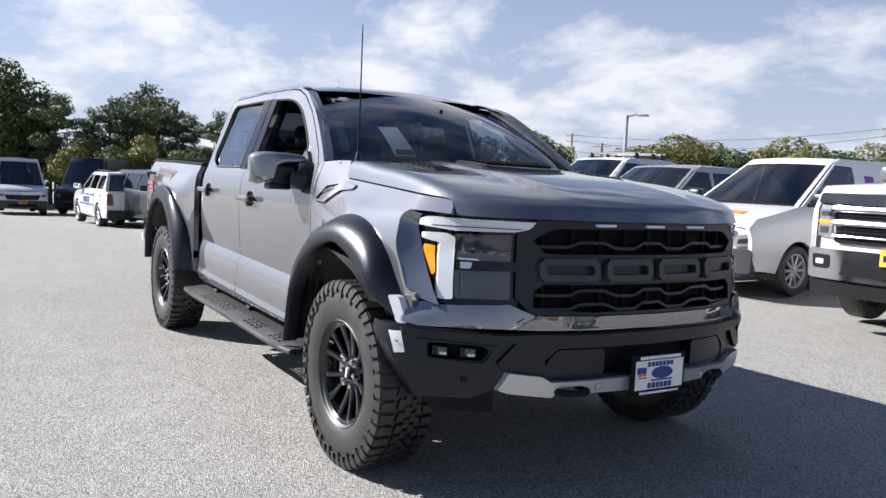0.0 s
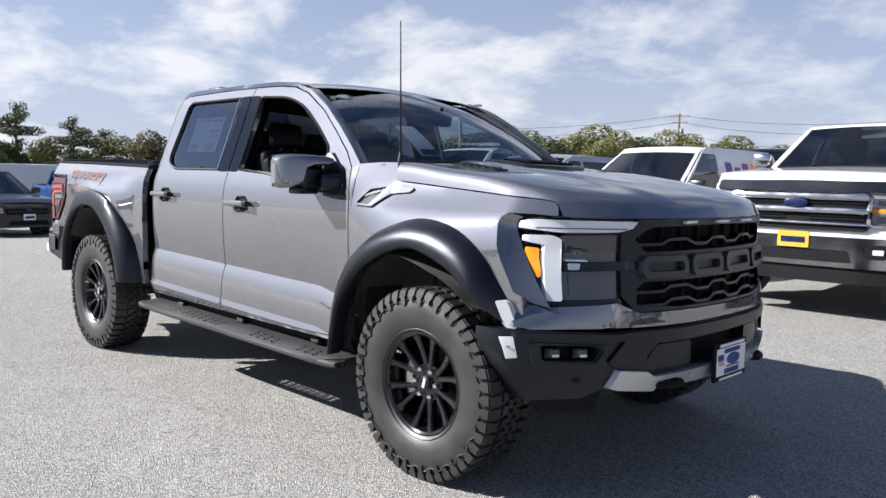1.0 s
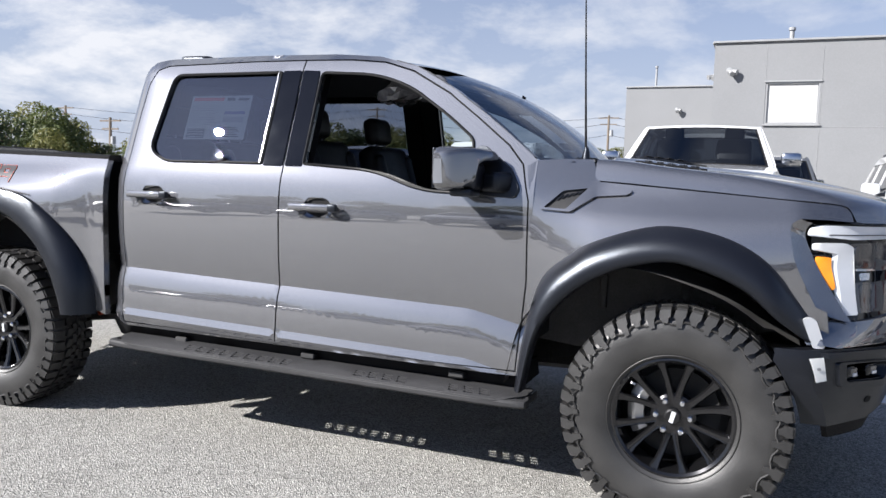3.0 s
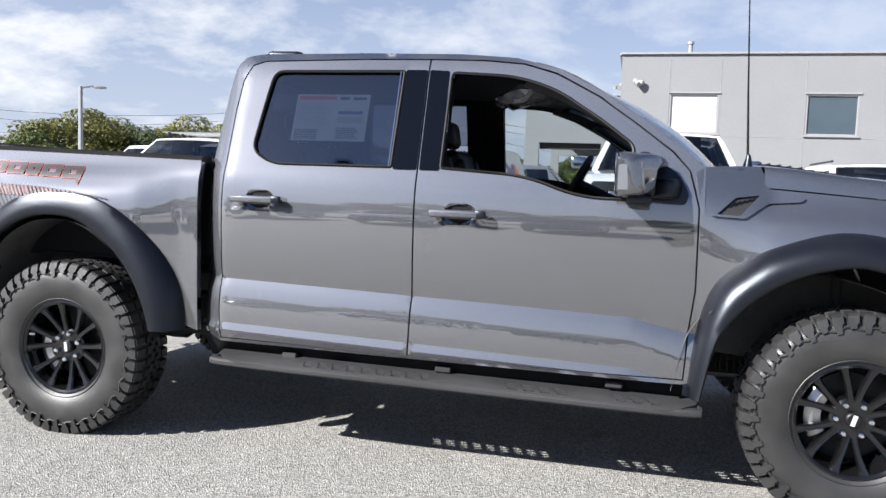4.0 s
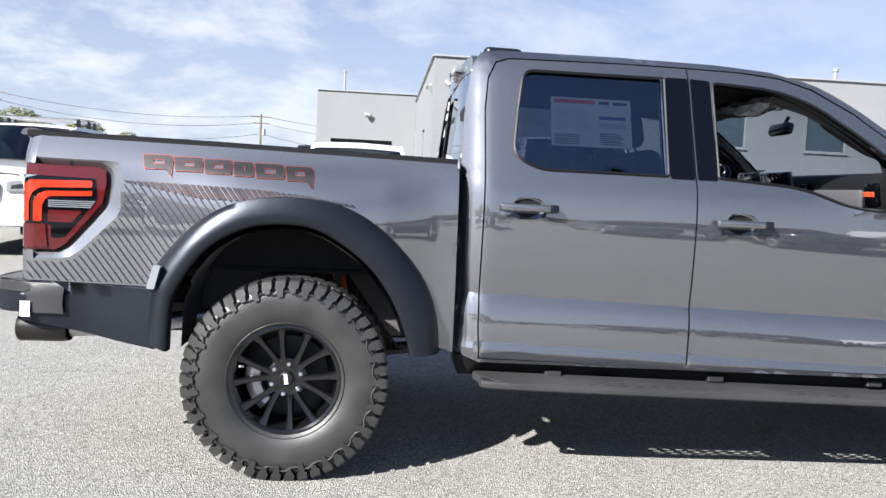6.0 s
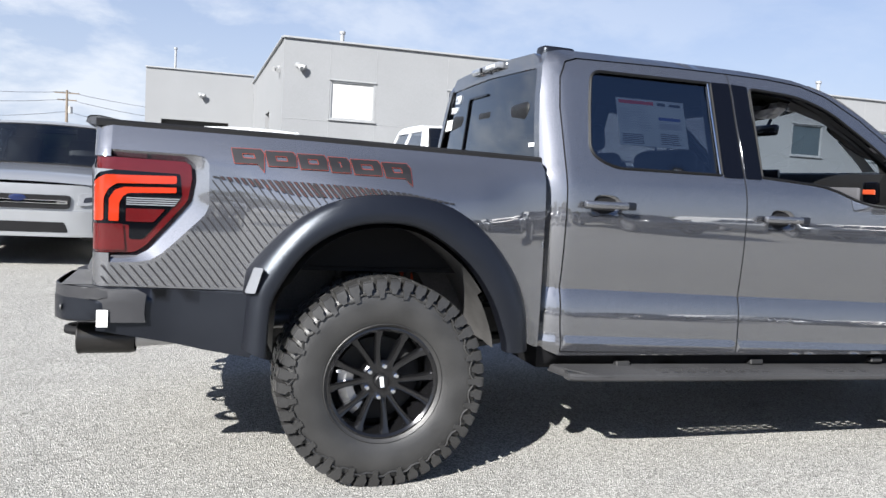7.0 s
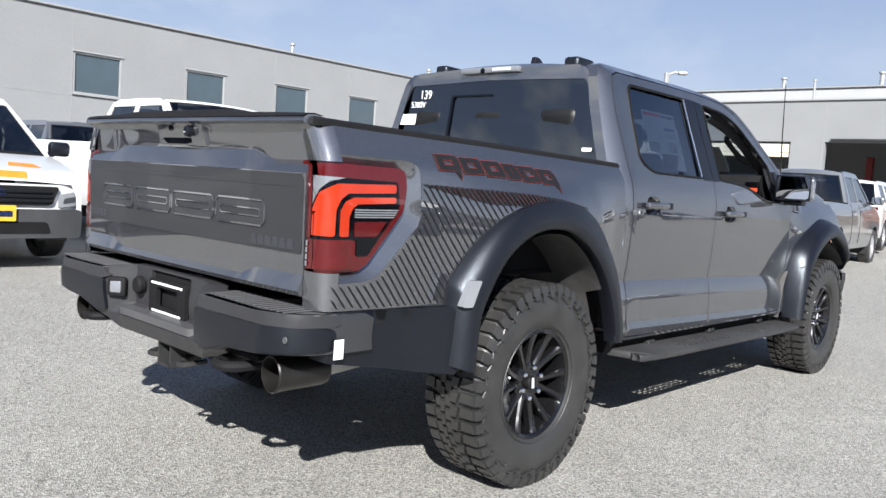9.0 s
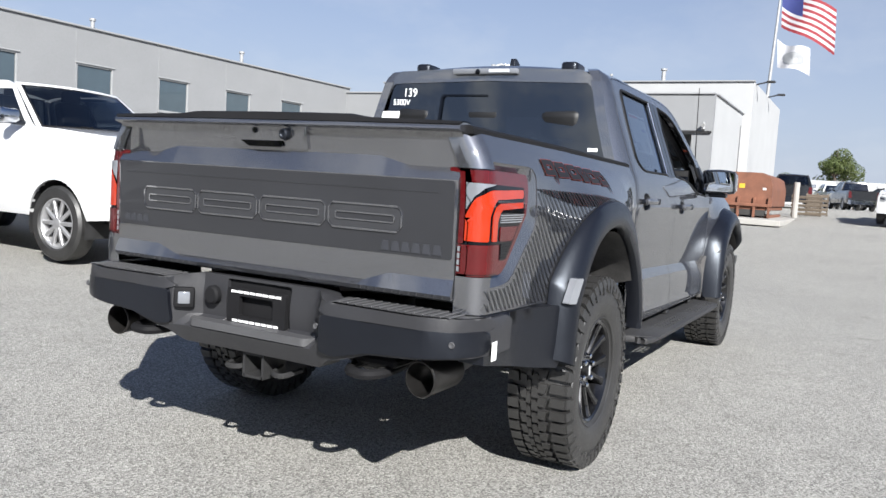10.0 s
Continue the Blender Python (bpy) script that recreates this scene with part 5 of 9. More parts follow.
def chalk(text, size, place, parent):
    c = bpy.data.curves.new("chalk", "FONT")
    c.body, c.size, c.extrude = text, size, 0.0006
    tmp = bpy.data.objects.new("chalk", c)
    me = bpy.data.meshes.new_from_object(tmp)
    bpy.data.objects.remove(tmp)
    me.materials.append(WHITE_INK)
    ob = new("chalk_mark", me)
    ob.matrix_world = place
    ob.parent = parent
    return ob


face_back = lambda y, z: Matrix.Translation((cab_back(y, z)[0] - 0.002, y, z)) @ Matrix.Rotation(radians(-90), 4, "Z") @ Matrix.Rotation(radians(85), 4, "X")
chalk("139", 0.070, face_back(0.585, 1.835), rg)
chalk("5300V", 0.050, face_back(0.66, 1.785), rg)

# tailgate
GATE_X = -3.012


def gate_rows(y):
    """The gate's skin from its foot to the lip: (x, z) at the folds."""
    ay = abs(y)
    zf = lin(ay, (0, 0.50, 0.61, 0.88), (0.903, 0.903, 0.938, 0.938))
    za = lin(ay, (0, 0.53, 0.66, 0.88), (1.352, 1.352, 1.322, 1.322))
    bow = 0.012 * (ay / 0.88) ** 4
    return [(GATE_X + dx + bow, z) for dx, z in ((0.030, 0.857), (-0.004, 0.868), (-0.016, 0.884), (0.006, zf), (0.004, 0.975), (0.0, 1.10), (-0.002, 1.24), (-0.005, 1.280), (0.026, za), (0.024, za + 0.02), (0.012, 1.42), (-0.004, 1.442))]


def tg(y, z):
    R_ = gate_rows(y)
    return (lin(z, [r[1] for r in R_], [r[0] for r in R_]), y, z)


ys_ = sorted(set([round(k, 4) for k in np.linspace(-0.88, 0.88, 23)] + [s * k for s in (-1, 1) for k in (0.50, 0.53, 0.61, 0.66)]))
v, f = loft([[(x, y, z) for x, z in gate_rows(y)] + [(GATE_X + 0.09, y, 1.442), (GATE_X + 0.09, y, 0.857)] for y in ys_])
gate = mesh("tailgate", v, f, PAINT, truck, "grey tailgate with raised blocks and a spoiler lip", 12)
panel("handle_cover", fillet([(-0.195, 1.446), (0.185, 1.446), (0.185, 1.360), (-0.195, 1.360)], 0.006), lambda y, z: (GATE_X - 0.004 + 0.02 * lin(z, (1.36, 1.446), (1, 0)), y, z), PAINT, gate, "grey handle cover", inward=(1, 0, 0), step=0.05, thick=0.02)
panel("handle_recess", fillet([(-0.074, 1.386), (0.145, 1.386), (0.10, 1.364), (-0.074, 1.364)], 0.004), lambda y, z: (GATE_X + 0.004, y, z), GLOSSBLK, gate, "dark hand hold", inward=(1, 0, 0), step=0.05, thick=0.001)
part("gate_camera", lathe([(0, 0.016), (0.009, 0.016), (0.014, 0.022), (0.021, 0.018), (0.024, 0)], 20, Matrix.Translation((GATE_X - 0.001, -0.096, 1.413)) @ Matrix.Rotation(radians(90), 4, "Z")), PLASTIC, gate, "round black tailgate camera")
part("gate_lock", lathe([(0, 0.006), (0.010, 0.006), (0.012, 0)], 14, Matrix.Translation((GATE_X - 0.001, 0.066, 1.426)) @ Matrix.Rotation(radians(90), 4, "Z")), GLOSSBLK, gate)
part("cover_edge", block((0.006, 0.008, 0.04), Matrix.Translation((GATE_X - 0.006, -0.199, 1.427))), CHROME_S, gate)
rings = []
for y in np.linspace(-0.885, 0.885, 41):
    d = 0.012 * (abs(y) / 0.88) ** 4
    h = 0.012 * (1 - (y / 0.9) ** 2) + 0.010 * lin(abs(y), (0.40, 0.47), (1, 0))
    rings.append([(GATE_X + 0.01 + d, y, 1.440), (GATE_X - 0.022 + d, y, 1.444), (GATE_X - 0.030 + d, y, 1.450), (GATE_X - 0.026 + d, y, 1.462), (GATE_X - 0.012 + d, y, 1.472 + h * 0.8), (GATE_X + 0.03, y, 1.474 + h), (GATE_X + 0.07, y, 1.468 + h), (GATE_X + 0.07, y, 1.44)])
v, f = loft(rings)
sp = mesh("gate_spoiler", v, f, PAINT, gate, "grey spoiler lip with a black top")
rings = [[(x - 0.002, y, z + 0.004) for x, y, z in (r[3], r[4], r[5], r[6])] for r in rings]
v, f = loft(rings, closed=False, caps=False)
mesh("spoiler_cap", v, f, PLASTIC_D, sp, "black textured cap")
SATIN = mat("satin_dark_grey_paint", (0.044, 0.045, 0.050), 0.36, 0.5, var=0.05, scale=3, fine=0.05, fscale=600, coat=0.15)
panel("gate_applique", fillet([(-0.868, 1.276), (0.868, 1.276), (0.868, 1.006), (-0.868, 1.006)], 0.012), lambda y, z: (tg(y, z)[0] - 0.003, y, z), SATIN, gate, "satin grey panel across the gate", inward=(1, 0, 0), step=0.08, thick=0.004)
EMBOSS = mat("fine_textured_grey_paint", (0.060, 0.061, 0.066), 0.5, 0.6, var=0.06, bump=0.4, bscale=500, coat=0.2)
for y0, y1 in ((0.372, 0.700), (0.030, 0.366), (-0.316, 0.022), (-0.663, -0.326)):
    on_gate = lambda d: (lambda y, z: (tg(y, z)[0] - d, y, z))
    mark_block(y0, y1, 1.081, 1.178, on_gate(0.009), PAINT, gate, 0.007, "raised_edge", cut=0.024, thick=0.010)
    mark_block(y0 + 0.007, y1 - 0.007, 1.088, 1.171, on_gate(0.004), EMBOSS, gate, 0.026, "raised_block", cut=0.021, thick=0.005)
    mark_block(y0 + 0.033, y1 - 0.033, 1.114, 1.145, on_gate(0.008), PAINT, gate, 0.005, "raised_edge", cut=0.008, thick=0.009)
for y0, y1, z0, z1 in ((0.672, 0.836, 1.022, 1.052), (-0.83, -0.567, 1.018, 1.052)):
    n = 4 if y0 > 0 else 6
    for k in range(n):
        a = y0 + (y1 - y0) * k / n
        b = y0 + (y1 - y0) * (k + 0.84) / n
        panel("small_badge", [(a, z0), (b, z0), (b - 0.006, z1), (a + 0.006, z1)], lambda y, z: (tg(y, z)[0] - 0.007, y, z), BADGE, gate, "small dark raised badge", inward=(1, 0, 0), step=0.05, thick=0.006)
for z0 in (1.233,):
    part("gate_crease", tube([(tg(y, z0)[0] - 0.003, y, z0) for y in np.linspace(-0.80, 0.80, 17)], 0.0028, 5), SATIN, gate)
part("gate_gap", tube([(GATE_X + 0.03, -0.8835, 0.87), (GATE_X + 0.03, -0.8835, 1.44)], 0.003, 5), PLASTIC_D, gate)
mesh("bed_front_wall", [(-1.12, -0.84, 0.9), (-1.12, 0.84, 0.9), (-1.12, 0.84, 1.44), (-1.12, -0.84, 1.44)], [(0, 1, 2, 3)], PLASTIC_D, truck)
mesh("bed_floor", [(-1.12, -0.84, 0.92), (-1.12, 0.84, 0.92), (-3.02, 0.84, 0.92), (-3.02, -0.84, 0.92)], [(0, 1, 2, 3)], PLASTIC_D, truck, "black bed liner")

# ---- rear bumper ----
BUMPER = mat("satin_charcoal_bumper", (0.026, 0.0262, 0.029), 0.40, var=0.1, scale=4, bump=0.15, bscale=600, spec=0.4)
def rb(y, z, off=0.0):
    ay = abs(y)
    x = herm(ay, (0, 0.30, 0.40, 0.80, 0.94, 1.0, 1.03), (-3.09, -3.095, -3.185, -3.20, -3.15, -3.07, -2.97))
    x -= 0.08 * lin(z, (0.64, 0.67), (1, 0)) * lin(ay, (0.31, 0.38), (1, 0))
    x += 0.035 * lin(z, (0.55, 0.62, 0.74, 0.82), (1.6, 0.4, 0, 0.3)) 
    return (x - off, y, z)


rbo = both([(0, 0.845), (-0.30, 0.845), (-0.36, 0.838), (-0.42, 0.818), (-1.018, 0.818), (-1.028, 0.80), (-1.028, 0.69), (-0.95, 0.685), (-0.72, 0.668), (-0.62, 0.66), (-0.50, 0.625), (-0.42, 0.605), (-0.36, 0.565), (0, 0.565)])
pk = fillet([(-0.17, 0.835), (0.17, 0.835), (0.17, 0.672), (-0.17, 0.672)], 0.012)
bumper = panel("rear_bumper", rbo, rb, BUMPER, truck, "black rear bumper with grey ribbed step pads", inward=(1, 0, 0), holes=[pk], step=0.045, thick=0.12)
panel("plate_pocket", [(-0.18, 0.845), (0.18, 0.845), (0.18, 0.66), (-0.18, 0.66)], lambda y, z: (-3.065, y, z), PLASTIC_D, bumper, inward=(1, 0, 0), thick=0)
STEP = mat("dark_grey_step_pad", (0.060, 0.0605, 0.064), 0.5, var=0.1, bump=0.3, bscale=350)
for s in (-1, 1):
    o = [(-3.00, s * 0.40), (-3.19, s * 0.43), (-3.20, s * 0.80), (-3.15, s * 0.94), (-3.07, s * 1.0), (-3.00, s * 1.022)]
    pad = panel("step_pad", fillet(o, 0.02), lambda x, y: (x, y, 0.822), STEP, bumper, "ribbed grey step pad", inward=(0, 0, -1), step=0.06, thick=0.02)
    for k in range(14):
        y = s * (0.46 + 0.036 * k)
        part("pad_rib", block((0.13, 0.010, 0.006), Matrix.Translation((-3.10, y, 0.825)), 0.002, 1), STEP, pad)
    panel("bumper_corner", fillet([(s * 0.40, 0.775), (s * 0.85, 0.778), (s * 1.018, 0.778), (s * 1.022, 0.698), (s * 0.95, 0.692), (s * 0.72, 0.676), (s * 0.62, 0.668), (s * 0.46, 0.63), (s * 0.39, 0.64)], 0.02), lambda y, z: rb(y, z, 0.014), PLASTIC, bumper, inward=(1, 0, 0), step=0.04, thick=0.016)
    panel("bumper_lip", fillet([(s * 0.37, 0.79), (s * 0.43, 0.822), (s * 1.02, 0.822), (s * 1.025, 0.778), (s * 0.43, 0.772)], 0.012), lambda y, z: rb(y, z, 0.012), BUMPER, bumper, "charcoal upper lip of the bumper", inward=(1, 0, 0), step=0.05, thick=0.03)
    for yy, zz in ((0.945, 0.738), (0.345, 0.72)):
        part("parking_sensor", lathe([(0, 0.004), (0.008, 0.004), (0.010, 0.005), (0.012, 0.0)], 16, Matrix.Translation(rb(s * yy, zz, 0.015)) @ Matrix.Rotation(radians(90), 4, "Z")), STEP, bumper, "round parking sensor")
    # tow loop and exhaust
    hook = [(-2.95, s * 0.50, 0.60), (-3.10, s * 0.50, 0.59), (-3.17, s * 0.53, 0.588), (-3.185, s * 0.575, 0.588), (-3.17, s * 0.62, 0.588), (-3.10, s * 0.65, 0.59), (-2.95, s * 0.65, 0.60)]
    part("tow_loop", tube(spline(hook, 4), 0.019, 8), PLASTIC_D, bumper, "black tow loop")
    part("tow_mount", block((0.16, 0.22, 0.035), Matrix.Translation((-3.02, s * 0.575, 0.62)), 0.01, 1), PLASTIC_D, bumper)
    ex = part("exhaust_tip", lathe([(0.063, 0.0), (0.066, 0.006), (0.063, 0.022), (0.060, 0.20), (0.054, 0.22), (0.050, 0.20), (0.056, 0.02), (0.060, 0.0)], 36, Matrix.Translation((-3.115, s * 0.80, 0.590)) @ Matrix.Rotation(radians(s * 4), 4, "Z") @ Matrix.Rotation(radians(-90), 4, "Z"), True), EXHAUST, truck, "wide black exhaust tip")
    part("exhaust_pipe", tube([(-2.90, s * 0.797, 0.590), (-2.7, s * 0.78, 0.60), (-2.3, s * 0.66, 0.64), (-1.9, s * 0.5, 0.62)], 0.04, 12), STEEL, ex, "bare steel pipe")
# tray and cheeks of the recess in the middle
panel("step_tray", fillet([(-3.07, -0.36), (-3.07, 0.36), (-3.165, 0.30), (-3.165, -0.30)], 0.02), lambda x, y: (x, y, 0.668), STEP, bumper, "grey centre step", inward=(0, 0, -1), step=0.06, thick=0.03)
# side sticker, plate frame, hitch, socket
panel("bumper_sticker", [(-3.025, 0.740), (-2.985, 0.740), (-2.985, 0.674), (-3.025, 0.674)], lambda x, z: (x, -1.036, z), PAPER, truck, "white label on the bumper end", inward=(0, 1, 0), thick=0.0015)
pf_o, pf_i = fillet([(-0.155, 0.805), (0.155, 0.805), (0.155, 0.665), (-0.155, 0.665)], 0.012), fillet([(-0.09, 0.775), (0.09, 0.775), (0.09, 0.695), (-0.09, 0.695)], 0.01)
pf = panel("plate_frame", pf_o, lambda y, z: (-3.10, y, z), PLASTIC_D, truck, "empty black plate frame with white print", inward=(1, 0, 0), holes=[pf_i], step=0.06, thick=0.02)
for z0, w_ in ((0.791, 0.27), (0.676, 0.25)):
    for k in range(8):
        part("print_bar", block((0.002, w_ / 8 * 0.8, 0.009), Matrix.Translation((-3.1015, -w_ / 2 + w_ * (k + 0.5) / 8, z0))), WHITE_INK, pf)
part("hitch_receiver", join(block((0.14, 0.10, 0.012), Matrix.Translation((-3.03, 0, 0.555))), block((0.14, 0.10, 0.012), Matrix.Translation((-3.03, 0, 0.465))), block((0.14, 0.012, 0.10), Matrix.Translation((-3.03, -0.05, 0.51))), block((0.14, 0.012, 0.10), Matrix.Translation((-3.03, 0.05, 0.51)))), DARKMETAL, bumper, "black tow hitch receiver")
for s in (-1, 1):
    part("chain_loop", tube(spline([(-3.0, s * 0.07, 0.50), (-3.08, s * 0.09, 0.49), (-3.09, s * 0.15, 0.49), (-3.0, s * 0.17, 0.50)], 4), 0.011, 6), DARKMETAL, bumper)
sk = part("trailer_socket", block((0.03, 0.085, 0.085), Matrix.Translation((-3.155, 0.345, 0.745)) @ Matrix.Rotation(radians(42), 4, "Z"), 0.012, 2), PLASTIC_D, bumper, "square trailer socket")
part("socket_lid", block((0.012, 0.05, 0.05), Matrix.Translation((-3.1675, 0.3335, 0.745)) @ Matrix.Rotation(radians(42), 4, "Z"), 0.006, 2), MARKER, sk)
part("round_socket", lathe([(0, 0.03), (0.03, 0.03), (0.038, 0.02), (0.038, 0.0)], 16, Matrix.Translation((-3.10, 0.225, 0.765)) @ Matrix.Rotation(radians(90), 4, "Z")), PLASTIC_D, bumper, "round capped trailer socket")

# ---- running boards ----
BOARD = mat("grained_grey_step_plastic", (0.033, 0.033, 0.035), 0.62, var=0.15, scale=5, fine=0.12, fscale=300, bump=0.3, bscale=400, spec=0.3)
for s in (-1, 1):
    rows = []
    for g0, n in ((-0.49, 9), (0.51, 4), (0.99, 3)):
        for k in range(n):
            for r in range(3):
                x, y = g0 + 0.074 * k + 0.012 * r, 1.012 + 0.034 * r
                rows.append([(x, s * y), (x + 0.046, s * y), (x + 0.046, s * (y + 0.020)), (x, s * (y + 0.020))])
    o = fillet([(-0.98, s * 0.90), (1.36, s * 0.90), (1.37, s * 1.02), (1.27, s * 1.13), (-0.86, s * 1.13), (-0.97, s * 1.0)], [0.02, 0.02, 0.05, 0.06, 0.08, 0.05])
    board = panel("running_board", o, lambda x, y: (x, y, 0.462 - 0.015 * x - 0.25 * max(0, abs(y) - 1.09)), BOARD, truck, "grey-black perforated running board", inward=(0, 0, -1), holes=rows, step=0.12, thick=0.006)
    for x in (-0.6, 0.2, 1.0):
        part("board_bracket", block((0.08, 0.25, 0.03), Matrix.Translation((x, s * 0.84, 0.46)) @ Matrix.Rotation(radians(s * 8), 4, "X"), 0.006, 1), DARKMETAL, board)
    edge_ = spline([(-0.985, 0.93, 0.468), (-0.95, 1.03, 0.466), (-0.86, 1.11, 0.463), (0.2, 1.117, 0.447), (1.27, 1.112, 0.431), (1.36, 1.03, 0.430), (1.375, 0.93, 0.430)], 6)
    v, f = loft([[(x, s * (y + o), z + dz) for o, dz in ((-0.03, 0.006), (0.006, 0.005), (0.014, -0.004), (0.014, -0.018), (0.006, -0.026), (-0.03, -0.028))] for x, y, z in edge_])
    mesh("board_edge", v, f, BOARD, board, "rounded edge of the board", 40)

# ---- mirrors ----
for s in (-1, 1):
    base = fillet([(0.95, 1.29), (0.95, 1.50), (0.985, 1.505), (1.12, 1.405), (1.165, 1.325), (1.15, 1.28)], 0.02)
    mir = side_panel("side_mirror", s, base, w_side, PLASTIC, 0.012, "grey and black folding door mirror", step=0.05, thick=0.03)
    # painted housing: a bar that reaches out and turns down at its end
    rings = []
    for y, zl, zt, xb, xf in ((0.965, 1.432, 1.480, 0.95, 1.07), (1.00, 1.424, 1.488, 0.91, 1.075), (1.08, 1.418, 1.493, 0.875, 1.045), (1.115, 1.40, 1.493, 0.868, 1.03), (1.13, 1.33, 1.493, 0.866, 1.02), (1.18, 1.305, 1.488, 0.862, 0.985), (1.215, 1.312, 1.480, 0.862, 0.955), (1.232, 1.335, 1.462, 0.868, 0.93)):
        q_ = fillet([(xb, zl), (xf, zl + 0.01), (xf - 0.015, zt - 0.01), (xb, zt)], 0.022, 4)
        rings.append([(x, s * y, z) for x, z in q_])
    v, f = loft(rings)
    mesh("mirror_housing", v, f, PAINT, mir, "grey painted mirror housing", 40)
    part("mirror_body", block((0.13, 0.135, 0.115), Matrix.Translation((0.955, s * 1.065, 1.366)), 0.022, 3), PLASTIC, mir, "black inner mirror body")
    part("mirror_arm", block((0.12, 0.13, 0.085), Matrix.Translation((1.065, s * 0.985, 1.345)) @ Matrix.Rotation(radians(s * 25), 4, "Z"), 0.024, 3), PLASTIC, mir)
    part("mirror_nub", block((0.10, 0.13, 0.034), Matrix.Translation((0.96, s * 1.09, 1.298)), 0.013, 2), PLASTIC, mir, "black lower mirror cap")
    part("mirror_frame", block((0.012, 0.235, 0.165), Matrix.Translation((0.866, s * 1.105, 1.398)), 0.005, 2), PLASTIC, mir)
    panel("mirror_pane", fillet([(s * 0.998, 1.325), (s * 1.212, 1.325), (s * 1.212, 1.472), (s * 0.998, 1.472)], 0.025), lambda y, z: (0.858, y, z), MIRROR, mir, "mirror glass", inward=(1, 0, 0), step=0.1, thick=0.003)
    panel("mirror_turn_lamp", fillet([(0.872, 1.335), (0.872, 1.435), (0.905, 1.435), (0.912, 1.335)], 0.006), lambda x, z: (x, s * (1.233 - 2.2 * max(0, abs(z - 1.395) - 0.06) ** 1.4), z), LENS_G, mir, "clear turn lamp", inward=(0, -s, 0), step=0.03, thick=0.012)

# antenna on the right fender
ant = part("antenna", tube([(1.41, -0.815, 1.44), (1.392, -0.806, 1.8), (1.376, -0.80, 2.165)], [0.006, 0.004, 0.0028], 6), PLASTIC_D, truck, "black whip antenna")
part("antenna_base", lathe([(0.022, 0), (0.018, 0.03), (0.008, 0.07), (0.0, 0.07)], 12, Matrix.Translation((1.41, -0.815, 1.435)) @ Matrix.Rotation(radians(90), 4, "X")), PLASTIC, ant)

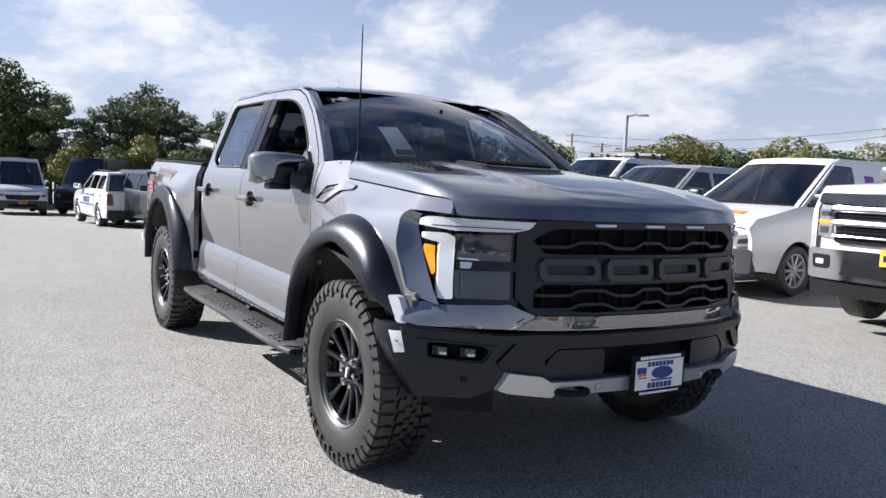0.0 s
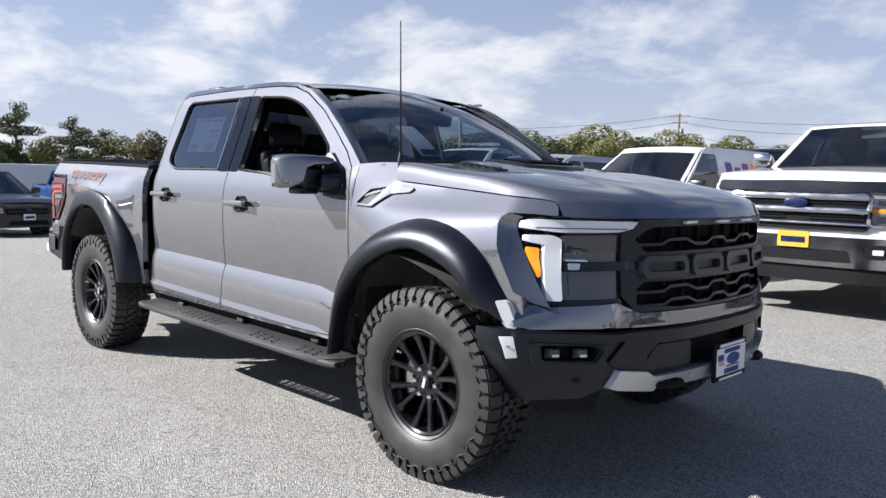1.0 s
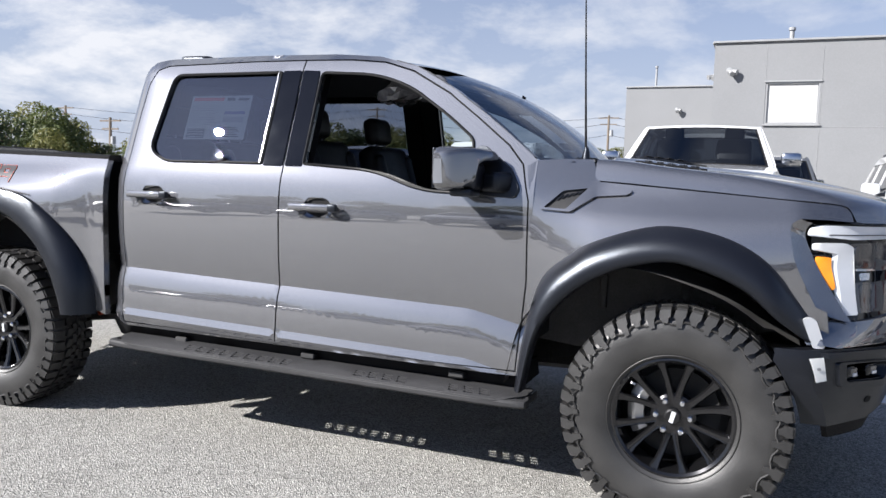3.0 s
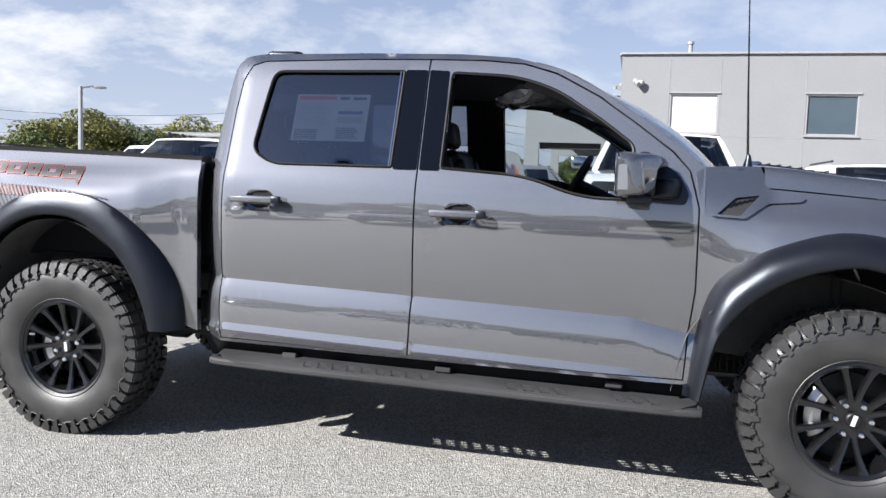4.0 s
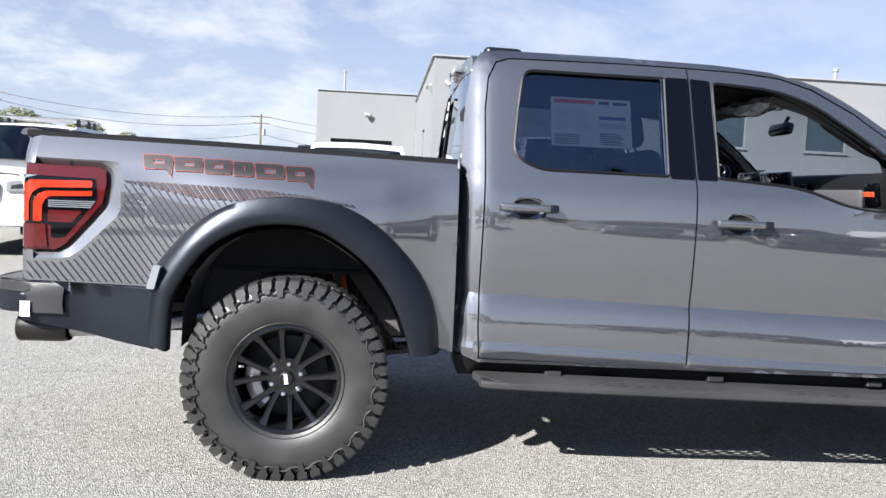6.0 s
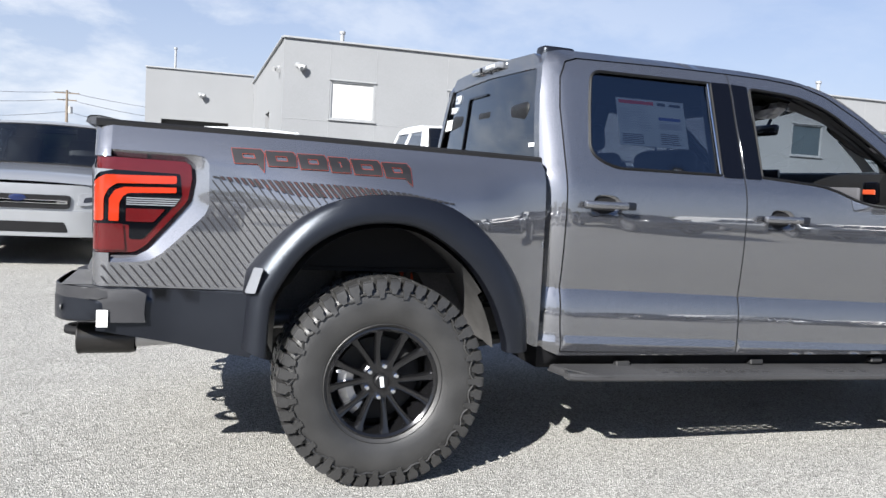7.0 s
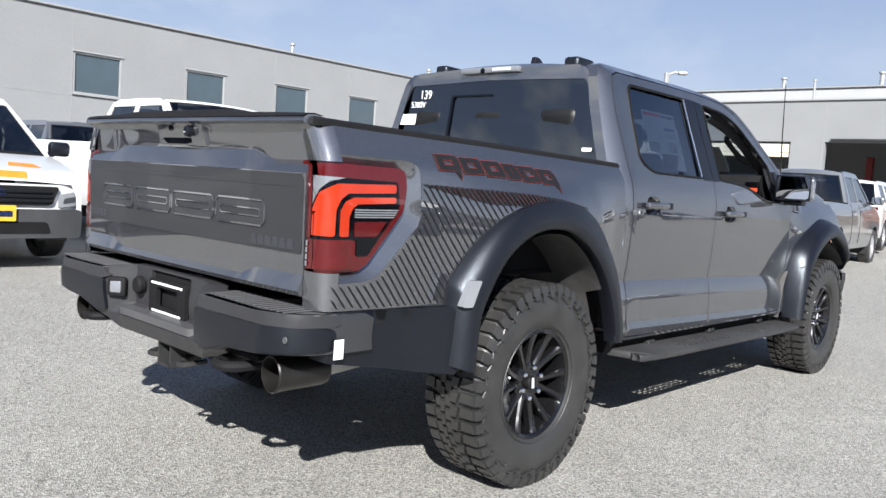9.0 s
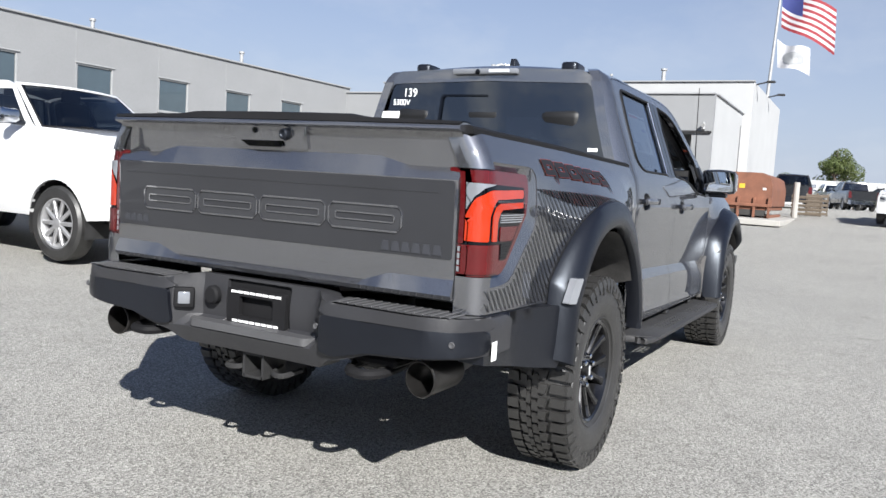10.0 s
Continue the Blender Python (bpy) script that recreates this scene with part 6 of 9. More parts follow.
# ---- wheels ----
def build_wheel(parent):
    """One wheel about its centre; its outer face looks to -y."""
    R, W2 = TYRE_R, 0.158
    wheel = new("wheel")
    wheel.parent = parent
    wheel["label"] = "black alloy wheel with a chunky all-terrain tyre"
    prof = [(0.225, -0.118), (0.238, -0.132), (0.262, -0.148), (0.30, -0.160), (0.345, -0.163), (0.385, -0.155), (0.405, -0.146), (0.422, -0.128), (0.428, -0.06), (0.429, 0.0), (0.428, 0.06), (0.422, 0.128), (0.405, 0.146), (0.36, 0.160), (0.30, 0.158), (0.24, 0.13), (0.225, 0.10)]
    tyre = part("tyre", lathe(prof, 72), RUBBER, wheel, "black all-terrain tyre", 40)
    bm = bmesh.new()
    rnd = random.Random(4)
    # interlocked tread blocks
    n = 46
    def lug(a0, a1, y0, y1, y2, y3, r0, r1):
        vs = []
        for r in (r0, r1):
            for a, y in ((a0, y0), (a0, y1), (a1, y2), (a1, y3)):
                vs.append(bm.verts.new((r * math.cos(a), y, r * math.sin(a))))
        for q_ in ((0, 1, 2, 3), (7, 6, 5, 4), (0, 4, 5, 1), (1, 5, 6, 2), (2, 6, 7, 3), (3, 7, 4, 0)):
            bm.faces.new([vs[i] for i in q_])
    st = 2 * math.pi / n
    for k in range(n):
        a = k * st
        for sg in (-1, 1):
            ph = a + (st / 2 if sg > 0 else 0)
            # shoulder block, with a foot down the sidewall
            lng = 0.030 if k % 2 else 0.0
            lug(ph, ph + 0.66 * st, sg * 0.150, sg * 0.088, sg * 0.080, sg * 0.152, 0.415, R)
            foot = [(0.0, R - 0.008), (0.03, 0.410), (0.16, 0.404), (0.22, 0.386 - lng * 0.6), (0.60, 0.384 - lng * 0.6), (0.66, 0.400), (0.80, 0.408), (0.70, R - 0.008)]
            lo_ = [bm.verts.new((r * math.cos(ph + q_ * st), sg * 0.144, r * math.sin(ph + q_ * st))) for q_, r in foot]
            hi_ = [bm.verts.new((r * math.cos(ph + q_ * st), sg * (0.167 if r < 0.42 else 0.158), r * math.sin(ph + q_ * st))) for q_, r in foot]
            bm.faces.new(hi_)
            for i_ in range(8):
                bm.faces.new((lo_[i_], lo_[(i_ + 1) % 8], hi_[(i_ + 1) % 8], hi_[i_]))
            # middle blocks, zigzag
            lug(ph + 0.1 * st, ph + 0.78 * st, sg * 0.072, sg * 0.034, sg * 0.026, sg * 0.062, 0.42, R)
            lug(ph + 0.45 * st, ph + 1.15 * st, sg * 0.026, sg * 0.003, sg * 0.003, sg * 0.034, 0.42, R - 0.001)
    tread = part("tread", bm, RUBBER, tyre, "chunky block tread", 40)
    tread["kind"] = "stuff"
    # scalloped band below the tread on the sidewall, and raised writing as plain bars
    pts = []
    for k in range(4 * 24):
        r = 0.392 if (k // 2) % 2 else 0.378
        a = 2 * math.pi * k / 96
        pts.append((r * math.cos(a), -0.1590, r * math.sin(a)))
    part("sidewall_ridge", tube(pts, 0.0045, 5, True), RUBBER, tyre)
    bm = bmesh.new()
    for a0, cnt, stp, ht in ((2.35, 11, 0.088, 0.034), (-0.75, 9, 0.088, 0.034), (1.15, 3, 0.07, 0.028), (-1.9, 3, 0.08, 0.030)):
        for k in range(cnt):
            a = a0 + stp * k
            w_ = 0.022
            vs = [bm.verts.new((r * math.cos(a + da), -0.1665, r * math.sin(a + da))) for r, da in ((0.325, -w_), (0.325, w_), (0.325 + ht, w_), (0.325 + ht, -w_))]
            o = bm.faces.new(vs)
            ins = bmesh.ops.inset_region(bm, faces=[o], thickness=0.0055)
            bmesh.ops.delete(bm, geom=[o], context="FACES")
    part("raised_bars", bm, RUBBER_L, tyre, "plain raised sidewall bars")
    part("bead_ring", lathe([(0.250, -0.146), (0.253, -0.149), (0.256, -0.146)], 60), RUBBER, tyre)
    # rim
    for ob in (tyre, tread):
        for vt in ob.data.vertices:
            if vt.co.y > 0:
                vt.co.y *= 0.70
    rim = part("rim", lathe([(0.205, 0.09), (0.205, -0.05), (0.214, -0.10), (0.222, -0.128), (0.232, -0.136), (0.240, -0.134), (0.241, -0.122), (0.228, -0.10), (0.228, 0.10)], 72), RIM, wheel, "black alloy rim with paired spokes")
    part("brake_disc", lathe([(0.06, 0.0), (0.175, 0.0), (0.175, 0.03), (0.06, 0.03)], 36), DARKMETAL, wheel)
    part("barrel", lathe([(0.206, 0.05), (0.0, 0.05)], 36), DARKMETAL, wheel)
    P = lambda r, aa, y, t: Vector((r * math.cos(aa) - t * math.sin(aa), y, r * math.sin(aa) + t * math.cos(aa)))
    for k in range(6):
        for d in (-1, 1):      # two spokes spring from each web between the nuts and spread to the rim
            mid_a = (k + 0.5) * math.pi / 3
            rings = []
            for r, y, hw in ((0.066, -0.090, 0.017), (0.105, -0.097, 0.0135), (0.15, -0.106, 0.0135), (0.195, -0.117, 0.0155), (0.214, -0.124, 0.021), (0.229, -0.128, 0.024)):
                aa = mid_a + d * lin(r, (0.066, 0.225), (0.17, 0.262))
                rings.append([P(r, aa, y + 0.040, -hw), P(r, aa, y + 0.009, -hw), P(r, aa, y, -hw * 0.62), P(r, aa, y + 0.002, 0), P(r, aa, y, hw * 0.62), P(r, aa, y + 0.009, hw), P(r, aa, y + 0.040, hw)])
            v, f = loft(rings)
            mesh("spoke", v, f, RIM, rim, angle=25)
    rings = [[P(r, aa, y, 0) for r, y in ((0.118, -0.035), (0.118, -0.072), (0.150, -0.080), (0.182, -0.066), (0.186, -0.035))] for aa in np.linspace(2.5, 3.7, 9)]
    v, f = loft(rings)
    mesh("brake_caliper", v, f, STEEL, wheel, "grey brake caliper")
    hub = part("hub_cap", lathe([(0.0, -0.112), (0.026, -0.112), (0.031, -0.108), (0.033, -0.088)], 28), RIM_L, rim, "dark hub cap")
    part("hub_bar", block((0.017, 0.003, 0.046), Matrix.Translation((0, -0.1135, 0)) @ Matrix.Rotation(radians(14), 4, "Y"), 0.001, 1), REFLECT, hub)
    part("hub_plate", lathe([(0.0, -0.090), (0.078, -0.090), (0.088, -0.083), (0.09, -0.04)], 36), RIM, rim)
    for k in range(6):
        a = k * math.pi / 3
        part("lug_nut", lathe([(0.0, -0.115), (0.008, -0.115), (0.0125, -0.110), (0.0125, -0.085)], 8, Matrix.Translation((0.067 * math.cos(a), 0, 0.067 * math.sin(a)))), CHROME, rim, "chrome lug nut")
    part("valve", tube([(0.19 * math.cos(2.5), -0.118, 0.19 * math.sin(2.5)), (0.205 * math.cos(2.5), -0.135, 0.205 * math.sin(2.5))], 0.005, 6), REFLECT, rim)
    return wheel


wheel = build_wheel(truck)
wheel.matrix_basis = Matrix.Translation((AX, -0.93, HUB)) @ Matrix.Rotation(radians(1), 4, "Y")
copy_thing(wheel, Matrix.Translation((-AX, -0.93, HUB)) @ Matrix.Rotation(radians(-21), 4, "Y"))
copy_thing(wheel, Matrix.Translation((AX, 0.93, HUB)) @ Matrix.Rotation(radians(180), 4, "Z") @ Matrix.Rotation(radians(70), 4, "Y"))
copy_thing(wheel, Matrix.Translation((-AX, 0.93, HUB)) @ Matrix.Rotation(radians(180), 4, "Z") @ Matrix.Rotation(radians(10), 4, "Y"))

# ---- underbody ----
for s in (-1, 1):
    part("frame_rail", block((5.6, 0.09, 0.16), Matrix.Translation((-0.15, s * 0.46, 0.62)), 0.015, 1), DARKMETAL, truck)
    part("damper", tube([(-AX + 0.32, s * 0.58, 0.48), (-AX + 0.18, s * 0.60, 0.92)], 0.038, 10), RED_SPRING, truck, "orange-red rear damper")
    part("damper", tube([(AX + 0.02, s * 0.60, 0.50), (AX + 0.02, s * 0.58, 1.0)], 0.035, 10), RED_SPRING, truck)
    part("control_arm", tube([(-AX, s * 0.62, 0.44), (-AX + 0.75, s * 0.50, 0.52)], 0.032, 8), DARKMETAL, truck)
    part("control_arm", tube([(AX, s * 0.78, 0.40), (AX - 0.12, s * 0.40, 0.50)], 0.035, 8), DARKMETAL, truck)
    part("spring", tube([(-AX - 0.12 + 0.06 * math.cos(a), s * (0.55 + 0.06 * math.sin(a)), 0.50 + 0.012 * a) for a in np.linspace(0, 32, 90)], 0.010, 5), DARKMETAL, truck)
part("rear_axle", tube([(-AX, -0.80, HUB), (-AX, -0.15, HUB), (-AX, 0.15, HUB), (-AX, 0.80, HUB)], [0.06, 0.055, 0.055, 0.06], 12), DARKMETAL, truck)
part("differential", lathe([(0.0, -0.15), (0.11, -0.12), (0.15, 0), (0.11, 0.12), (0, 0.15)], 16, Matrix.Translation((-AX, 0.05, HUB))), DARKMETAL, truck)
part("front_axle", tube([(AX, -0.8, HUB), (AX, 0.8, HUB)], 0.04, 10), DARKMETAL, truck)
part("engine_block", block((1.0, 0.8, 0.6), Matrix.Translation((1.95, 0, 0.92)), 0.05, 2), DARKMETAL, truck)
part("gearbox", block((2.0, 0.5, 0.25), Matrix.Translation((0.4, 0, 0.55)), 0.06, 2), DARKMETAL, truck)
part("fuel_tank", block((1.2, 0.4, 0.22), Matrix.Translation((-0.6, 0.15, 0.55)), 0.05, 2), PLASTIC_D, truck)
part("spare_wheel", lathe([(0.2, -0.12), (0.36, -0.13), (0.40, -0.1), (0.40, 0.1), (0.36, 0.13), (0.2, 0.12)], 32, Matrix.Translation((-2.50, 0.05, 0.66)) @ Matrix.Rotation(radians(90), 4, "X")), RUBBER, truck)
part("cab_floor", block((2.35, 1.75, 0.03), Matrix.Translation((0.1, 0, 0.66))), LEATHER, truck)
part("fire_wall", block((0.03, 1.7, 0.75), Matrix.Translation((1.33, 0, 1.03))), DARKMETAL, truck)

# ---- interior ----
def seat(x0, y0, w_, parent, tag):
    st_ = new(tag)
    st_.parent = parent
    st_["label"] = "black leather seat with a headrest"
    part("cushion", block((0.52, w_, 0.16), Matrix.Translation((x0 + 0.05, y0, 0.98)) @ Matrix.Rotation(radians(-6), 4, "Y"), 0.06, 3), LEATHER, st_)
    part("backrest", block((0.15, w_, 0.62), Matrix.Translation((x0 - 0.27, y0, 1.28)) @ Matrix.Rotation(radians(-16), 4, "Y"), 0.06, 3), LEATHER, st_)
    for sg in (-1, 1):
        part("bolster", block((0.17, 0.09, 0.54), Matrix.Translation((x0 - 0.25, y0 + sg * (w_ / 2 - 0.05), 1.26)) @ Matrix.Rotation(radians(-16), 4, "Y"), 0.04, 3), LEATHER, st_)
        part("headrest_post", tube([(x0 - 0.35, y0 + sg * 0.06, 1.55), (x0 - 0.375, y0 + sg * 0.06, 1.64)], 0.007, 6), STEEL, st_)
    part("headrest", block((0.10, 0.26, 0.18), Matrix.Translation((x0 - 0.385, y0, 1.685)) @ Matrix.Rotation(radians(-10), 4, "Y"), 0.045, 3), LEATHER, st_)
    return st_


for y0 in (-0.40, 0.40):
    seat(0.25, y0, 0.50, truck, "front_seat")
for y0 in (-0.50, 0.0, 0.50):
    seat(-0.62, y0, 0.48, truck, "rear_seat")
dash = [[(x, y, z) for x, z in ((1.08, 1.0), (1.02, 1.2), (1.0, 1.36), (1.0, 1.455), (1.03, 1.505), (1.12, 1.52), (1.27, 1.495), (1.30, 1.0))] for y in np.linspace(-0.86, 0.86, 9)]
v, f = loft(dash)
db = mesh("dashboard", v, f, LEATHER, truck, "black dashboard")
part("glovebox_band", block((0.03, 0.60, 0.10), Matrix.Translation((0.998, -0.44, 1.375)) @ Matrix.Rotation(radians(-6), 4, "Y"), 0.012, 2), DECAL_G, db, "grey trim band")
part("display", block((0.02, 0.36, 0.185), Matrix.Translation((0.945, 0.02, 1.44)) @ Matrix.Rotation(radians(-12), 4, "Y"), 0.01, 2), SCREEN, db, "large touch screen")
part("display", block((0.02, 0.29, 0.14), Matrix.Translation((0.965, 0.41, 1.47)) @ Matrix.Rotation(radians(-12), 4, "Y"), 0.01, 2), SCREEN, db)
for y0 in (-0.82, -0.19, 0.19, 0.82):
    av = part("air_vent", block((0.03, 0.10, 0.12), Matrix.Translation((0.995, y0, 1.40)) @ Matrix.Rotation(radians(-8), 4, "Y"), 0.012, 2), GLOSSBLK, db, "tall air vent")
    part("vent_accent", block((0.006, 0.085, 0.028), Matrix.Translation((0.977, y0, 1.40)) @ Matrix.Rotation(radians(-8), 4, "Y"), 0.003, 1), RED_SPRING, av, "orange vent accent")
ring_c = Matrix.Translation((0.69, 0.40, 1.40)) @ Matrix.Rotation(radians(-64), 4, "Y")
part("steering_wheel", join(tube([ring_c @ Vector((0.185 * math.cos(a), 0.185 * math.sin(a), 0)) for a in np.linspace(0, 2 * math.pi, 32, endpoint=False)], 0.017, 8, True), block((0.36, 0.05, 0.03), ring_c, 0.01, 1), block((0.14, 0.16, 0.05), ring_c, 0.03, 2), tube([(0.69, 0.40, 1.40), (1.04, 0.40, 1.24)], 0.035, 8)), LEATHER, truck, "black steering wheel")
part("centre_console", block((0.95, 0.26, 0.30), Matrix.Translation((0.45, 0, 0.92)), 0.04, 2), LEATHER, truck)
im = part("rear_view_mirror", block((0.05, 0.24, 0.07), Matrix.Translation((0.94, 0.02, 1.79)) @ Matrix.Rotation(radians(12), 4, "Y"), 0.025, 3), GLOSSBLK, truck, "black rear-view mirror")
part("mirror_stem", tube([(0.955, 0.02, 1.81), (0.985, 0.02, 1.86)], 0.012, 6), GLOSSBLK, im)
for s in (-1, 1):
    part("sun_visor", block((0.16, 0.42, 0.022), Matrix.Translation((0.60, s * 0.38, 1.895)) @ Matrix.Rotation(radians(10), 4, "Y"), 0.01, 2), LINER, truck)
    part("grab_handle", tube(spline([(0.77, s * 0.72, 1.775), (0.82, s * 0.675, 1.745), (1.0, s * 0.715, 1.63), (1.06, s * 0.77, 1.60)], 4), 0.019, 6), LEATHER, truck)
WRAP = mat("clear_plastic_wrap", (0.16, 0.16, 0.17), 0.12, var=0.6, scale=25, coat=1.0)
rnd = random.Random(3)
bm = bmesh.new()
bmesh.ops.create_icosphere(bm, subdivisions=3, radius=1, matrix=Matrix.Translation((0.52, -0.44, 1.845)) @ Matrix.Rotation(radians(-12), 4, "Y") @ Matrix.Diagonal((0.21, 0.2, 0.045, 1)))
for vv in bm.verts:
    vv.co += Vector((rnd.uniform(-1, 1), rnd.uniform(-1, 1), rnd.uniform(-1, 1))) * 0.016
part("visor_wrap", bm, WRAP, truck, "crumpled clear plastic on the sun visor", 5)
# window label on the right rear glass, stickers on the windscreen
lab = panel("price_label", [(-0.655, 1.56), (-0.655, 1.80), (-0.262, 1.80), (-0.262, 1.56)], lambda x, z: (x, -(w_side(x, z) - 0.020), z), PAPER_L, truck, "pale price label behind the window", inward=(0, 1, 0), step=0.06, thick=0)
rows_ = [(-0.64, 1.775, 0.20, 0.016, INK_R), (-0.42, 1.775, 0.05, 0.014, INK), (-0.35, 1.775, 0.07, 0.012, INK), (-0.42, 1.70, 0.13, 0.016, INK_B), (-0.42, 1.655, 0.13, 0.030, INK_L)]
for k in range(9):
    rows_.append((-0.64, 1.745 - 0.013 * k, 0.05 + 0.02 * ((k * 7) % 4), 0.004, INK_L))
    rows_.append((-0.54, 1.745 - 0.013 * k, 0.05 + 0.01 * ((k * 5) % 4), 0.004, INK_L))
for k in range(6):
    rows_.append((-0.64, 1.615 - 0.009 * k, 0.12 + 0.03 * ((k * 3) % 3), 0.004, INK))
    rows_.append((-0.42, 1.625 - 0.010 * k, 0.10 + 0.01 * (k % 3), 0.004, INK))
for x0, z0, w_, h_, mt_ in rows_:
    panel("print_bar", [(x0, z0), (x0, z0 + h_), (x0 + w_, z0 + h_), (x0 + w_, z0)], lambda x, z: (x, -(w_side(x, z) - 0.019), z), mt_, lab, inward=(0, 1, 0), step=0.1, thick=0)
sw = lambda o: (lambda u, v_: tuple(screen(u, v_) - Vector((0.004, 0, 0.008)) * o))
panel("screen_sheet", [(-0.62, 0.55), (-0.48, 0.55), (-0.43, 0.86), (-0.57, 0.86)], sw(1), PAPER, ws, "white paper sheet behind the glass", inward=(-0.4, 0, -0.9), step=0.1, thick=0)
panel("screen_sheet", [(-0.565, 0.80), (-0.445, 0.80), (-0.44, 0.85), (-0.56, 0.85)], sw(0.7), INK, ws, inward=(-0.4, 0, -0.9), step=0.1, thick=0)
GREEN = mat("green_sticker", (0.25, 0.42, 0.22), 0.5)
panel("green_sticker", fillet([(-0.84, 0.075), (-0.74, 0.075), (-0.735, 0.12), (-0.835, 0.12)], 0.02), sw(0.8), GREEN, ws, "green oval sticker", inward=(-0.4, 0, -0.9), step=0.1, thick=0)


# ---- the drawn body brought to its true stations ----
def breadth(x, y):
    """Across the truck: from the drawing to its true breadth, the right flank kept."""
    return -1.1 + (y + 1.1) * lin(x, (-3.0, 2.7), (0.947, 1.012))


PLACED = ("side_mirror", "antenna", "front_flare", "rear_flare", "hood", "front_fender", "front_fascia", "grille", "grille_backing", "lamp_housing", "headlamp", "front_bumper", "skid_plate", "dealer_plate", "tailgate")


def settle(ob, mode):
    name = ob.name.split(".")[0]
    if name == "antenna":
        return
    if name == "wheel":
        if ob.matrix_world.translation.y < 0:
            return
        y = breadth(ob.matrix_world.translation.x, ob.matrix_world.translation.y)
        ob.matrix_basis = Matrix.Translation((0, y - ob.matrix_world.translation.y, 0)) @ ob.matrix_basis
        return
    if name in PLACED:
        mode = "none"
    if mode == "full" and name in ("rear_bumper", "exhaust_tip", "plate_frame", "bumper_sticker"):
        mode = "length"
    if ob.type == "MESH":
        m = ob.matrix_world.copy()
        back_ = m.inverted()
        for vt in ob.data.vertices:
            p = m @ vt.co
            x, z = fit(p.x, p.z)
            if mode == "none":
                x = p.x
            vt.co = back_ @ Vector((x, breadth(x, p.y), z if mode == "full" else p.z))
        ob.data.update()
    for c in ob.children:
        settle(c, mode)


bpy.context.view_layer.update()
for ob in list(truck.children):
    settle(ob, "full")


def slab(name, size, centre, mt, parent=None, label="", bevel=0.0):
    return part(name, block(size, Matrix.Translation(centre), bevel, 1), mt, parent, label)


def wall_y(name, x0, x1, z0, z1, y, thick, mt, openings=(), label=""):
    """A wall that looks to -y, with openings (x0, x1, z0, z1) cut through it."""
    o = [(x0, z0), (x1, z0), (x1, z1), (x0, z1)]
    hs = [[(a, c), (b, c), (b, d), (a, d)] for a, b, c, d in openings]
    return tagged(panel(name, o, lambda x, z: (x, y, z), mt, None, inward=(0, 1, 0), holes=hs, step=4.0, thick=thick, back=True), label or "light grey rendered wall", "wall", kind="structure")


def wall_x(name, y0, y1, z0, z1, x, thick, mt, openings=(), label=""):
    """A wall that looks to -x."""
    o = [(y0, z0), (y1, z0), (y1, z1), (y0, z1)]
    hs = [[(a, c), (b, c), (b, d), (a, d)] for a, b, c, d in openings]
    return tagged(panel(name, o, lambda y, z: (x, y, z), mt, None, inward=(1, 0, 0), holes=hs, step=4.0, thick=thick, back=True), label or "light grey rendered wall", "wall", kind="structure")


YB, XC, TOP = 24.7, 0.27, 6.22
WINX = [1.96, 6.44, 10.56, 14.56, 18.5, 22.45, 26.4]
wins = [(x, x + 1.66, 3.48, 4.87) for x in WINX]
south = wall_y("wall_south", XC, 32.3, -0.6, TOP, YB, 0.3, WALL, wins)
part("coping", block((32.1, 0.42, 0.07), Matrix.Translation((XC + 16.0, YB + 0.12, TOP + 0.03)), 0.01, 1), TRIM, south, "pale metal coping")
# panel joints
for k in range(8):
    x = (1.93, 3.65, 6.40, 10.52, 14.52, 18.46, 22.41, 26.36)[k]
    part("panel_joint", block((0.018, 0.012, TOP - 0.3 if k else TOP), Matrix.Translation((x, YB - 0.002, TOP / 2))), JOINT, south)
part("panel_joint", block((32.0, 0.012, 0.02), Matrix.Translation((XC + 16.0, YB - 0.002, 3.40))), JOINT, south)
for k, (a, b, c, d) in enumerate(wins):
    w = thing(f"window_{k + 1}", "square office window in a pale metal frame" if k else "square window closed by a white blind", "window")
    w["kind"] = "structure"
    w.location = ((a + b) / 2, YB, c)
    B = lambda n, size, p, mt, l="": part(n, block(size, Matrix.Translation((p[0] - (a + b) / 2, p[1] - YB, p[2] - c)), 0.006, 1), mt, w, l)
    for xx in (a + 0.03, b - 0.03):
        B("window_frame", (0.06, 0.10, d - c - 0.004), (xx, YB + 0.06, (c + d) / 2), TRIM)
    for zz in (c + 0.03, d - 0.03):
        B("window_frame", (b - a - 0.124, 0.10, 0.06), ((a + b) / 2, YB + 0.06, zz), TRIM)
    B("window_sill", (b - a + 0.1, 0.09, 0.05), ((a + b) / 2, YB - 0.03, c - 0.027), TRIM)
    B("window_head", (b - a + 0.1, 0.05, 0.05), ((a + b) / 2, YB - 0.022, d + 0.027), TRIM)
    B("pane", (b - a - 0.13, 0.02, d - c - 0.13), ((a + b) / 2, YB + 0.08, (c + d) / 2), BLIND if k == 0 else WIN)
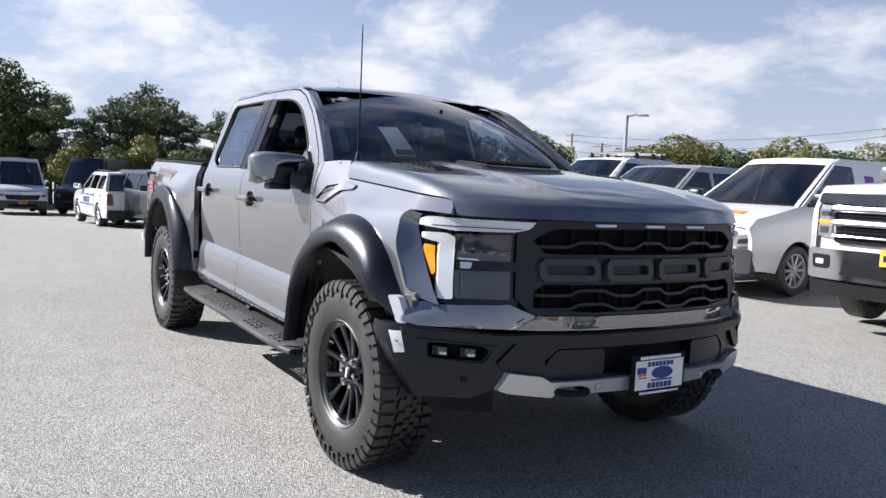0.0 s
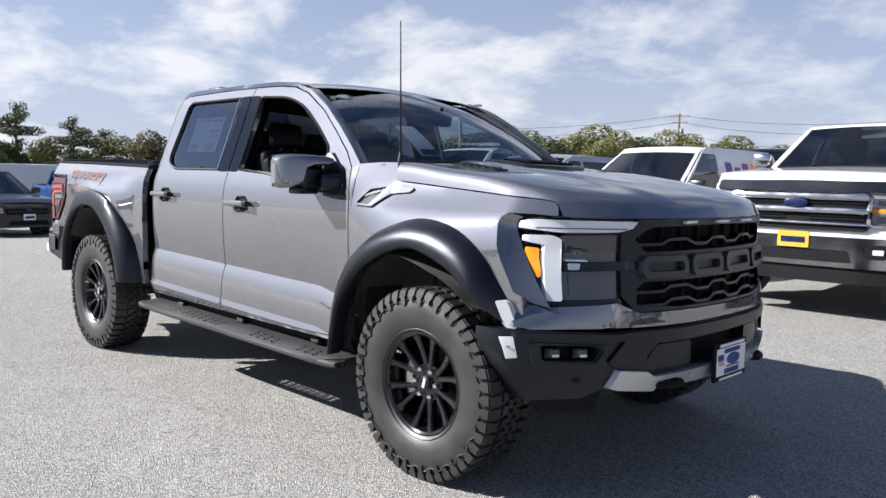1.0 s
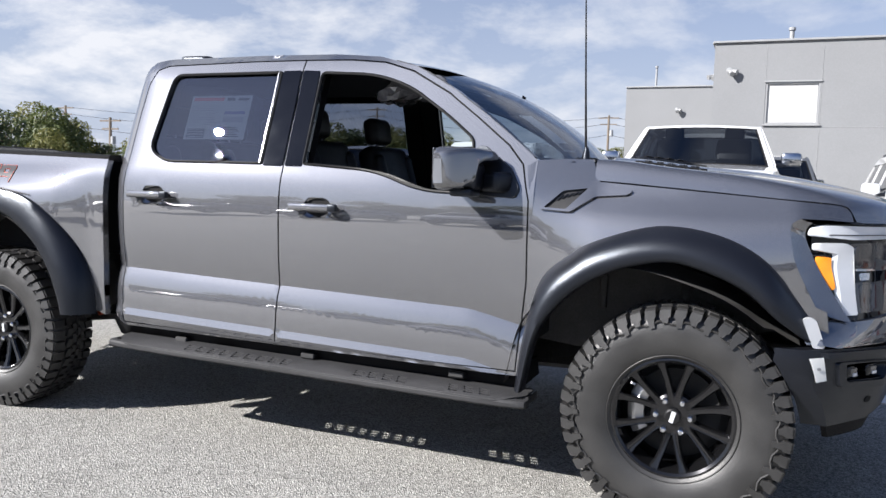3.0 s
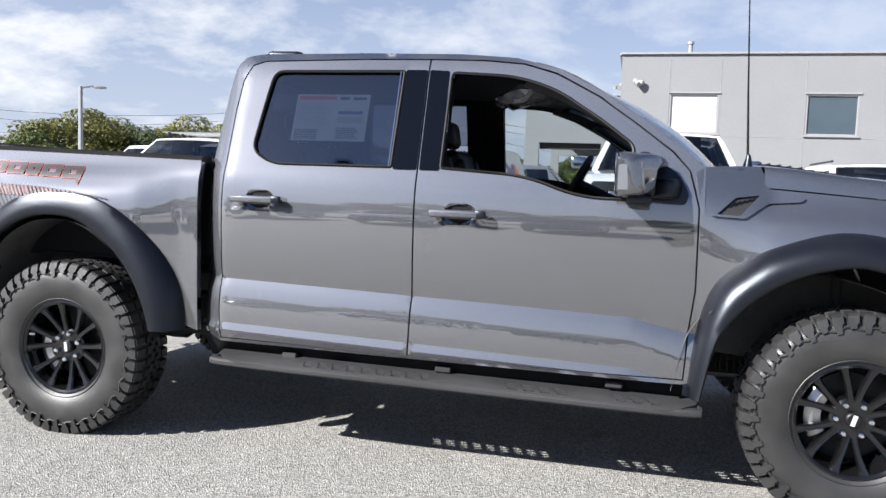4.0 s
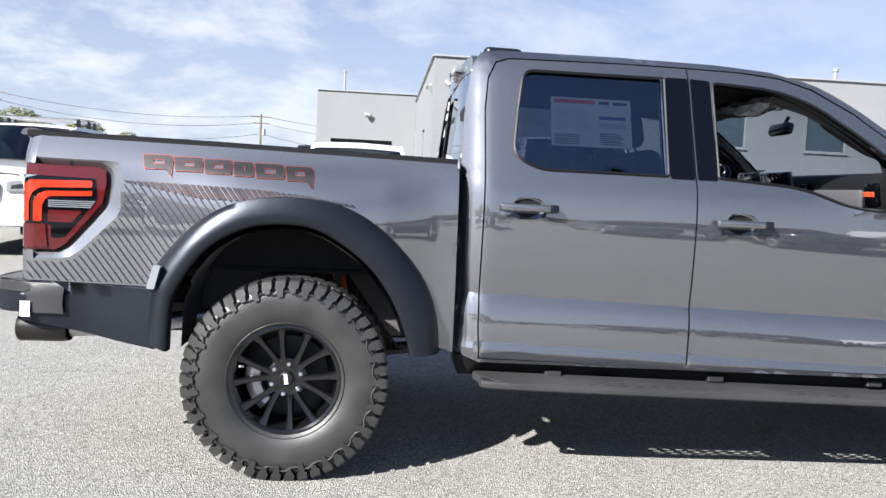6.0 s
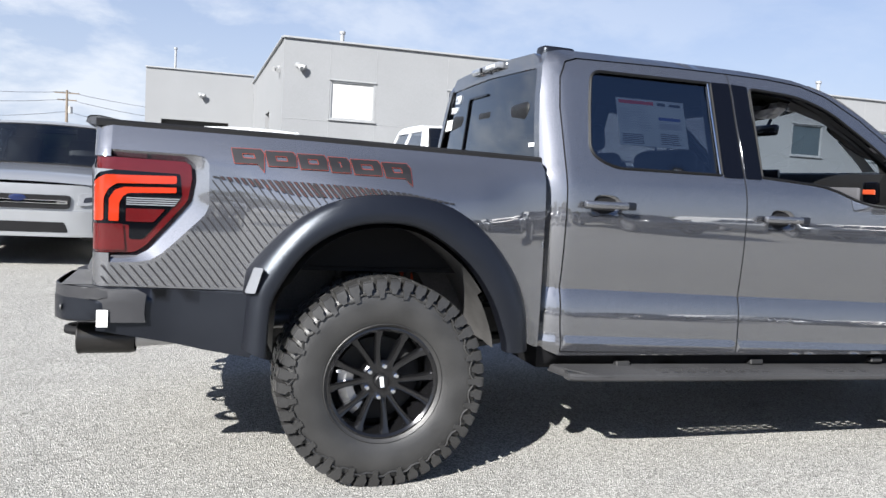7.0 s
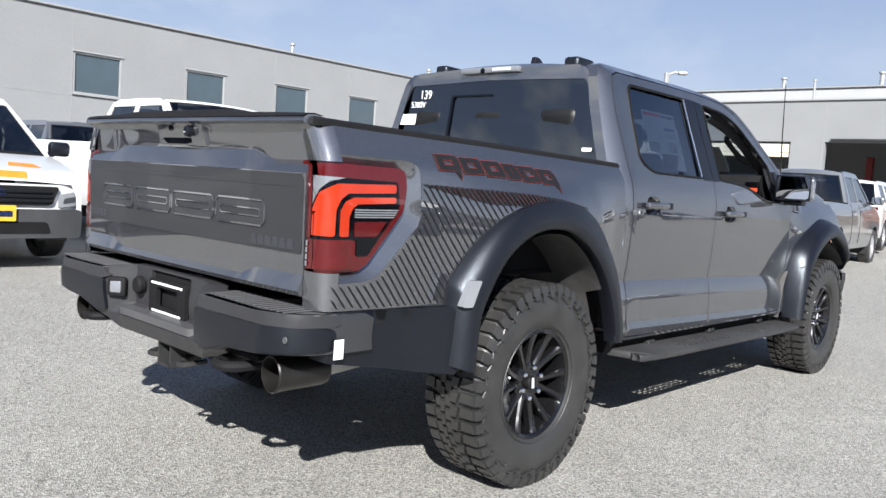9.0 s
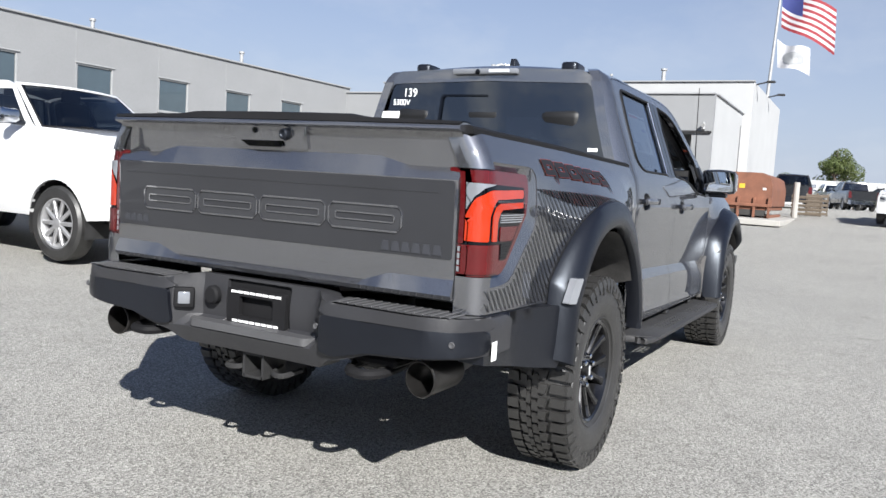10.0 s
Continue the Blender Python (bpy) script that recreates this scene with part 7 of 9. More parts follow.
# return wall and the lower wing behind it, with an open bay
west = wall_x("wall_west", YB + 0.304, 40.0, -0.6, TOP, XC, 0.3, WALL, [(30.0, 31.8, 2.1, 4.0)])
part("coping", block((0.42, 15.2, 0.07), Matrix.Translation((XC + 0.12, 32.4, TOP + 0.03)), 0.01, 1), TRIM, west)
low = wall_y("wall_back", -5.2, XC - 0.004, -0.6, 6.58, 40.0, 0.3, WALL, [(-4.42, -1.0, 0.0, 3.98)])
part("coping", block((5.5, 0.42, 0.07), Matrix.Translation((-2.47, 40.12, 6.61)), 0.01, 1), TRIM, low)
part("bay_soffit", block((3.4, 0.5, 0.35), Matrix.Translation((-2.7, 40.55, 3.82))), DARK, low)
tagged(wall_y("wall_far", -5.2, 27.0, -0.6, 5.9, 54.0, 0.3, WALL, [(-4.6, -1.0, 0.0, 3.9)]))
tagged(slab("ceiling", (32.0, 13.4, 0.2), (10.9, 47.1, 5.7), DARK), "flat roof over the rear wing", "roof", kind="structure")
tagged(slab("roof_main", (31.6, 15.0, 0.2), (XC + 16.1, 32.6, TOP - 0.25), DARK), "flat roof behind the parapet", "roof", kind="structure")
# the wing that runs forward, with service doors
wing = wall_x("wall_wing", 4.42, YB - 0.004, -0.3, 5.95, 32.0, 0.3, WALL, [(5.32, 8.6, 0.3, 4.15), (10.05, 13.9, 0.3, 4.15), (15.4, 19.2, 0.3, 4.15)])
part("coping", block((0.42, 20.4, 0.07), Matrix.Translation((32.12, 14.6, 5.98)), 0.01, 1), TRIM, wing)
part("door_rail", block((0.10, 3.9, 0.10), Matrix.Translation((31.93, 6.4, 4.24)), 0.01, 1), DARKMETAL, wing, "dark door rail")
for y in (5.26, 8.68, 14.0):
    part("panel_joint", block((0.012, 0.02, 5.9), Matrix.Translation((31.998, y, 2.9))), JOINT, wing)
DOORW = mat("cream_roller_door", (0.62, 0.58, 0.48), 0.6, var=0.05)
for k, z in enumerate((3.95, 3.75, 3.55)):
    part("door_slat", block((0.05, 3.82, 0.19), Matrix.Translation((32.12, 11.97, z)), 0.02, 1), DOORW, wing)
    part("door_slat", block((0.05, 3.78, 0.19), Matrix.Translation((32.12, 17.3, z)), 0.02, 1), DOORW, wing)
REDP = mat("red_post_paint", (0.22, 0.02, 0.02), 0.4, var=0.1)
lift = thing("vehicle_lift", "red two-post vehicle lift inside the service bay", "vehicle lift")
for y in (6.0, 7.9):
    part("post", block((0.3, 0.3, 3.4), Matrix.Translation((36.5, y, 2.1)), 0.02, 1), REDP, lift)
endw = tagged(panel("wall_end", [(32.304, -0.3), (41.0, -0.3), (41.0, 5.95), (32.304, 5.95)], lambda x, z: (x, 4.42, z), WALL_W, None, inward=(0, 1, 0), step=4, thick=0.3), "white rendered end wall", "wall", kind="structure")
part("downpipe", tube([(40.3, 4.35, 5.3), (40.3, 4.35, 0.3)], 0.06, 8), TRIM, endw, "pale downpipe")
part("coping", block((8.6, 0.42, 0.07), Matrix.Translation((36.6, 4.54, 5.98)), 0.01, 1), TRIM, endw)
tall = wall_x("wall_tall", 4.0, 28.0, -0.3, 7.75, 41.0, 0.3, WALL_W)
part("coping", block((0.42, 24.1, 0.08), Matrix.Translation((41.1, 16.0, 7.79)), 0.01, 1), TRIM, tall)
tagged(panel("wall_tall_end", [(41.304, -0.3), (55.0, -0.3), (55.0, 7.75), (41.304, 7.75)], lambda x, z: (x, 4.0, z), WALL_W, None, inward=(0, 1, 0), step=5, thick=0.3), "white rendered end wall", "wall", kind="structure")
for x in (41.8, 47.5):
    fl = thing("wall_floodlight", "small dark floodlight on the parapet", "floodlight")
    part("arm", tube([(x, 4.0, 7.7), (x, 3.4, 7.85)], 0.04, 6), DARKMETAL, fl)
    part("head", block((0.25, 0.45, 0.12), Matrix.Translation((x, 3.25, 7.85)), 0.03, 1), DARKMETAL, fl)
tagged(slab("roof_wing", (8.6, 20.0, 0.15), (36.6, 14.6, 5.7), DARK), "flat roof of the service wing", "roof", kind="structure")
# wall lamps and roof pipes
for p, q in (((XC + 0.5, YB - 0.02, 5.3), (0.25, -0.2, -0.14)), ((XC - 0.03, YB + 1.3, 5.3), (-0.2, -0.25, -0.12)), ((31.95, 4.8, 4.6), (-0.2, 0, -0.1)), ((-2.5, 39.95, 5.4), (0.2, -0.2, -0.12))):
    lp = thing("wall_lamp", "twin-headed pale wall spotlight", "wall lamp")
    P, Q = Vector(p), Vector(q)
    part("bracket", lathe([(0.0, -0.06), (0.09, -0.05), (0.10, 0.02)], 14, Matrix.Translation(P)), TRIM, lp)
    for sg in (-1, 1):
        d = (Q + Vector((0.15 * sg, 0, 0))).normalized()
        part("head", tube([P, P + d * 0.12, P + d * 0.3], [0.03, 0.07, 0.09], 10), TRIM, lp)
for x, y, z, h, r in ((2.7, YB + 2.2, TOP, 0.85, 0.08), (16.6, YB + 1.8, TOP, 0.8, 0.08), (25.0, YB + 1.5, TOP, 0.9, 0.09), (-3.8, 41.2, 6.0, 1.9, 0.06), (41.15, 9, 7.85, 0.7, 0.12), (41.15, 14, 7.85, 0.6, 0.12), (33.0, 9.6, 5.85, 1.2, 0.05)):
    pp = thing("roof_pipe", "short pale vent pipe on the flat roof", "vent pipe", Matrix.Translation((x, y, z - 0.4)))
    part("pipe", tube([(0, 0, 0), (0, 0, h + 0.3)], r, 10), TRIM, pp)
    part("cap", lathe([(0, 0.07), (r * 1.5, 0.05), (r * 1.5, -0.05), (0, -0.05)], 10, Matrix.Translation((0, 0, h + 0.33)) @ Matrix.Rotation(radians(90), 4, "X")), TRIM, pp)


# ---- parked vehicles ----
CAR_WHITE = mat("white_car_paint", (0.58, 0.585, 0.59), 0.3, var=0.02, coat=1.0, rvar=0.02)
CAR_SILVER = mat("silver_car_paint", (0.34, 0.35, 0.365), 0.32, 0.55, var=0.02, coat=1.0, rvar=0.02)
CAR_GREY = mat("grey_car_paint", (0.16, 0.17, 0.185), 0.32, 0.6, var=0.02, coat=1.0, rvar=0.02)
CAR_BLACK = mat("black_car_paint", (0.014, 0.015, 0.018), 0.25, 0.2, var=0.02, coat=1.0, rvar=0.02)
CAR_SLATE = mat("slate_grey_car_paint", (0.022, 0.026, 0.034), 0.3, 0.3, var=0.02, spec=0.2, coat=0.5, rvar=0.02)
CAR_ROYAL = mat("bright_blue_car_paint", (0.03, 0.10, 0.34), 0.3, 0.4, var=0.02, coat=1.0, rvar=0.02)
HEADLAMP = mat("clear_headlamp_cover", (0.27, 0.28, 0.30), 0.1, 0.2, var=0.12, scale=20, coat=0.8)
CARGLASS = glass("car_window_glass", (0.16, 0.18, 0.20))
YELLOW = mat("yellow_plate", (0.52, 0.35, 0.03), 0.5, var=0.05)
GREYBUMP = mat("grey_grained_bumper", (0.045, 0.046, 0.049), 0.55, var=0.1, bump=0.2, bscale=300, spec=0.3)
NAVY = mat("dark_navy_enamel", (0.010, 0.017, 0.060), 0.25, var=0.05)
PURPLE = mat("purple_vinyl", (0.10, 0.03, 0.22), 0.4)
ORANGE = mat("orange_vinyl", (0.85, 0.20, 0.02), 0.4)
STEELRIM = mat("silver_wheel", (0.45, 0.45, 0.46), 0.38, 0.7, var=0.1)


def car_wheel(r, width, rim_mat, parent, spokes=10):
    """A wheel about its centre, outer face to -y."""
    w = new("wheel")
    w.parent = parent
    h, rr = width / 2, r * 0.66
    part("tyre", lathe([(rr, -h * 0.8), (rr * 1.1, -h), (r * 0.93, -h), (r, -h * 0.75), (r, h * 0.75), (r * 0.93, h), (rr, h * 0.8)], 40), RUBBER, w)
    rim = part("rim", lathe([(rr * 0.86, h * 0.5), (rr * 0.88, -h * 0.6), (rr * 0.96, -h * 0.85), (rr * 1.03, -h * 0.85), (rr * 1.03, h * 0.5)], 36), rim_mat, w)
    part("disc", lathe([(0, -h * 0.1), (rr * 0.9, -h * 0.1)], 28), DARKMETAL, w)
    for k in range(spokes):
        a = 2 * math.pi * k / spokes
        m = Matrix.Rotation(-a, 4, "Y") @ Matrix.Translation((rr * 0.52, -h * 0.62, 0))
        part("spoke", block((rr * 0.86, h * 0.3, rr * 0.17), m, rr * 0.03, 1), rim_mat, rim)
    part("hub", lathe([(0, -h * 0.85), (rr * 0.2, -h * 0.8), (rr * 0.26, -h * 0.5)], 20), rim_mat, rim)
    return w


def vehicle(name, label, category, m, paint, L, W, base, fo, r, top, cab, roof, wins, zb=0.32, taper=0.08, group="", grille="suv", rim_mat=STEELRIM, bumper_mat=None, plate=None, bed=None, tail=0.12, rack=False, lamps=HEADLAMP, arch_mat=None, clad=0.0):
    """A parked vehicle, x ahead, midway between its axles at ground height.
    top: the lower body's upper outline (x, z) from nose to tail; cab: x of the windscreen's foot and head, of the roof's end and of the rear glass's foot;
    roof: its height; wins: side windows as (x0, x1)."""
    root = thing(name, label, category, m, group)
    xf, xr = base / 2 + fo, base / 2 + fo - L
    hw = W / 2
    belt = lambda x: lin(x, [p[0] for p in reversed(top)], [p[1] for p in reversed(top)])
    ztop = max(p[1] for p in top)

    def plan(x):
        return 1 - taper * max(0, (x - (xf - 0.55)) / 0.55) ** 2.2 - 0.06 * max(0, ((xr + 0.4) - x) / 0.4) ** 2.2

    def wl(x, z):
        t = (z - zb) / (belt(x) - zb)
        return hw * plan(x) * herm(min(max(t, 0), 1), (0, 0.12, 0.35, 0.72, 0.9, 1.0), (0.955, 0.985, 1.0, 0.995, 0.975, 0.93))

    def whead(x, z):
        b = belt(min(max(x, cab[3]), cab[0]))
        return hw * (0.93 - 0.21 * min(max((z - b) / (roof - b), 0), 1) ** 1.15)

    ra = r * 1.16
    out = [(xr + 0.02, zb + 0.05)] + list(reversed([(min(max(x, xr + 0.01), xf - 0.01), z) for x, z in top])) + [(xf - 0.02, zb + 0.05)]
    for cx in (base / 2, -base / 2):
        out += [(cx + ra * math.cos(a), r + ra * math.sin(a)) for a in np.linspace(-math.asin((r - zb) / ra), math.pi + math.asin((r - zb) / ra), 15)]
    for s in (-1, 1):
        sd = panel("body_side", out, lambda x, z: (x, s * wl(x, z), z), paint, root, inward=(0, -s, 0), step=0.14, thick=0.05)
        for cx in (base / 2, -base / 2):
            rings = [[(cx + ra * math.cos(a), s * y, r + ra * math.sin(a)) for y in (hw * 0.97, hw * 0.62)] for a in np.linspace(-0.3, math.pi + 0.3, 15)]
            v, f = loft(rings, closed=False, caps=False)
            mesh("wheel_well", v, f, DARKMETAL, root)
            if arch_mat:
                pts = [(cx + (ra + 0.02) * math.cos(a), s * (wl(cx, r + ra * 0.8) + 0.004), r + (ra + 0.02) * math.sin(a)) for a in np.linspace(-0.25, math.pi + 0.25, 17)]
                part("arch_trim", tube(pts, 0.035, 6), arch_mat, sd)
        if clad:
            panel("lower_cladding", [(base / 2 - ra, zb), (-base / 2 + ra, zb), (-base / 2 + ra, zb + clad), (base / 2 - ra, zb + clad)], lambda x, z: (x, s * (wl(x, z) + 0.008), z), PLASTIC, sd, inward=(0, -s, 0), step=0.3, thick=0.02)
        # door lines, handles
        for x0, x1 in wins:
            part("door_line", tube([(x0 - 0.03, s * (wl(x0, z) + 0.0005), z) for z in np.linspace(zb + 0.1, belt(x0) - 0.01, 7)], 0.005, 4), PLASTIC_D, sd)
            zh = belt(x0) - 0.14
            part("door_handle", block((0.2, 0.03, 0.03), Matrix.Translation((x0 + 0.16, s * (wl(x0, zh) + 0.02), zh)), 0.008, 1), paint, sd)
        # greenhouse side with windows
        b0, b1, b2, b3 = cab
        gh = [(b3, belt(b3) - 0.03), (b2, roof - 0.05), (b2 + 0.18, roof - 0.005), ((b1 + b2) / 2, roof), (b1 - 0.12, roof - 0.01), (b1 + 0.02, roof - 0.06), (b0, belt(b0) - 0.03)]
        hs = []
        for x0, x1 in wins:
            zt = roof - 0.11
            def edge(x, z):
                f0 = b3 + (b2 - b3) * (z - belt(b3)) / (roof - belt(b3)) + 0.10
                f1 = b0 + (b1 - b0) * (z - belt(b0)) / (roof - belt(b0)) - 0.10
                return min(max(x, f0), f1)
            lo = belt((x0 + x1) / 2) + 0.035
            hs.append(fillet([(edge(x0, lo), lo), (edge(x0, zt), zt), (edge(x1, zt), zt), (edge(x1, lo), lo)], 0.03, 3))
        g = panel("cab_side", gh, lambda x, z: (x, s * whead(x, z), z), paint, root, inward=(0, -s, 0), holes=hs, step=0.14, thick=0.03)
        for h in hs:
            panel("side_window", h, lambda x, z: (x, s * (whead(x, z) - 0.014), z), CARGLASS, root, inward=(0, -s, 0), step=0.2, thick=0)
        # mirror
        mm = part("side_mirror", block((0.12, 0.24, 0.17), Matrix.Translation((b0 - 0.22, s * (hw + 0.10), belt(b0) + 0.10)), 0.045, 2), (CHROME_S if grille == "hd" else paint) if category != "van" else PLASTIC, root, "door mirror")
        part("mirror_glass", block((0.006, 0.19, 0.12), Matrix.Translation((b0 - 0.283, s * (hw + 0.10), belt(b0) + 0.10))), MIRROR, mm)
        part("mirror_arm", block((0.06, 0.14, 0.05), Matrix.Translation((b0 - 0.2, s * (hw - 0.03), belt(b0) + 0.03)), 0.01, 1), PLASTIC, mm)
    # roof
    b0, b1, b2, b3 = cab
    rings = []
    for x in np.linspace(b2, b1, 11):
        t = (x - b2) / (b1 - b2)
        z0 = roof - 0.05 * (2 * t - 1) ** 4
        rings.append([(x, y, z0 + 0.035 - 0.075 * (y / (hw * 0.72)) ** 2 * (0.6 + 0.4 * abs(y) / (hw * .72))) for y in np.linspace(-hw * 0.725, hw * 0.725, 13)])
    v, f = loft(rings, closed=False, caps=False)
    mesh("roof", v, f, paint, root)

    def pane(nm, xa, za, xb, zb_, bulge, mt=CARGLASS, t0=0.0, t1=1.0, u0=-1.0, u1=1.0, lift=0.0):
        """A stretch of the slanting plane from (xb, zb_) up to (xa, za): t upward, u across."""
        rows = []
        for k in range(7):
            t = t0 + (t1 - t0) * k / 6
            wdt = whead(xb, zb_) + (whead(xa, za) - whead(xb, zb_)) * t
            row = []
            for i in range(13):
                u = u0 + (u1 - u0) * i / 12
                row.append((xb + (xa - xb) * t + bulge * (1 - u * u) + (lift if bulge > 0 else -lift), wdt * u * 0.975, zb_ + (za - zb_) * t + 0.02 * (1 - u * u) + lift * 0.5))
            rows.append(row)
        v_, f_ = loft(rows, closed=False, caps=False)
        return mesh(nm, v_, f_, mt, root)
    for nm, xa, za, xb, zb_, bulge, head in (("windscreen", b1, roof - 0.03, b0, belt(b0) - 0.01, 0.10, 0.86 if category == "van" else 0.93), ("rear_window", b2, roof - 0.04, b3, belt(b3) + 0.02, -0.05, 0.88)):
        gl = pane(nm, xa, za, xb, zb_, bulge, CARGLASS, 0.03, head, -0.91, 0.91)
        pane("pillar", xa, za, xb, zb_, bulge, paint, 0.0, 1.0, -1.0, -0.935, 0.004)
        pane("pillar", xa, za, xb, zb_, bulge, paint, 0.0, 1.0, 0.935, 1.0, 0.004)
        pane("roof_header", xa, za, xb, zb_, bulge, paint, head + 0.015, 1.0, -0.94, 0.94, 0.004)
        for u0_, u1_, t0_, t1_ in ((-0.94, -0.905, 0.0, head + 0.02), (0.905, 0.94, 0.0, head + 0.02), (-0.94, 0.94, 0.0, 0.05), (-0.94, 0.94, head - 0.012, head + 0.02)):
            pane("glass_seal", xa, za, xb, zb_, bulge, PLASTIC_D, t0_, t1_, u0_, u1_, 0.001)
    part("dashboard", block((0.45, W * 0.8, 0.12), Matrix.Translation((b0 - 0.42, 0, belt(b0) - 0.03)), 0.04, 2), LEATHER, root)
    for y in (-0.4, 0.4):
        part("seat", join(block((0.16, 0.46, 0.6), Matrix.Translation((b1 - 0.42, y, belt(b0) + 0.10)) @ Matrix.Rotation(radians(-12), 4, "Y"), 0.06, 2), block((0.1, 0.26, 0.18), Matrix.Translation((b1 - 0.50, y, belt(b0) + 0.47)), 0.04, 2)), LEATHER, root)
    # upper surfaces of the lower body: hood and deck
    def deck(nm, xa, xb, mt, dz=0.0, dome=0.03, n=10):
        rows = []
        for x in np.linspace(xa, xb, n):
            x_ = min(max(x, xr + 0.011), xf - 0.011)
            z = belt(x_) + dz
            wd = wl(x_, belt(x_)) + 0.001
            rows.append([(x_, y, z + dome * (1 - (y / wd) ** 2)) for y in np.linspace(-wd, wd, 13)])
        v_, f_ = loft(rows, closed=False, caps=False)
        return mesh(nm, v_, f_, mt, root)
    hd = deck("hood", b0 - 0.06, xf, paint)
    if bed:
        deck("bed_cover", b3 + 0.02, xr, bed, dz=0.02, dome=0.01)
    elif b3 - xr > 0.05:
        deck("rear_deck", b3 + 0.05, xr, paint)

    # nose and tail
    def nose(y, z):
        t = abs(y) / hw
        return (xf - 0.02 - 0.34 * max(0, t - 0.45) ** 2 - 0.05 * max(0, (z - belt(xf) + 0.1) / 0.3) ** 2 + 0.02, y, z)

    zf = belt(xf)
    wn = wl(xf - 0.011, zb + 0.2)
    NF = lambda nm, o, mt, off, th=0.02, par=None, lb="": panel(nm, o, lambda y, z: (nose(y, z)[0] + off, y, z), mt, par or root, lb, inward=(-1, 0, 0), step=0.12, thick=th)
    NF("nose", fillet([(-wn, zb + 0.02), (wn, zb + 0.02), (wn * 0.99, zf), (-wn * 0.99, zf)], 0.04), paint, 0.0, 0.25)
    zl = zf - 0.10
    bm_ = bumper_mat or paint
    bump = NF("front_bumper", fillet([(-wn * 1.0, zb), (wn * 1.0, zb), (wn * 1.01, zb + 0.30), (-wn * 1.01, zb + 0.30)], 0.06), bm_, 0.07, 0.12)
    NF("lower_intake", fillet([(-wn * 0.6, zb + 0.05), (wn * 0.6, zb + 0.05), (wn * 0.55, zb + 0.17), (-wn * 0.55, zb + 0.17)], 0.03), PLASTIC_D, 0.075, 0.01, bump)
    if grille == "hd":
        g = NF("grille", fillet([(-wn * 0.72, zb + 0.36), (wn * 0.72, zb + 0.36), (wn * 0.78, zf - 0.12), (-wn * 0.78, zf - 0.12)], 0.06), PLASTIC_D, 0.03, 0.04, None, "large black grille with chrome bars")
        for zz, rr in ((zb + 0.56, 0.034), (zb + 0.70, 0.034), (zf - 0.145, 0.014), (zb + 0.43, 0.014)):
            ys = np.linspace(-wn * 0.72, wn * 0.72, 15)
            part("chrome_bar", tube([(nose(y, zz)[0] + 0.05, y, zz) for y in ys], rr, 8), CHROME_S, g, "chrome grille bar")
        for sg in (-1, 1):
            pts = [(nose(sg * wn * f_, zz)[0] + 0.05, sg * wn * f_, zz) for f_, zz in ((0.52, zb + 0.56), (0.68, zb + 0.55), (0.73, zb + 0.58), (0.745, zb + 0.68), (0.68, zb + 0.72), (0.52, zb + 0.70))]
            part("chrome_bracket", tube(pts, 0.03, 8), CHROME_S, g)
            for zz in np.linspace(zb + 0.47, zf - 0.19, 6):
                NF("grille_slat", [(sg * 0.12, zz), (sg * wn * 0.68, zz), (sg * wn * 0.68, zz + 0.012), (sg * 0.12, zz + 0.012)], PLASTIC, 0.045, 0.02, g)
        part("badge", prism([(0.12 * math.cos(a), 0.05 * math.sin(a)) for a in np.linspace(0, 2 * math.pi, 28, endpoint=False)], Matrix.Translation((nose(0, 1)[0] + 0.06, 0, zb + 0.63)) @ Matrix.Rotation(radians(90), 4, "Z") @ Matrix.Rotation(radians(90), 4, "X"), 0.03, 0.006), NAVY, g, "blue oval badge")
        NF("hood_guard", fillet([(-wn * 0.93, zf - 0.07), (wn * 0.93, zf - 0.07), (wn * 0.9, zf + 0.03), (-wn * 0.9, zf + 0.03)], 0.03), PLASTIC, 0.06, 0.05, None, "dark hood guard")
    elif grille == "van":
        g = NF("grille", fillet([(-wn * 0.62, zb + 0.34), (wn * 0.62, zb + 0.34), (wn * 0.72, zb + 0.54), (-wn * 0.72, zb + 0.54)], 0.05), PLASTIC_D, 0.03, 0.04, None, "black grille with slats")
        for k in range(3):
            NF("grille_slat", [(-wn * 0.6, zb + 0.37 + 0.05 * k), (wn * 0.6, zb + 0.37 + 0.05 * k), (wn * 0.62, zb + 0.39 + 0.05 * k), (-wn * 0.62, zb + 0.39 + 0.05 * k)], PLASTIC, 0.045, 0.02, g)
        part("badge", prism([(0.09 * math.cos(a), 0.04 * math.sin(a)) for a in np.linspace(0, 2 * math.pi, 24, endpoint=False)], Matrix.Translation((nose(0, 1)[0] + 0.045, 0, zb + 0.47)) @ Matrix.Rotation(radians(90), 4, "Z") @ Matrix.Rotation(radians(90), 4, "X"), 0.02, 0.004), NAVY, g, "blue oval badge")
    else:
        g = NF("grille", fillet([(-wn * 0.60, zb + 0.32), (wn * 0.60, zb + 0.32), (wn * 0.62, zf - 0.12), (-wn * 0.62, zf - 0.12)], 0.05), PLASTIC_D, 0.03, 0.04, None, "dark grille")
        for zz in np.linspace(zb + 0.38, zf - 0.2, 4):
            NF("grille_slat", [(-wn * 0.58, zz), (wn * 0.58, zz), (wn * 0.58, zz + 0.02), (-wn * 0.58, zz + 0.02)], CHROME if paint is CAR_SILVER else PLASTIC, 0.042, 0.02, g)
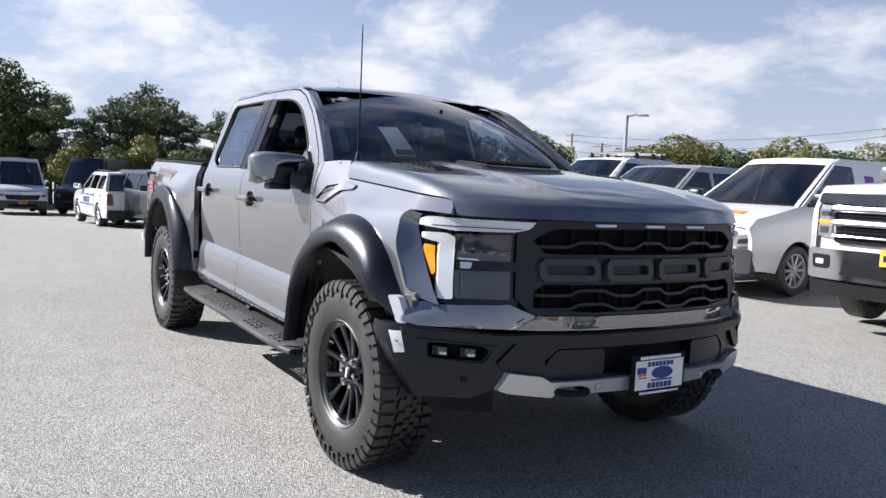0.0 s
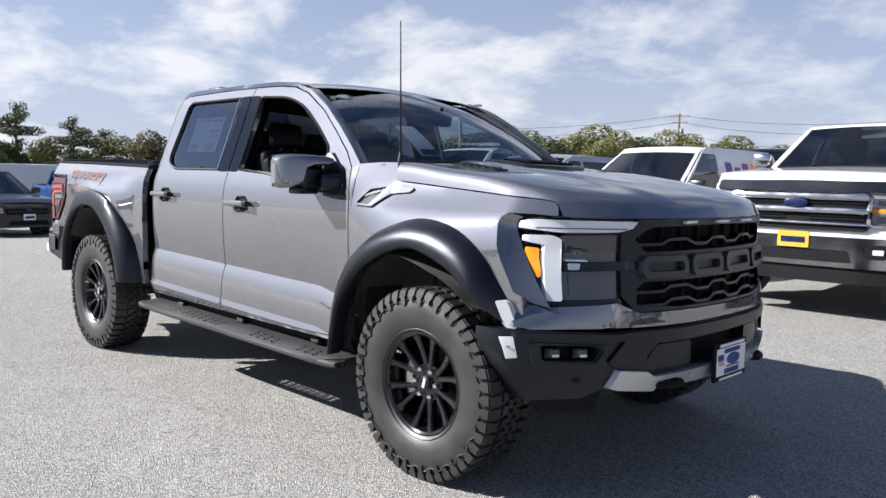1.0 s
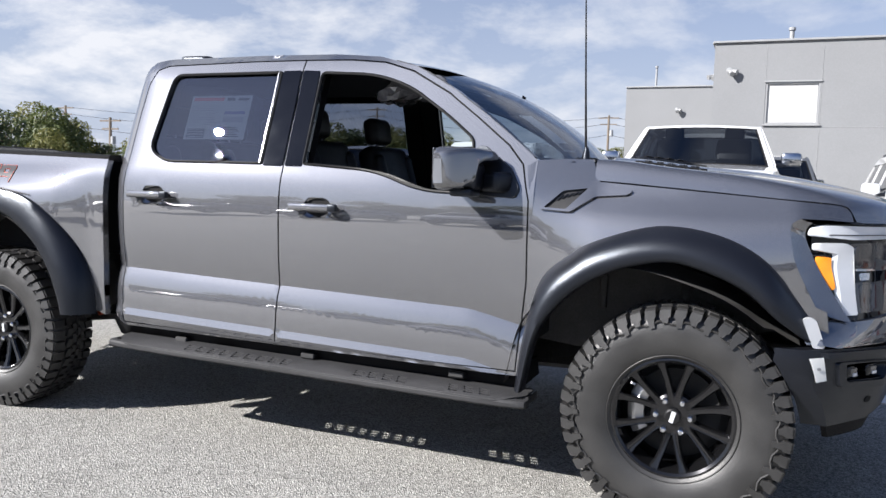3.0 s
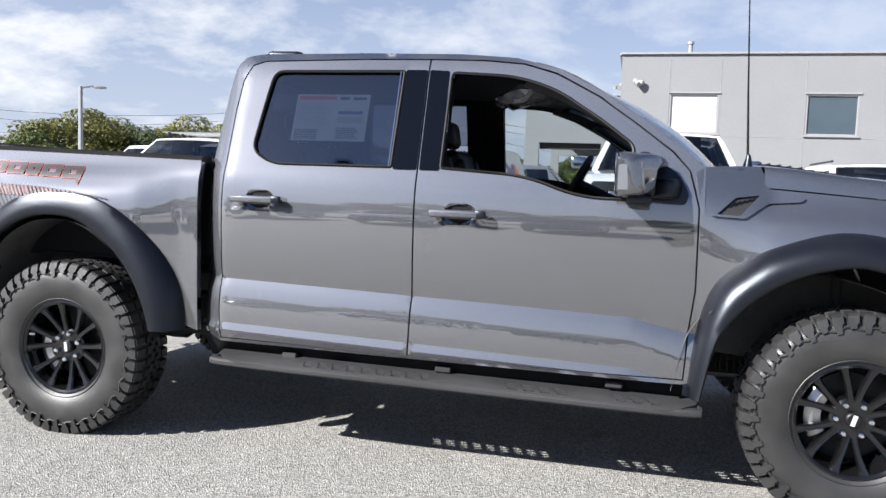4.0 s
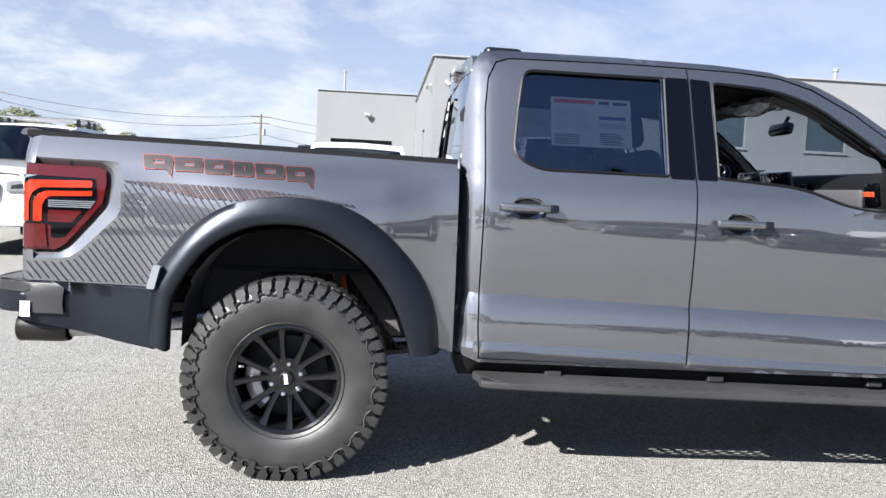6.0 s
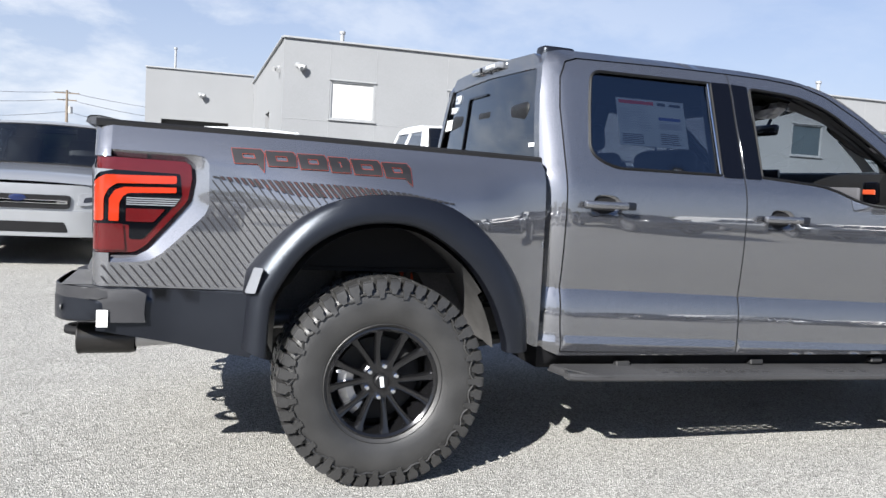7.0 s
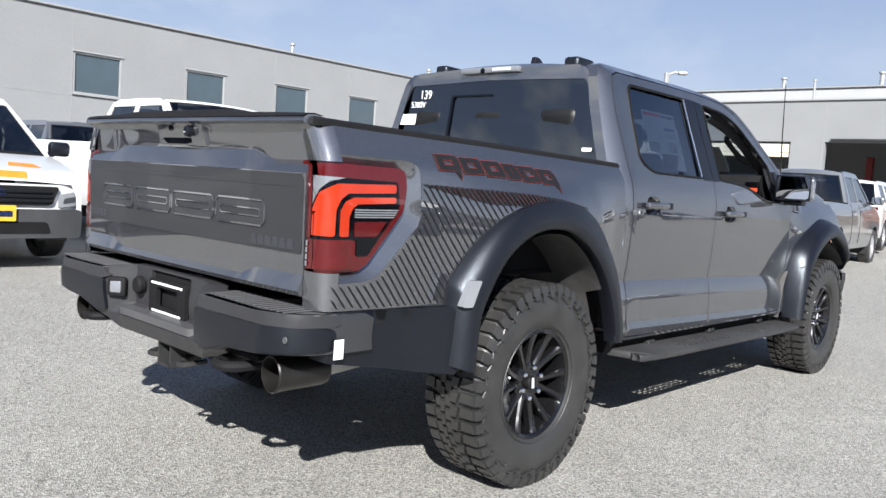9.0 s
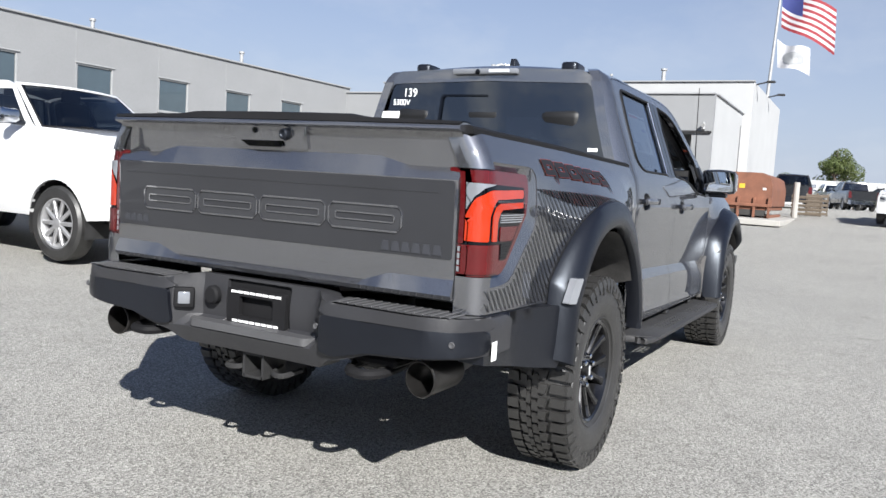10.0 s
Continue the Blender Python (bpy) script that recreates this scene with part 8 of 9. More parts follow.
        part("badge", prism([(0.09 * math.cos(a), 0.04 * math.sin(a)) for a in np.linspace(0, 2 * math.pi, 24, endpoint=False)], Matrix.Translation((nose(0, 1)[0] + 0.05, 0, (zb + zf) / 2 + 0.14)) @ Matrix.Rotation(radians(90), 4, "Z") @ Matrix.Rotation(radians(90), 4, "X"), 0.02, 0.004), NAVY, g, "blue oval badge")
    for sg in (-1, 1):
        hl = zf - (0.42 if grille == "hd" else 0.24)
        L_ = lambda P: [(sg * wn * a, z) for a, z in P]
        lamp = NF("headlamp", fillet(L_([(0.70, hl), (0.985, hl + 0.03), (0.985, zf - 0.06), (0.72, zf - 0.10)]), 0.03), lamps, 0.03, 0.06, None, "clear headlamp")
        if grille == "hd":
            for za, zc, mt_ in ((hl + 0.03, hl + 0.135, CHROME_S), (hl + 0.15, hl + 0.185, AMBER), (hl + 0.20, hl + 0.29, CHROME_S)):
                NF("lamp_cell", fillet(L_([(0.745, za), (0.955, za), (0.955, zc), (0.745, zc)]), 0.012), mt_, 0.036, 0.01, lamp)
                if mt_ is CHROME_S:
                    NF("lamp_core", fillet(L_([(0.80, za + 0.02), (0.90, za + 0.02), (0.90, zc - 0.02), (0.80, zc - 0.02)]), 0.012), SMOKE, 0.042, 0.006, lamp)
            NF("fog_pocket", fillet(L_([(0.72, zb + 0.10), (0.93, zb + 0.10), (0.95, zb + 0.24), (0.72, zb + 0.24)]), 0.04), PLASTIC_D, 0.076, 0.01, bump)
            NF("fog_lamp", fillet(L_([(0.79, zb + 0.145), (0.89, zb + 0.145), (0.89, zb + 0.195), (0.79, zb + 0.195)]), 0.012), CLEAR_L, 0.084, 0.01, bump)
        else:
            NF("lamp_core", fillet(L_([(0.76, hl + 0.04), (0.93, hl + 0.06), (0.93, zf - 0.12), (0.78, zf - 0.14)]), 0.02), SMOKE, 0.034, 0.01, lamp)
            NF("turn_lamp", fillet(L_([(0.945, hl + 0.05), (0.978, hl + 0.06), (0.978, zf - 0.10), (0.945, zf - 0.11)]), 0.006), AMBER, 0.036, 0.01, lamp)
    if grille == "hd":
        NF("valance", fillet([(-wn * 0.97, zb - 0.16), (wn * 0.97, zb - 0.16), (wn * 1.0, zb + 0.01), (-wn * 1.0, zb + 0.01)], 0.03), PLASTIC_D, 0.04, 0.08, None, "black lower valance")
        for sg in (-1, 1):
            part("wiper", tube([(b0 + 0.07 - 0.05 * k, sg * 0.05 + 0.16 * k - 0.35, belt(b0) + 0.035 + 0.012 * k) for k in range(5)], 0.009, 5), PLASTIC_D, root)
    if plate:
        pl_ = NF("number_plate", fillet([(-0.155, zb + 0.18), (0.155, zb + 0.18), (0.155, zb + 0.34), (-0.155, zb + 0.34)], 0.01), plate, 0.10, 0.02, None, "number plate without readable marks")
        NF("plate_bar", [(-0.12, zb + 0.225), (0.12, zb + 0.225), (0.12, zb + 0.285), (-0.12, zb + 0.285)], NAVY, 0.103, 0.003, pl_)
    # tail
    zt_ = belt(xr)
    wt = wl(xr + 0.011, zb + 0.3)
    NR = lambda nm, o, mt, off, th=0.02, par=None, lb="": panel(nm, o, lambda y, z: (xr - off + 0.14 * max(0, abs(y) / hw - 0.6) ** 2, y, z), mt, par or root, lb, inward=(1, 0, 0), step=0.14, thick=th)
    NR("tail_panel", fillet([(-wt, zb + 0.02), (wt, zb + 0.02), (wt * 0.98, zt_), (-wt * 0.98, zt_)], 0.03), paint, 0.0, 0.2)
    NR("rear_bumper", fillet([(-wt, zb), (wt, zb), (wt, zb + 0.28), (-wt, zb + 0.28)], 0.04), CHROME if category == "pickup truck" else (bumper_mat or PLASTIC), 0.06, 0.12)
    for sg in (-1, 1):
        NR("tail_lamp", fillet([(sg * wt * 0.80, zb + 0.42), (sg * wt * 1.0, zb + 0.42), (sg * wt * 1.0, zt_ - 0.06), (sg * wt * 0.84, zt_ - 0.06)], 0.02), RED_LENS, 0.02, 0.10, None, "red tail lamp")
    part("underbody", block((L - 0.5, W * 0.72, 0.22), Matrix.Translation(((xf + xr) / 2, 0, zb + 0.08))), DARKMETAL, root)
    # added dark block below the windows stands in for the cabin's shade
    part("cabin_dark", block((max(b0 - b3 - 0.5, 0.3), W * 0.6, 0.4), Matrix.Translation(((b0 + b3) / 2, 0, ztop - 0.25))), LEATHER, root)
    wh = car_wheel(r, 0.24, rim_mat, root)
    wh.matrix_basis = Matrix.Translation((base / 2, -(hw - 0.13), r))
    copy_thing(wh, Matrix.Translation((-base / 2, -(hw - 0.13), r)))
    for x in (base / 2, -base / 2):
        copy_thing(wh, Matrix.Translation((x, hw - 0.13, r)) @ Matrix.Rotation(math.pi, 4, "Z"))
    if rack:
        for s in (-1, 1):
            part("roof_rail", tube([(b1 - 0.25, s * hw * 0.66, roof + 0.045), (b2 + 0.2, s * hw * 0.66, roof + 0.045)], 0.016, 6), PLASTIC, root)
        if rack == "bars":
            for x in (b1 - 0.35, (b1 + b2) / 2 - 0.1, b2 + 0.35):
                part("cross_bar", tube([(x, -hw * 0.75, roof + 0.12), (x, hw * 0.75, roof + 0.12)], 0.02, 6), STEEL, root)
                for s in (-1, 1):
                    part("bar_foot", block((0.08, 0.05, 0.14), Matrix.Translation((x, s * hw * 0.66, roof + 0.06)), 0.01, 1), PLASTIC, root)
    return root


def stand(x, y, az):
    """At rest on the ground, its nose to the compass of the plan (degrees from +x)."""
    return Matrix.Translation((x, y, ground_z(x, y))) @ Matrix.Rotation(radians(az), 4, "Z")


def parked(kind, x, y, az, paint, label, **kw):
    M = stand(x, y, az)
    if kind == "hd_pickup":
        return vehicle("pickup_truck", label, "pickup truck", M, paint, 6.35, 2.03, 4.06, 1.02, 0.42, [(3.05, 1.30), (2.9, 1.40), (2.0, 1.47), (1.55, 1.49), (-0.85, 1.44), (-0.95, 1.42), (-3.30, 1.44)], (1.55, 0.85, -0.62, -0.80), 2.05, [(0.25, 1.4), (-0.60, 0.15)], zb=0.48, grille="hd", bumper_mat=CHROME_S, bed=PLASTIC_D, **kw)
    if kind == "pickup":
        return vehicle("pickup_truck", label, "pickup truck", M, paint, 5.89, 2.03, 3.68, 0.95, 0.40, [(2.79, 1.12), (2.65, 1.20), (1.9, 1.28), (1.40, 1.32), (-0.95, 1.31), (-1.05, 1.30), (-3.10, 1.32)], (1.40, 0.62, -0.82, -0.98), 1.95, [(0.05, 1.2), (-0.78, -0.03)], zb=0.42, bed=PLASTIC_D, **kw)
    if kind == "suv":
        return vehicle("parked_suv", label, "SUV", M, paint, 4.9, 1.95, 2.95, 0.92, 0.37, [(2.39, 0.92), (2.2, 1.02), (1.6, 1.09), (1.15, 1.13), (-1.4, 1.18), (-2.46, 1.14)], (1.15, 0.30, -1.75, -2.25), 1.74, [(0.02, 1.05), (-0.95, -0.05), (-1.85, -1.03)], zb=0.32, **kw)
    if kind == "connect":
        return vehicle("delivery_van", label, "van", M, paint, 4.8, 1.84, 3.06, 0.86, 0.33, [(2.38, 0.86), (2.28, 0.98), (1.75, 1.10), (1.45, 1.16), (-1.4, 1.18), (-2.38, 1.18)], (1.50, 0.50, -2.05, -2.30), 1.84, [(0.15, 1.3)], zb=0.30, grille="van", bumper_mat=GREYBUMP, **kw)
    if kind == "van":
        return vehicle("parked_van", label, "van", M, paint, 5.98, 2.06, 3.75, 1.02, 0.36, [(2.88, 1.08), (2.75, 1.20), (2.35, 1.32), (2.1, 1.36), (-2.0, 1.36), (-3.07, 1.36)], (2.15, 1.35, -2.9, -3.0), kw.pop("roof", 2.5), [(0.95, 1.9)], zb=0.40, grille="van", bumper_mat=GREYBUMP, **kw)


parked("hd_pickup", 1.30, 7.85, -90, CAR_WHITE, "white heavy-duty crew-cab pickup with chrome grille", plate=YELLOW)
van = parked("connect", -1.85, 8.10, -90, CAR_WHITE, "white compact delivery van with purple and orange side blocks", plate=YELLOW, clad=0.12)
for s in (-1, 1):
    for k in range(5):
        panel("livery_block", fillet([(-0.10 - 0.30 * k - 0.22, 1.33), (-0.10 - 0.30 * k, 1.33), (-0.10 - 0.30 * k, 1.62 if k in (0, 2, 3) else 1.55), (-0.10 - 0.30 * k - 0.22, 1.62 if k in (0, 2, 3) else 1.55)], 0.02), lambda x, z: (x, s * (1.84 / 2 * (0.93 - 0.21 * min(max((z - 1.17) / 0.67, 0), 1) ** 1.15) + 0.004), z), PURPLE if k < 3 else ORANGE, van, "plain coloured livery block", inward=(0, -s, 0), thick=0.004)
    panel("hood_livery", [(2.02, s * 0.22), (2.16, s * 0.18), (2.16, s * 0.50), (2.02, s * 0.47)], lambda x, y: (x, y, lin(x, (1.45, 1.75, 2.28), (1.16, 1.10, 0.98)) + 0.036 - 0.03 * (y / 0.9) ** 2), ORANGE, van, "orange hood block", inward=(0, 0, -1), thick=0.004) if s > 0 else None
for y0_, y1_, mt_ in ((-0.42, -0.02, PURPLE), (0.0, 0.30, ORANGE)):
    panel("hood_livery", fillet([(y0_, 0.90), (y1_, 0.90), (y1_, 0.99), (y0_, 0.99)], 0.015), lambda y, z: (2.375 - 0.5 * max(0, z - 0.88), y, z), mt_, van, "plain coloured livery block", inward=(-1, 0, 0), thick=0.004)
parked("suv", -4.55, 8.25, -90, CAR_SILVER, "silver crossover SUV parked nose out", plate=None)
parked("pickup", -7.25, 9.6, -90, CAR_WHITE, "white crew-cab pickup with a roof rack", rack="bars")
parked("suv", 4.55, 9.0, -90, CAR_WHITE, "white SUV with roof rails", rack=True)
parked("pickup", -2.6, 13.9, -90, CAR_BLACK, "black crew-cab pickup behind the van")
parked("suv", 2.2, 15.2, 90, CAR_GREY, "dark grey SUV showing its tail lamps")
parked("suv", -3.6, 22.0, 180, CAR_GREY, "grey car parked across the lot")
police = parked("suv", -22.75, 2.05, 184, CAR_WHITE, "white police SUV with dark blue side stripes", rack=True)
parked("suv", -19.8, 2.9, 12, CAR_SLATE, "dark slate-grey SUV facing the lot", plate=PAPER)
parked("pickup", -25.0, 7.6, -6, CAR_ROYAL, "bright blue pickup behind the dark SUV")
for s in (-1, 1):
    for z0, h_, mt_ in ((0.66, 0.05, INK_B), (0.98, 0.025, INK_B)):
        panel("livery_stripe", [(-1.0, z0), (1.0, z0), (1.0, z0 + h_), (-1.0, z0 + h_)], lambda x, z: (x, s * 0.982, z), mt_, police, "dark blue livery stripe", inward=(0, -s, 0), step=0.5, thick=0.006)
    c = bpy.data.curves.new("word", "FONT")
    c.body, c.size, c.extrude, c.align_x = "POLICE", 0.26, 0.004, "CENTER"
    tmp = bpy.data.objects.new("word", c)
    me = bpy.data.meshes.new_from_object(tmp)
    bpy.data.objects.remove(tmp)
    me.materials.append(INK_B)
    wd = new("side_lettering", me)
    wd.parent = police
    wd["label"] = "dark blue POLICE lettering"
    wd.matrix_local = Matrix.Translation((0.05, s * 0.984, 0.745)) @ Matrix.Rotation(0 if s < 0 else math.pi, 4, "Z") @ Matrix.Rotation(radians(90), 4, "X")
parked("van", -37.0, 3.4, -25, CAR_SLATE, "dark high-roof delivery van", roof=2.72)
parked("van", -35.5, -0.2, 2, CAR_WHITE, "white cargo van with a yellow plate", plate=YELLOW, roof=2.5)
parked("van", -33.0, 9.6, 90, CAR_WHITE, "white cargo van seen from the side", roof=2.3)
parked("pickup", 12.9, 2.74, 5.5, CAR_GREY, "grey crew-cab pickup beside the service wing")
parked("suv", 18.7, 3.4, 5, CAR_WHITE, "white SUV beside the service wing")
parked("suv", 41.0, 1.6, 5, CAR_BLACK, "black SUV past the skip")
parked("pickup", 57.0, -1.0, 15, CAR_BLACK, "black pickup in the far row")
parked("pickup", 67.0, 0.6, 15, CAR_WHITE, "white pickup in the far row")
parked("pickup", 30.0, -3.7, 172, CAR_WHITE, "white pickup at the lot's edge")
parked("suv", 63.0, -3.0, 80, CAR_BLACK, "black SUV in the far row")
ROW = []
for k, (x, y, c, t) in enumerate(((-12.5, 17.0, CAR_WHITE, "van"), (-9.0, 24.0, CAR_WHITE, "van"), (-16.5, 20.0, CAR_GREY, "suv"), (-20.0, 26.0, CAR_WHITE, "pickup"), (-24.0, 30.0, CAR_BLACK, "suv"), (-13.5, 34.0, CAR_WHITE, "van"), (-28.0, 22.0, CAR_SILVER, "suv"))):
    kw = {"roof": 2.1} if t == "van" else {}
    ROW.append(parked(t, x, y, -90 + 4 * (k % 3 - 1), c, {"van": "white cargo van in the far row", "suv": "SUV in the far row", "pickup": "white pickup in the far row"}[t], group="far row of parked vehicles", **kw))


# ---- trees, poles, skip, flags ----
BARK = mat("bark", (0.09, 0.07, 0.055), 0.9, var=0.3, scale=8, bump=0.5, bscale=40)


def leafy(name, c1, c2):
    """Leaf colour that differs from clump to clump."""
    m = bpy.data.materials.new(name)
    m.use_nodes = True
    t = m.node_tree
    b = t.nodes["Principled BSDF"]
    b.inputs["Roughness"].default_value = 0.6
    g = t.nodes.new("ShaderNodeNewGeometry")
    tc = t.nodes.new("ShaderNodeTexCoord")
    n = t.nodes.new("ShaderNodeTexNoise"); n.inputs["Scale"].default_value = 0.55
    t.links.new(tc.outputs["Object"], n.inputs["Vector"])
    ad = t.nodes.new("ShaderNodeMath"); ad.operation = "MULTIPLY_ADD"; ad.inputs[1].default_value = 0.45
    t.links.new(g.outputs["Random Per Island"], ad.inputs[0])
    sb = t.nodes.new("ShaderNodeMath"); sb.operation = "SUBTRACT"; sb.inputs[1].default_value = 0.22
    t.links.new(n.outputs["Fac"], sb.inputs[0])
    t.links.new(sb.outputs[0], ad.inputs[2])
    mx = t.nodes.new("ShaderNodeMix"); mx.data_type = "RGBA"
    mx.inputs["A"].default_value, mx.inputs["B"].default_value = (*c1, 1), (*c2, 1)
    t.links.new(ad.outputs[0], mx.inputs["Factor"])
    t.links.new(mx.outputs["Result"], b.inputs["Base Color"])
    tl = t.nodes.new("ShaderNodeBsdfTranslucent")
    t.links.new(mx.outputs["Result"], tl.inputs[0])
    ms = t.nodes.new("ShaderNodeMixShader"); ms.inputs[0].default_value = 0.25
    t.links.new(b.outputs[0], ms.inputs[1]); t.links.new(tl.outputs[0], ms.inputs[2])
    t.links.new(ms.outputs[0], t.nodes["Material Output"].inputs[0])
    return m


LEAF = leafy("mixed_green_leaves", (0.035, 0.060, 0.014), (0.11, 0.13, 0.034))
LEAF_D = leafy("dark_pine_needles", (0.022, 0.042, 0.018), (0.095, 0.12, 0.045))
LEAF_Y = leafy("yellowing_leaves", (0.07, 0.085, 0.018), (0.19, 0.18, 0.045))
LEAF_B = leafy("rusty_leaves", (0.075, 0.055, 0.022), (0.13, 0.12, 0.042))


def leaves(blobs, count, size, rnd, up=0.3):
    """Vertices and faces of many small bent leaf sprays in lumpy blobs (centre, radii)."""
    vs, fs = [], []
    wts = [b[1][0] * b[1][1] * b[1][2] for b in blobs]
    for _ in range(count):
        c, rad = rnd.choices(blobs, wts)[0]
        d = Vector((rnd.gauss(0, 1), rnd.gauss(0, 1), rnd.gauss(0, 1))).normalized()
        k = rnd.uniform(0.55, 1.0) ** 0.6
        p = Vector((c[0] + d.x * rad[0] * k, c[1] + d.y * rad[1] * k, c[2] + d.z * rad[2] * k))
        n = (d + Vector((rnd.uniform(-.8, .8), rnd.uniform(-.8, .8), rnd.uniform(-.5, .9)))).normalized()
        a = n.orthogonal().normalized()
        a = Matrix.Rotation(rnd.uniform(0, 6.28), 3, n) @ a
        b = n.cross(a)
        s = size * rnd.uniform(0.6, 1.4)
        o = len(vs)
        vs += [p - a * s, p - b * s * 0.55 + n * s * 0.18, p + a * s, p + b * s * 0.6 - n * s * 0.1]
        fs.append((o, o + 1, o + 2, o + 3))
    return vs, fs


def tree(name, label, kind, h, rnd, m, leaf):
    root = thing(name, label, "tree", m)
    blobs = []
    th = h * (0.14 if kind == "broad" else 0.5)
    lean = (rnd.uniform(-.03, .03) * h, rnd.uniform(-.03, .03) * h)
    tops = h * (0.8 if kind == "broad" else 0.97)
    tp = [(lean[0] * t, lean[1] * t, -0.5 + (tops + 0.5) * t) for t in np.linspace(0, 1, 6)]
    bms = [tube(tp, [h * 0.028 * (1.15 - t) for t in np.linspace(0, 1, 6)], 7)]
    n = 17 if kind == "broad" else 15
    for k in range(n):
        a = 2.4 * k + rnd.uniform(-.4, .4)
        if kind == "broad":
            z0 = th + (tops - th) * rnd.uniform(0.0, 0.72)
            ln = h * rnd.uniform(0.18, 0.34)
            e = Vector((math.cos(a) * ln, math.sin(a) * ln, z0 + ln * rnd.uniform(0.3, 0.9)))
            rr = h * rnd.uniform(0.075, 0.155)
            blobs.append((e, (rr, rr, rr * 0.8)))
            blobs.append((Vector((e.x * 0.5, e.y * 0.5, min(e.z + rr * rnd.uniform(-0.6, 0.9), h * 0.93))), (rr * 1.1, rr * 1.1, rr * 0.85)))
        else:
            t = 0.34 + 0.66 * k / n
            z0 = h * t
            ln = h * (0.15 * (1.15 - t) + 0.07) * rnd.uniform(0.35, 1.5)
            e = Vector((math.cos(a) * ln, math.sin(a) * ln, z0 + rnd.uniform(-.02, .03) * h))
            blobs.append((e, (ln * 0.8, ln * 0.8, h * rnd.uniform(0.03, 0.07))))
            blobs.append((Vector((e.x * 0.4, e.y * 0.4, e.z)), (ln * 0.7, ln * 0.7, h * 0.05)))
        bms.append(tube([(lean[0] * z0 / tops, lean[1] * z0 / tops, z0 * 0.96), tuple(e * 0.55 + Vector((0, 0, z0 * 0.44))), tuple(e)], [h * 0.012, h * 0.008, h * 0.003], 5))
    part("trunk", join(*bms), BARK, root)
    v, f = leaves(blobs, 9000 if kind == "broad" else 5600, h * (0.0135 if kind == "broad" else 0.0115), rnd)
    mesh("crown", v, f, leaf, root, "", 5)
    return root


rnd = random.Random(11)
protos = {"oak": tree("oak_tree", "broad green roadside tree", "broad", 8.0, rnd, Matrix.Translation((-46, 38, -1)), LEAF),
          "maple": tree("maple_tree", "broad tree with yellowing leaves", "broad", 8.0, rnd, Matrix.Translation((-50, 42, -1)), LEAF_Y),
          "russet": tree("maple_tree", "broad tree with rusty leaves", "broad", 8.0, rnd, Matrix.Translation((-42, 50, -1)), LEAF_B),
          "dark": tree("oak_tree", "dense dark green tree", "broad", 8.0, rnd, Matrix.Translation((-56, 36, -1)), LEAF_D),
          "pine": tree("pine_tree", "tall sparse dark pine", "pine", 9.0, rnd, Matrix.Translation((-57.7, 9.65, -1)), LEAF_D)}
ORIGIN = (5.0, -3.0)


def plant(kind, az, dist, top, wide=1.0):
    """A tree at a compass angle and distance from the start of the walk, its top at that height over the lot."""
    x, y = ORIGIN[0] + dist * math.cos(radians(az)), ORIGIN[1] + dist * math.sin(radians(az))
    z = ground_z(x, y) - 0.1
    base = 9.0 if kind == "pine" else 8.0
    k = (top - z) / base
    t = copy_thing(protos[kind], Matrix.Translation((x, y, z)) @ Matrix.Rotation(rnd.uniform(0, 6.28), 4, "Z"))
    t.scale = (k * wide, k * wide, k)
    t["group"] = "trees round the lot"
    return t


# the far belt beyond the lot
az = 96.0
while az < 141:
    kind = rnd.choices(("oak", "maple", "russet", "dark"), (6, 4, 1, 3))[0]
    d = rnd.uniform(62, 78)
    tall = lin(az, (96, 104, 106, 108, 112, 115, 119, 122, 125, 128, 131, 133.5, 135, 141), (4.0, 4.8, 5.8, 5.2, 5.2, 5.9, 6.2, 6.7, 7.1, 6.8, 6.8, 6.7, 4.0, 4.4))
    plant(kind, az, d, 1.3 + (tall * rnd.uniform(0.84, 1.05) - 1.3) * d / 70, rnd.uniform(1.0, 1.5))
    az += rnd.uniform(1.0, 1.8)
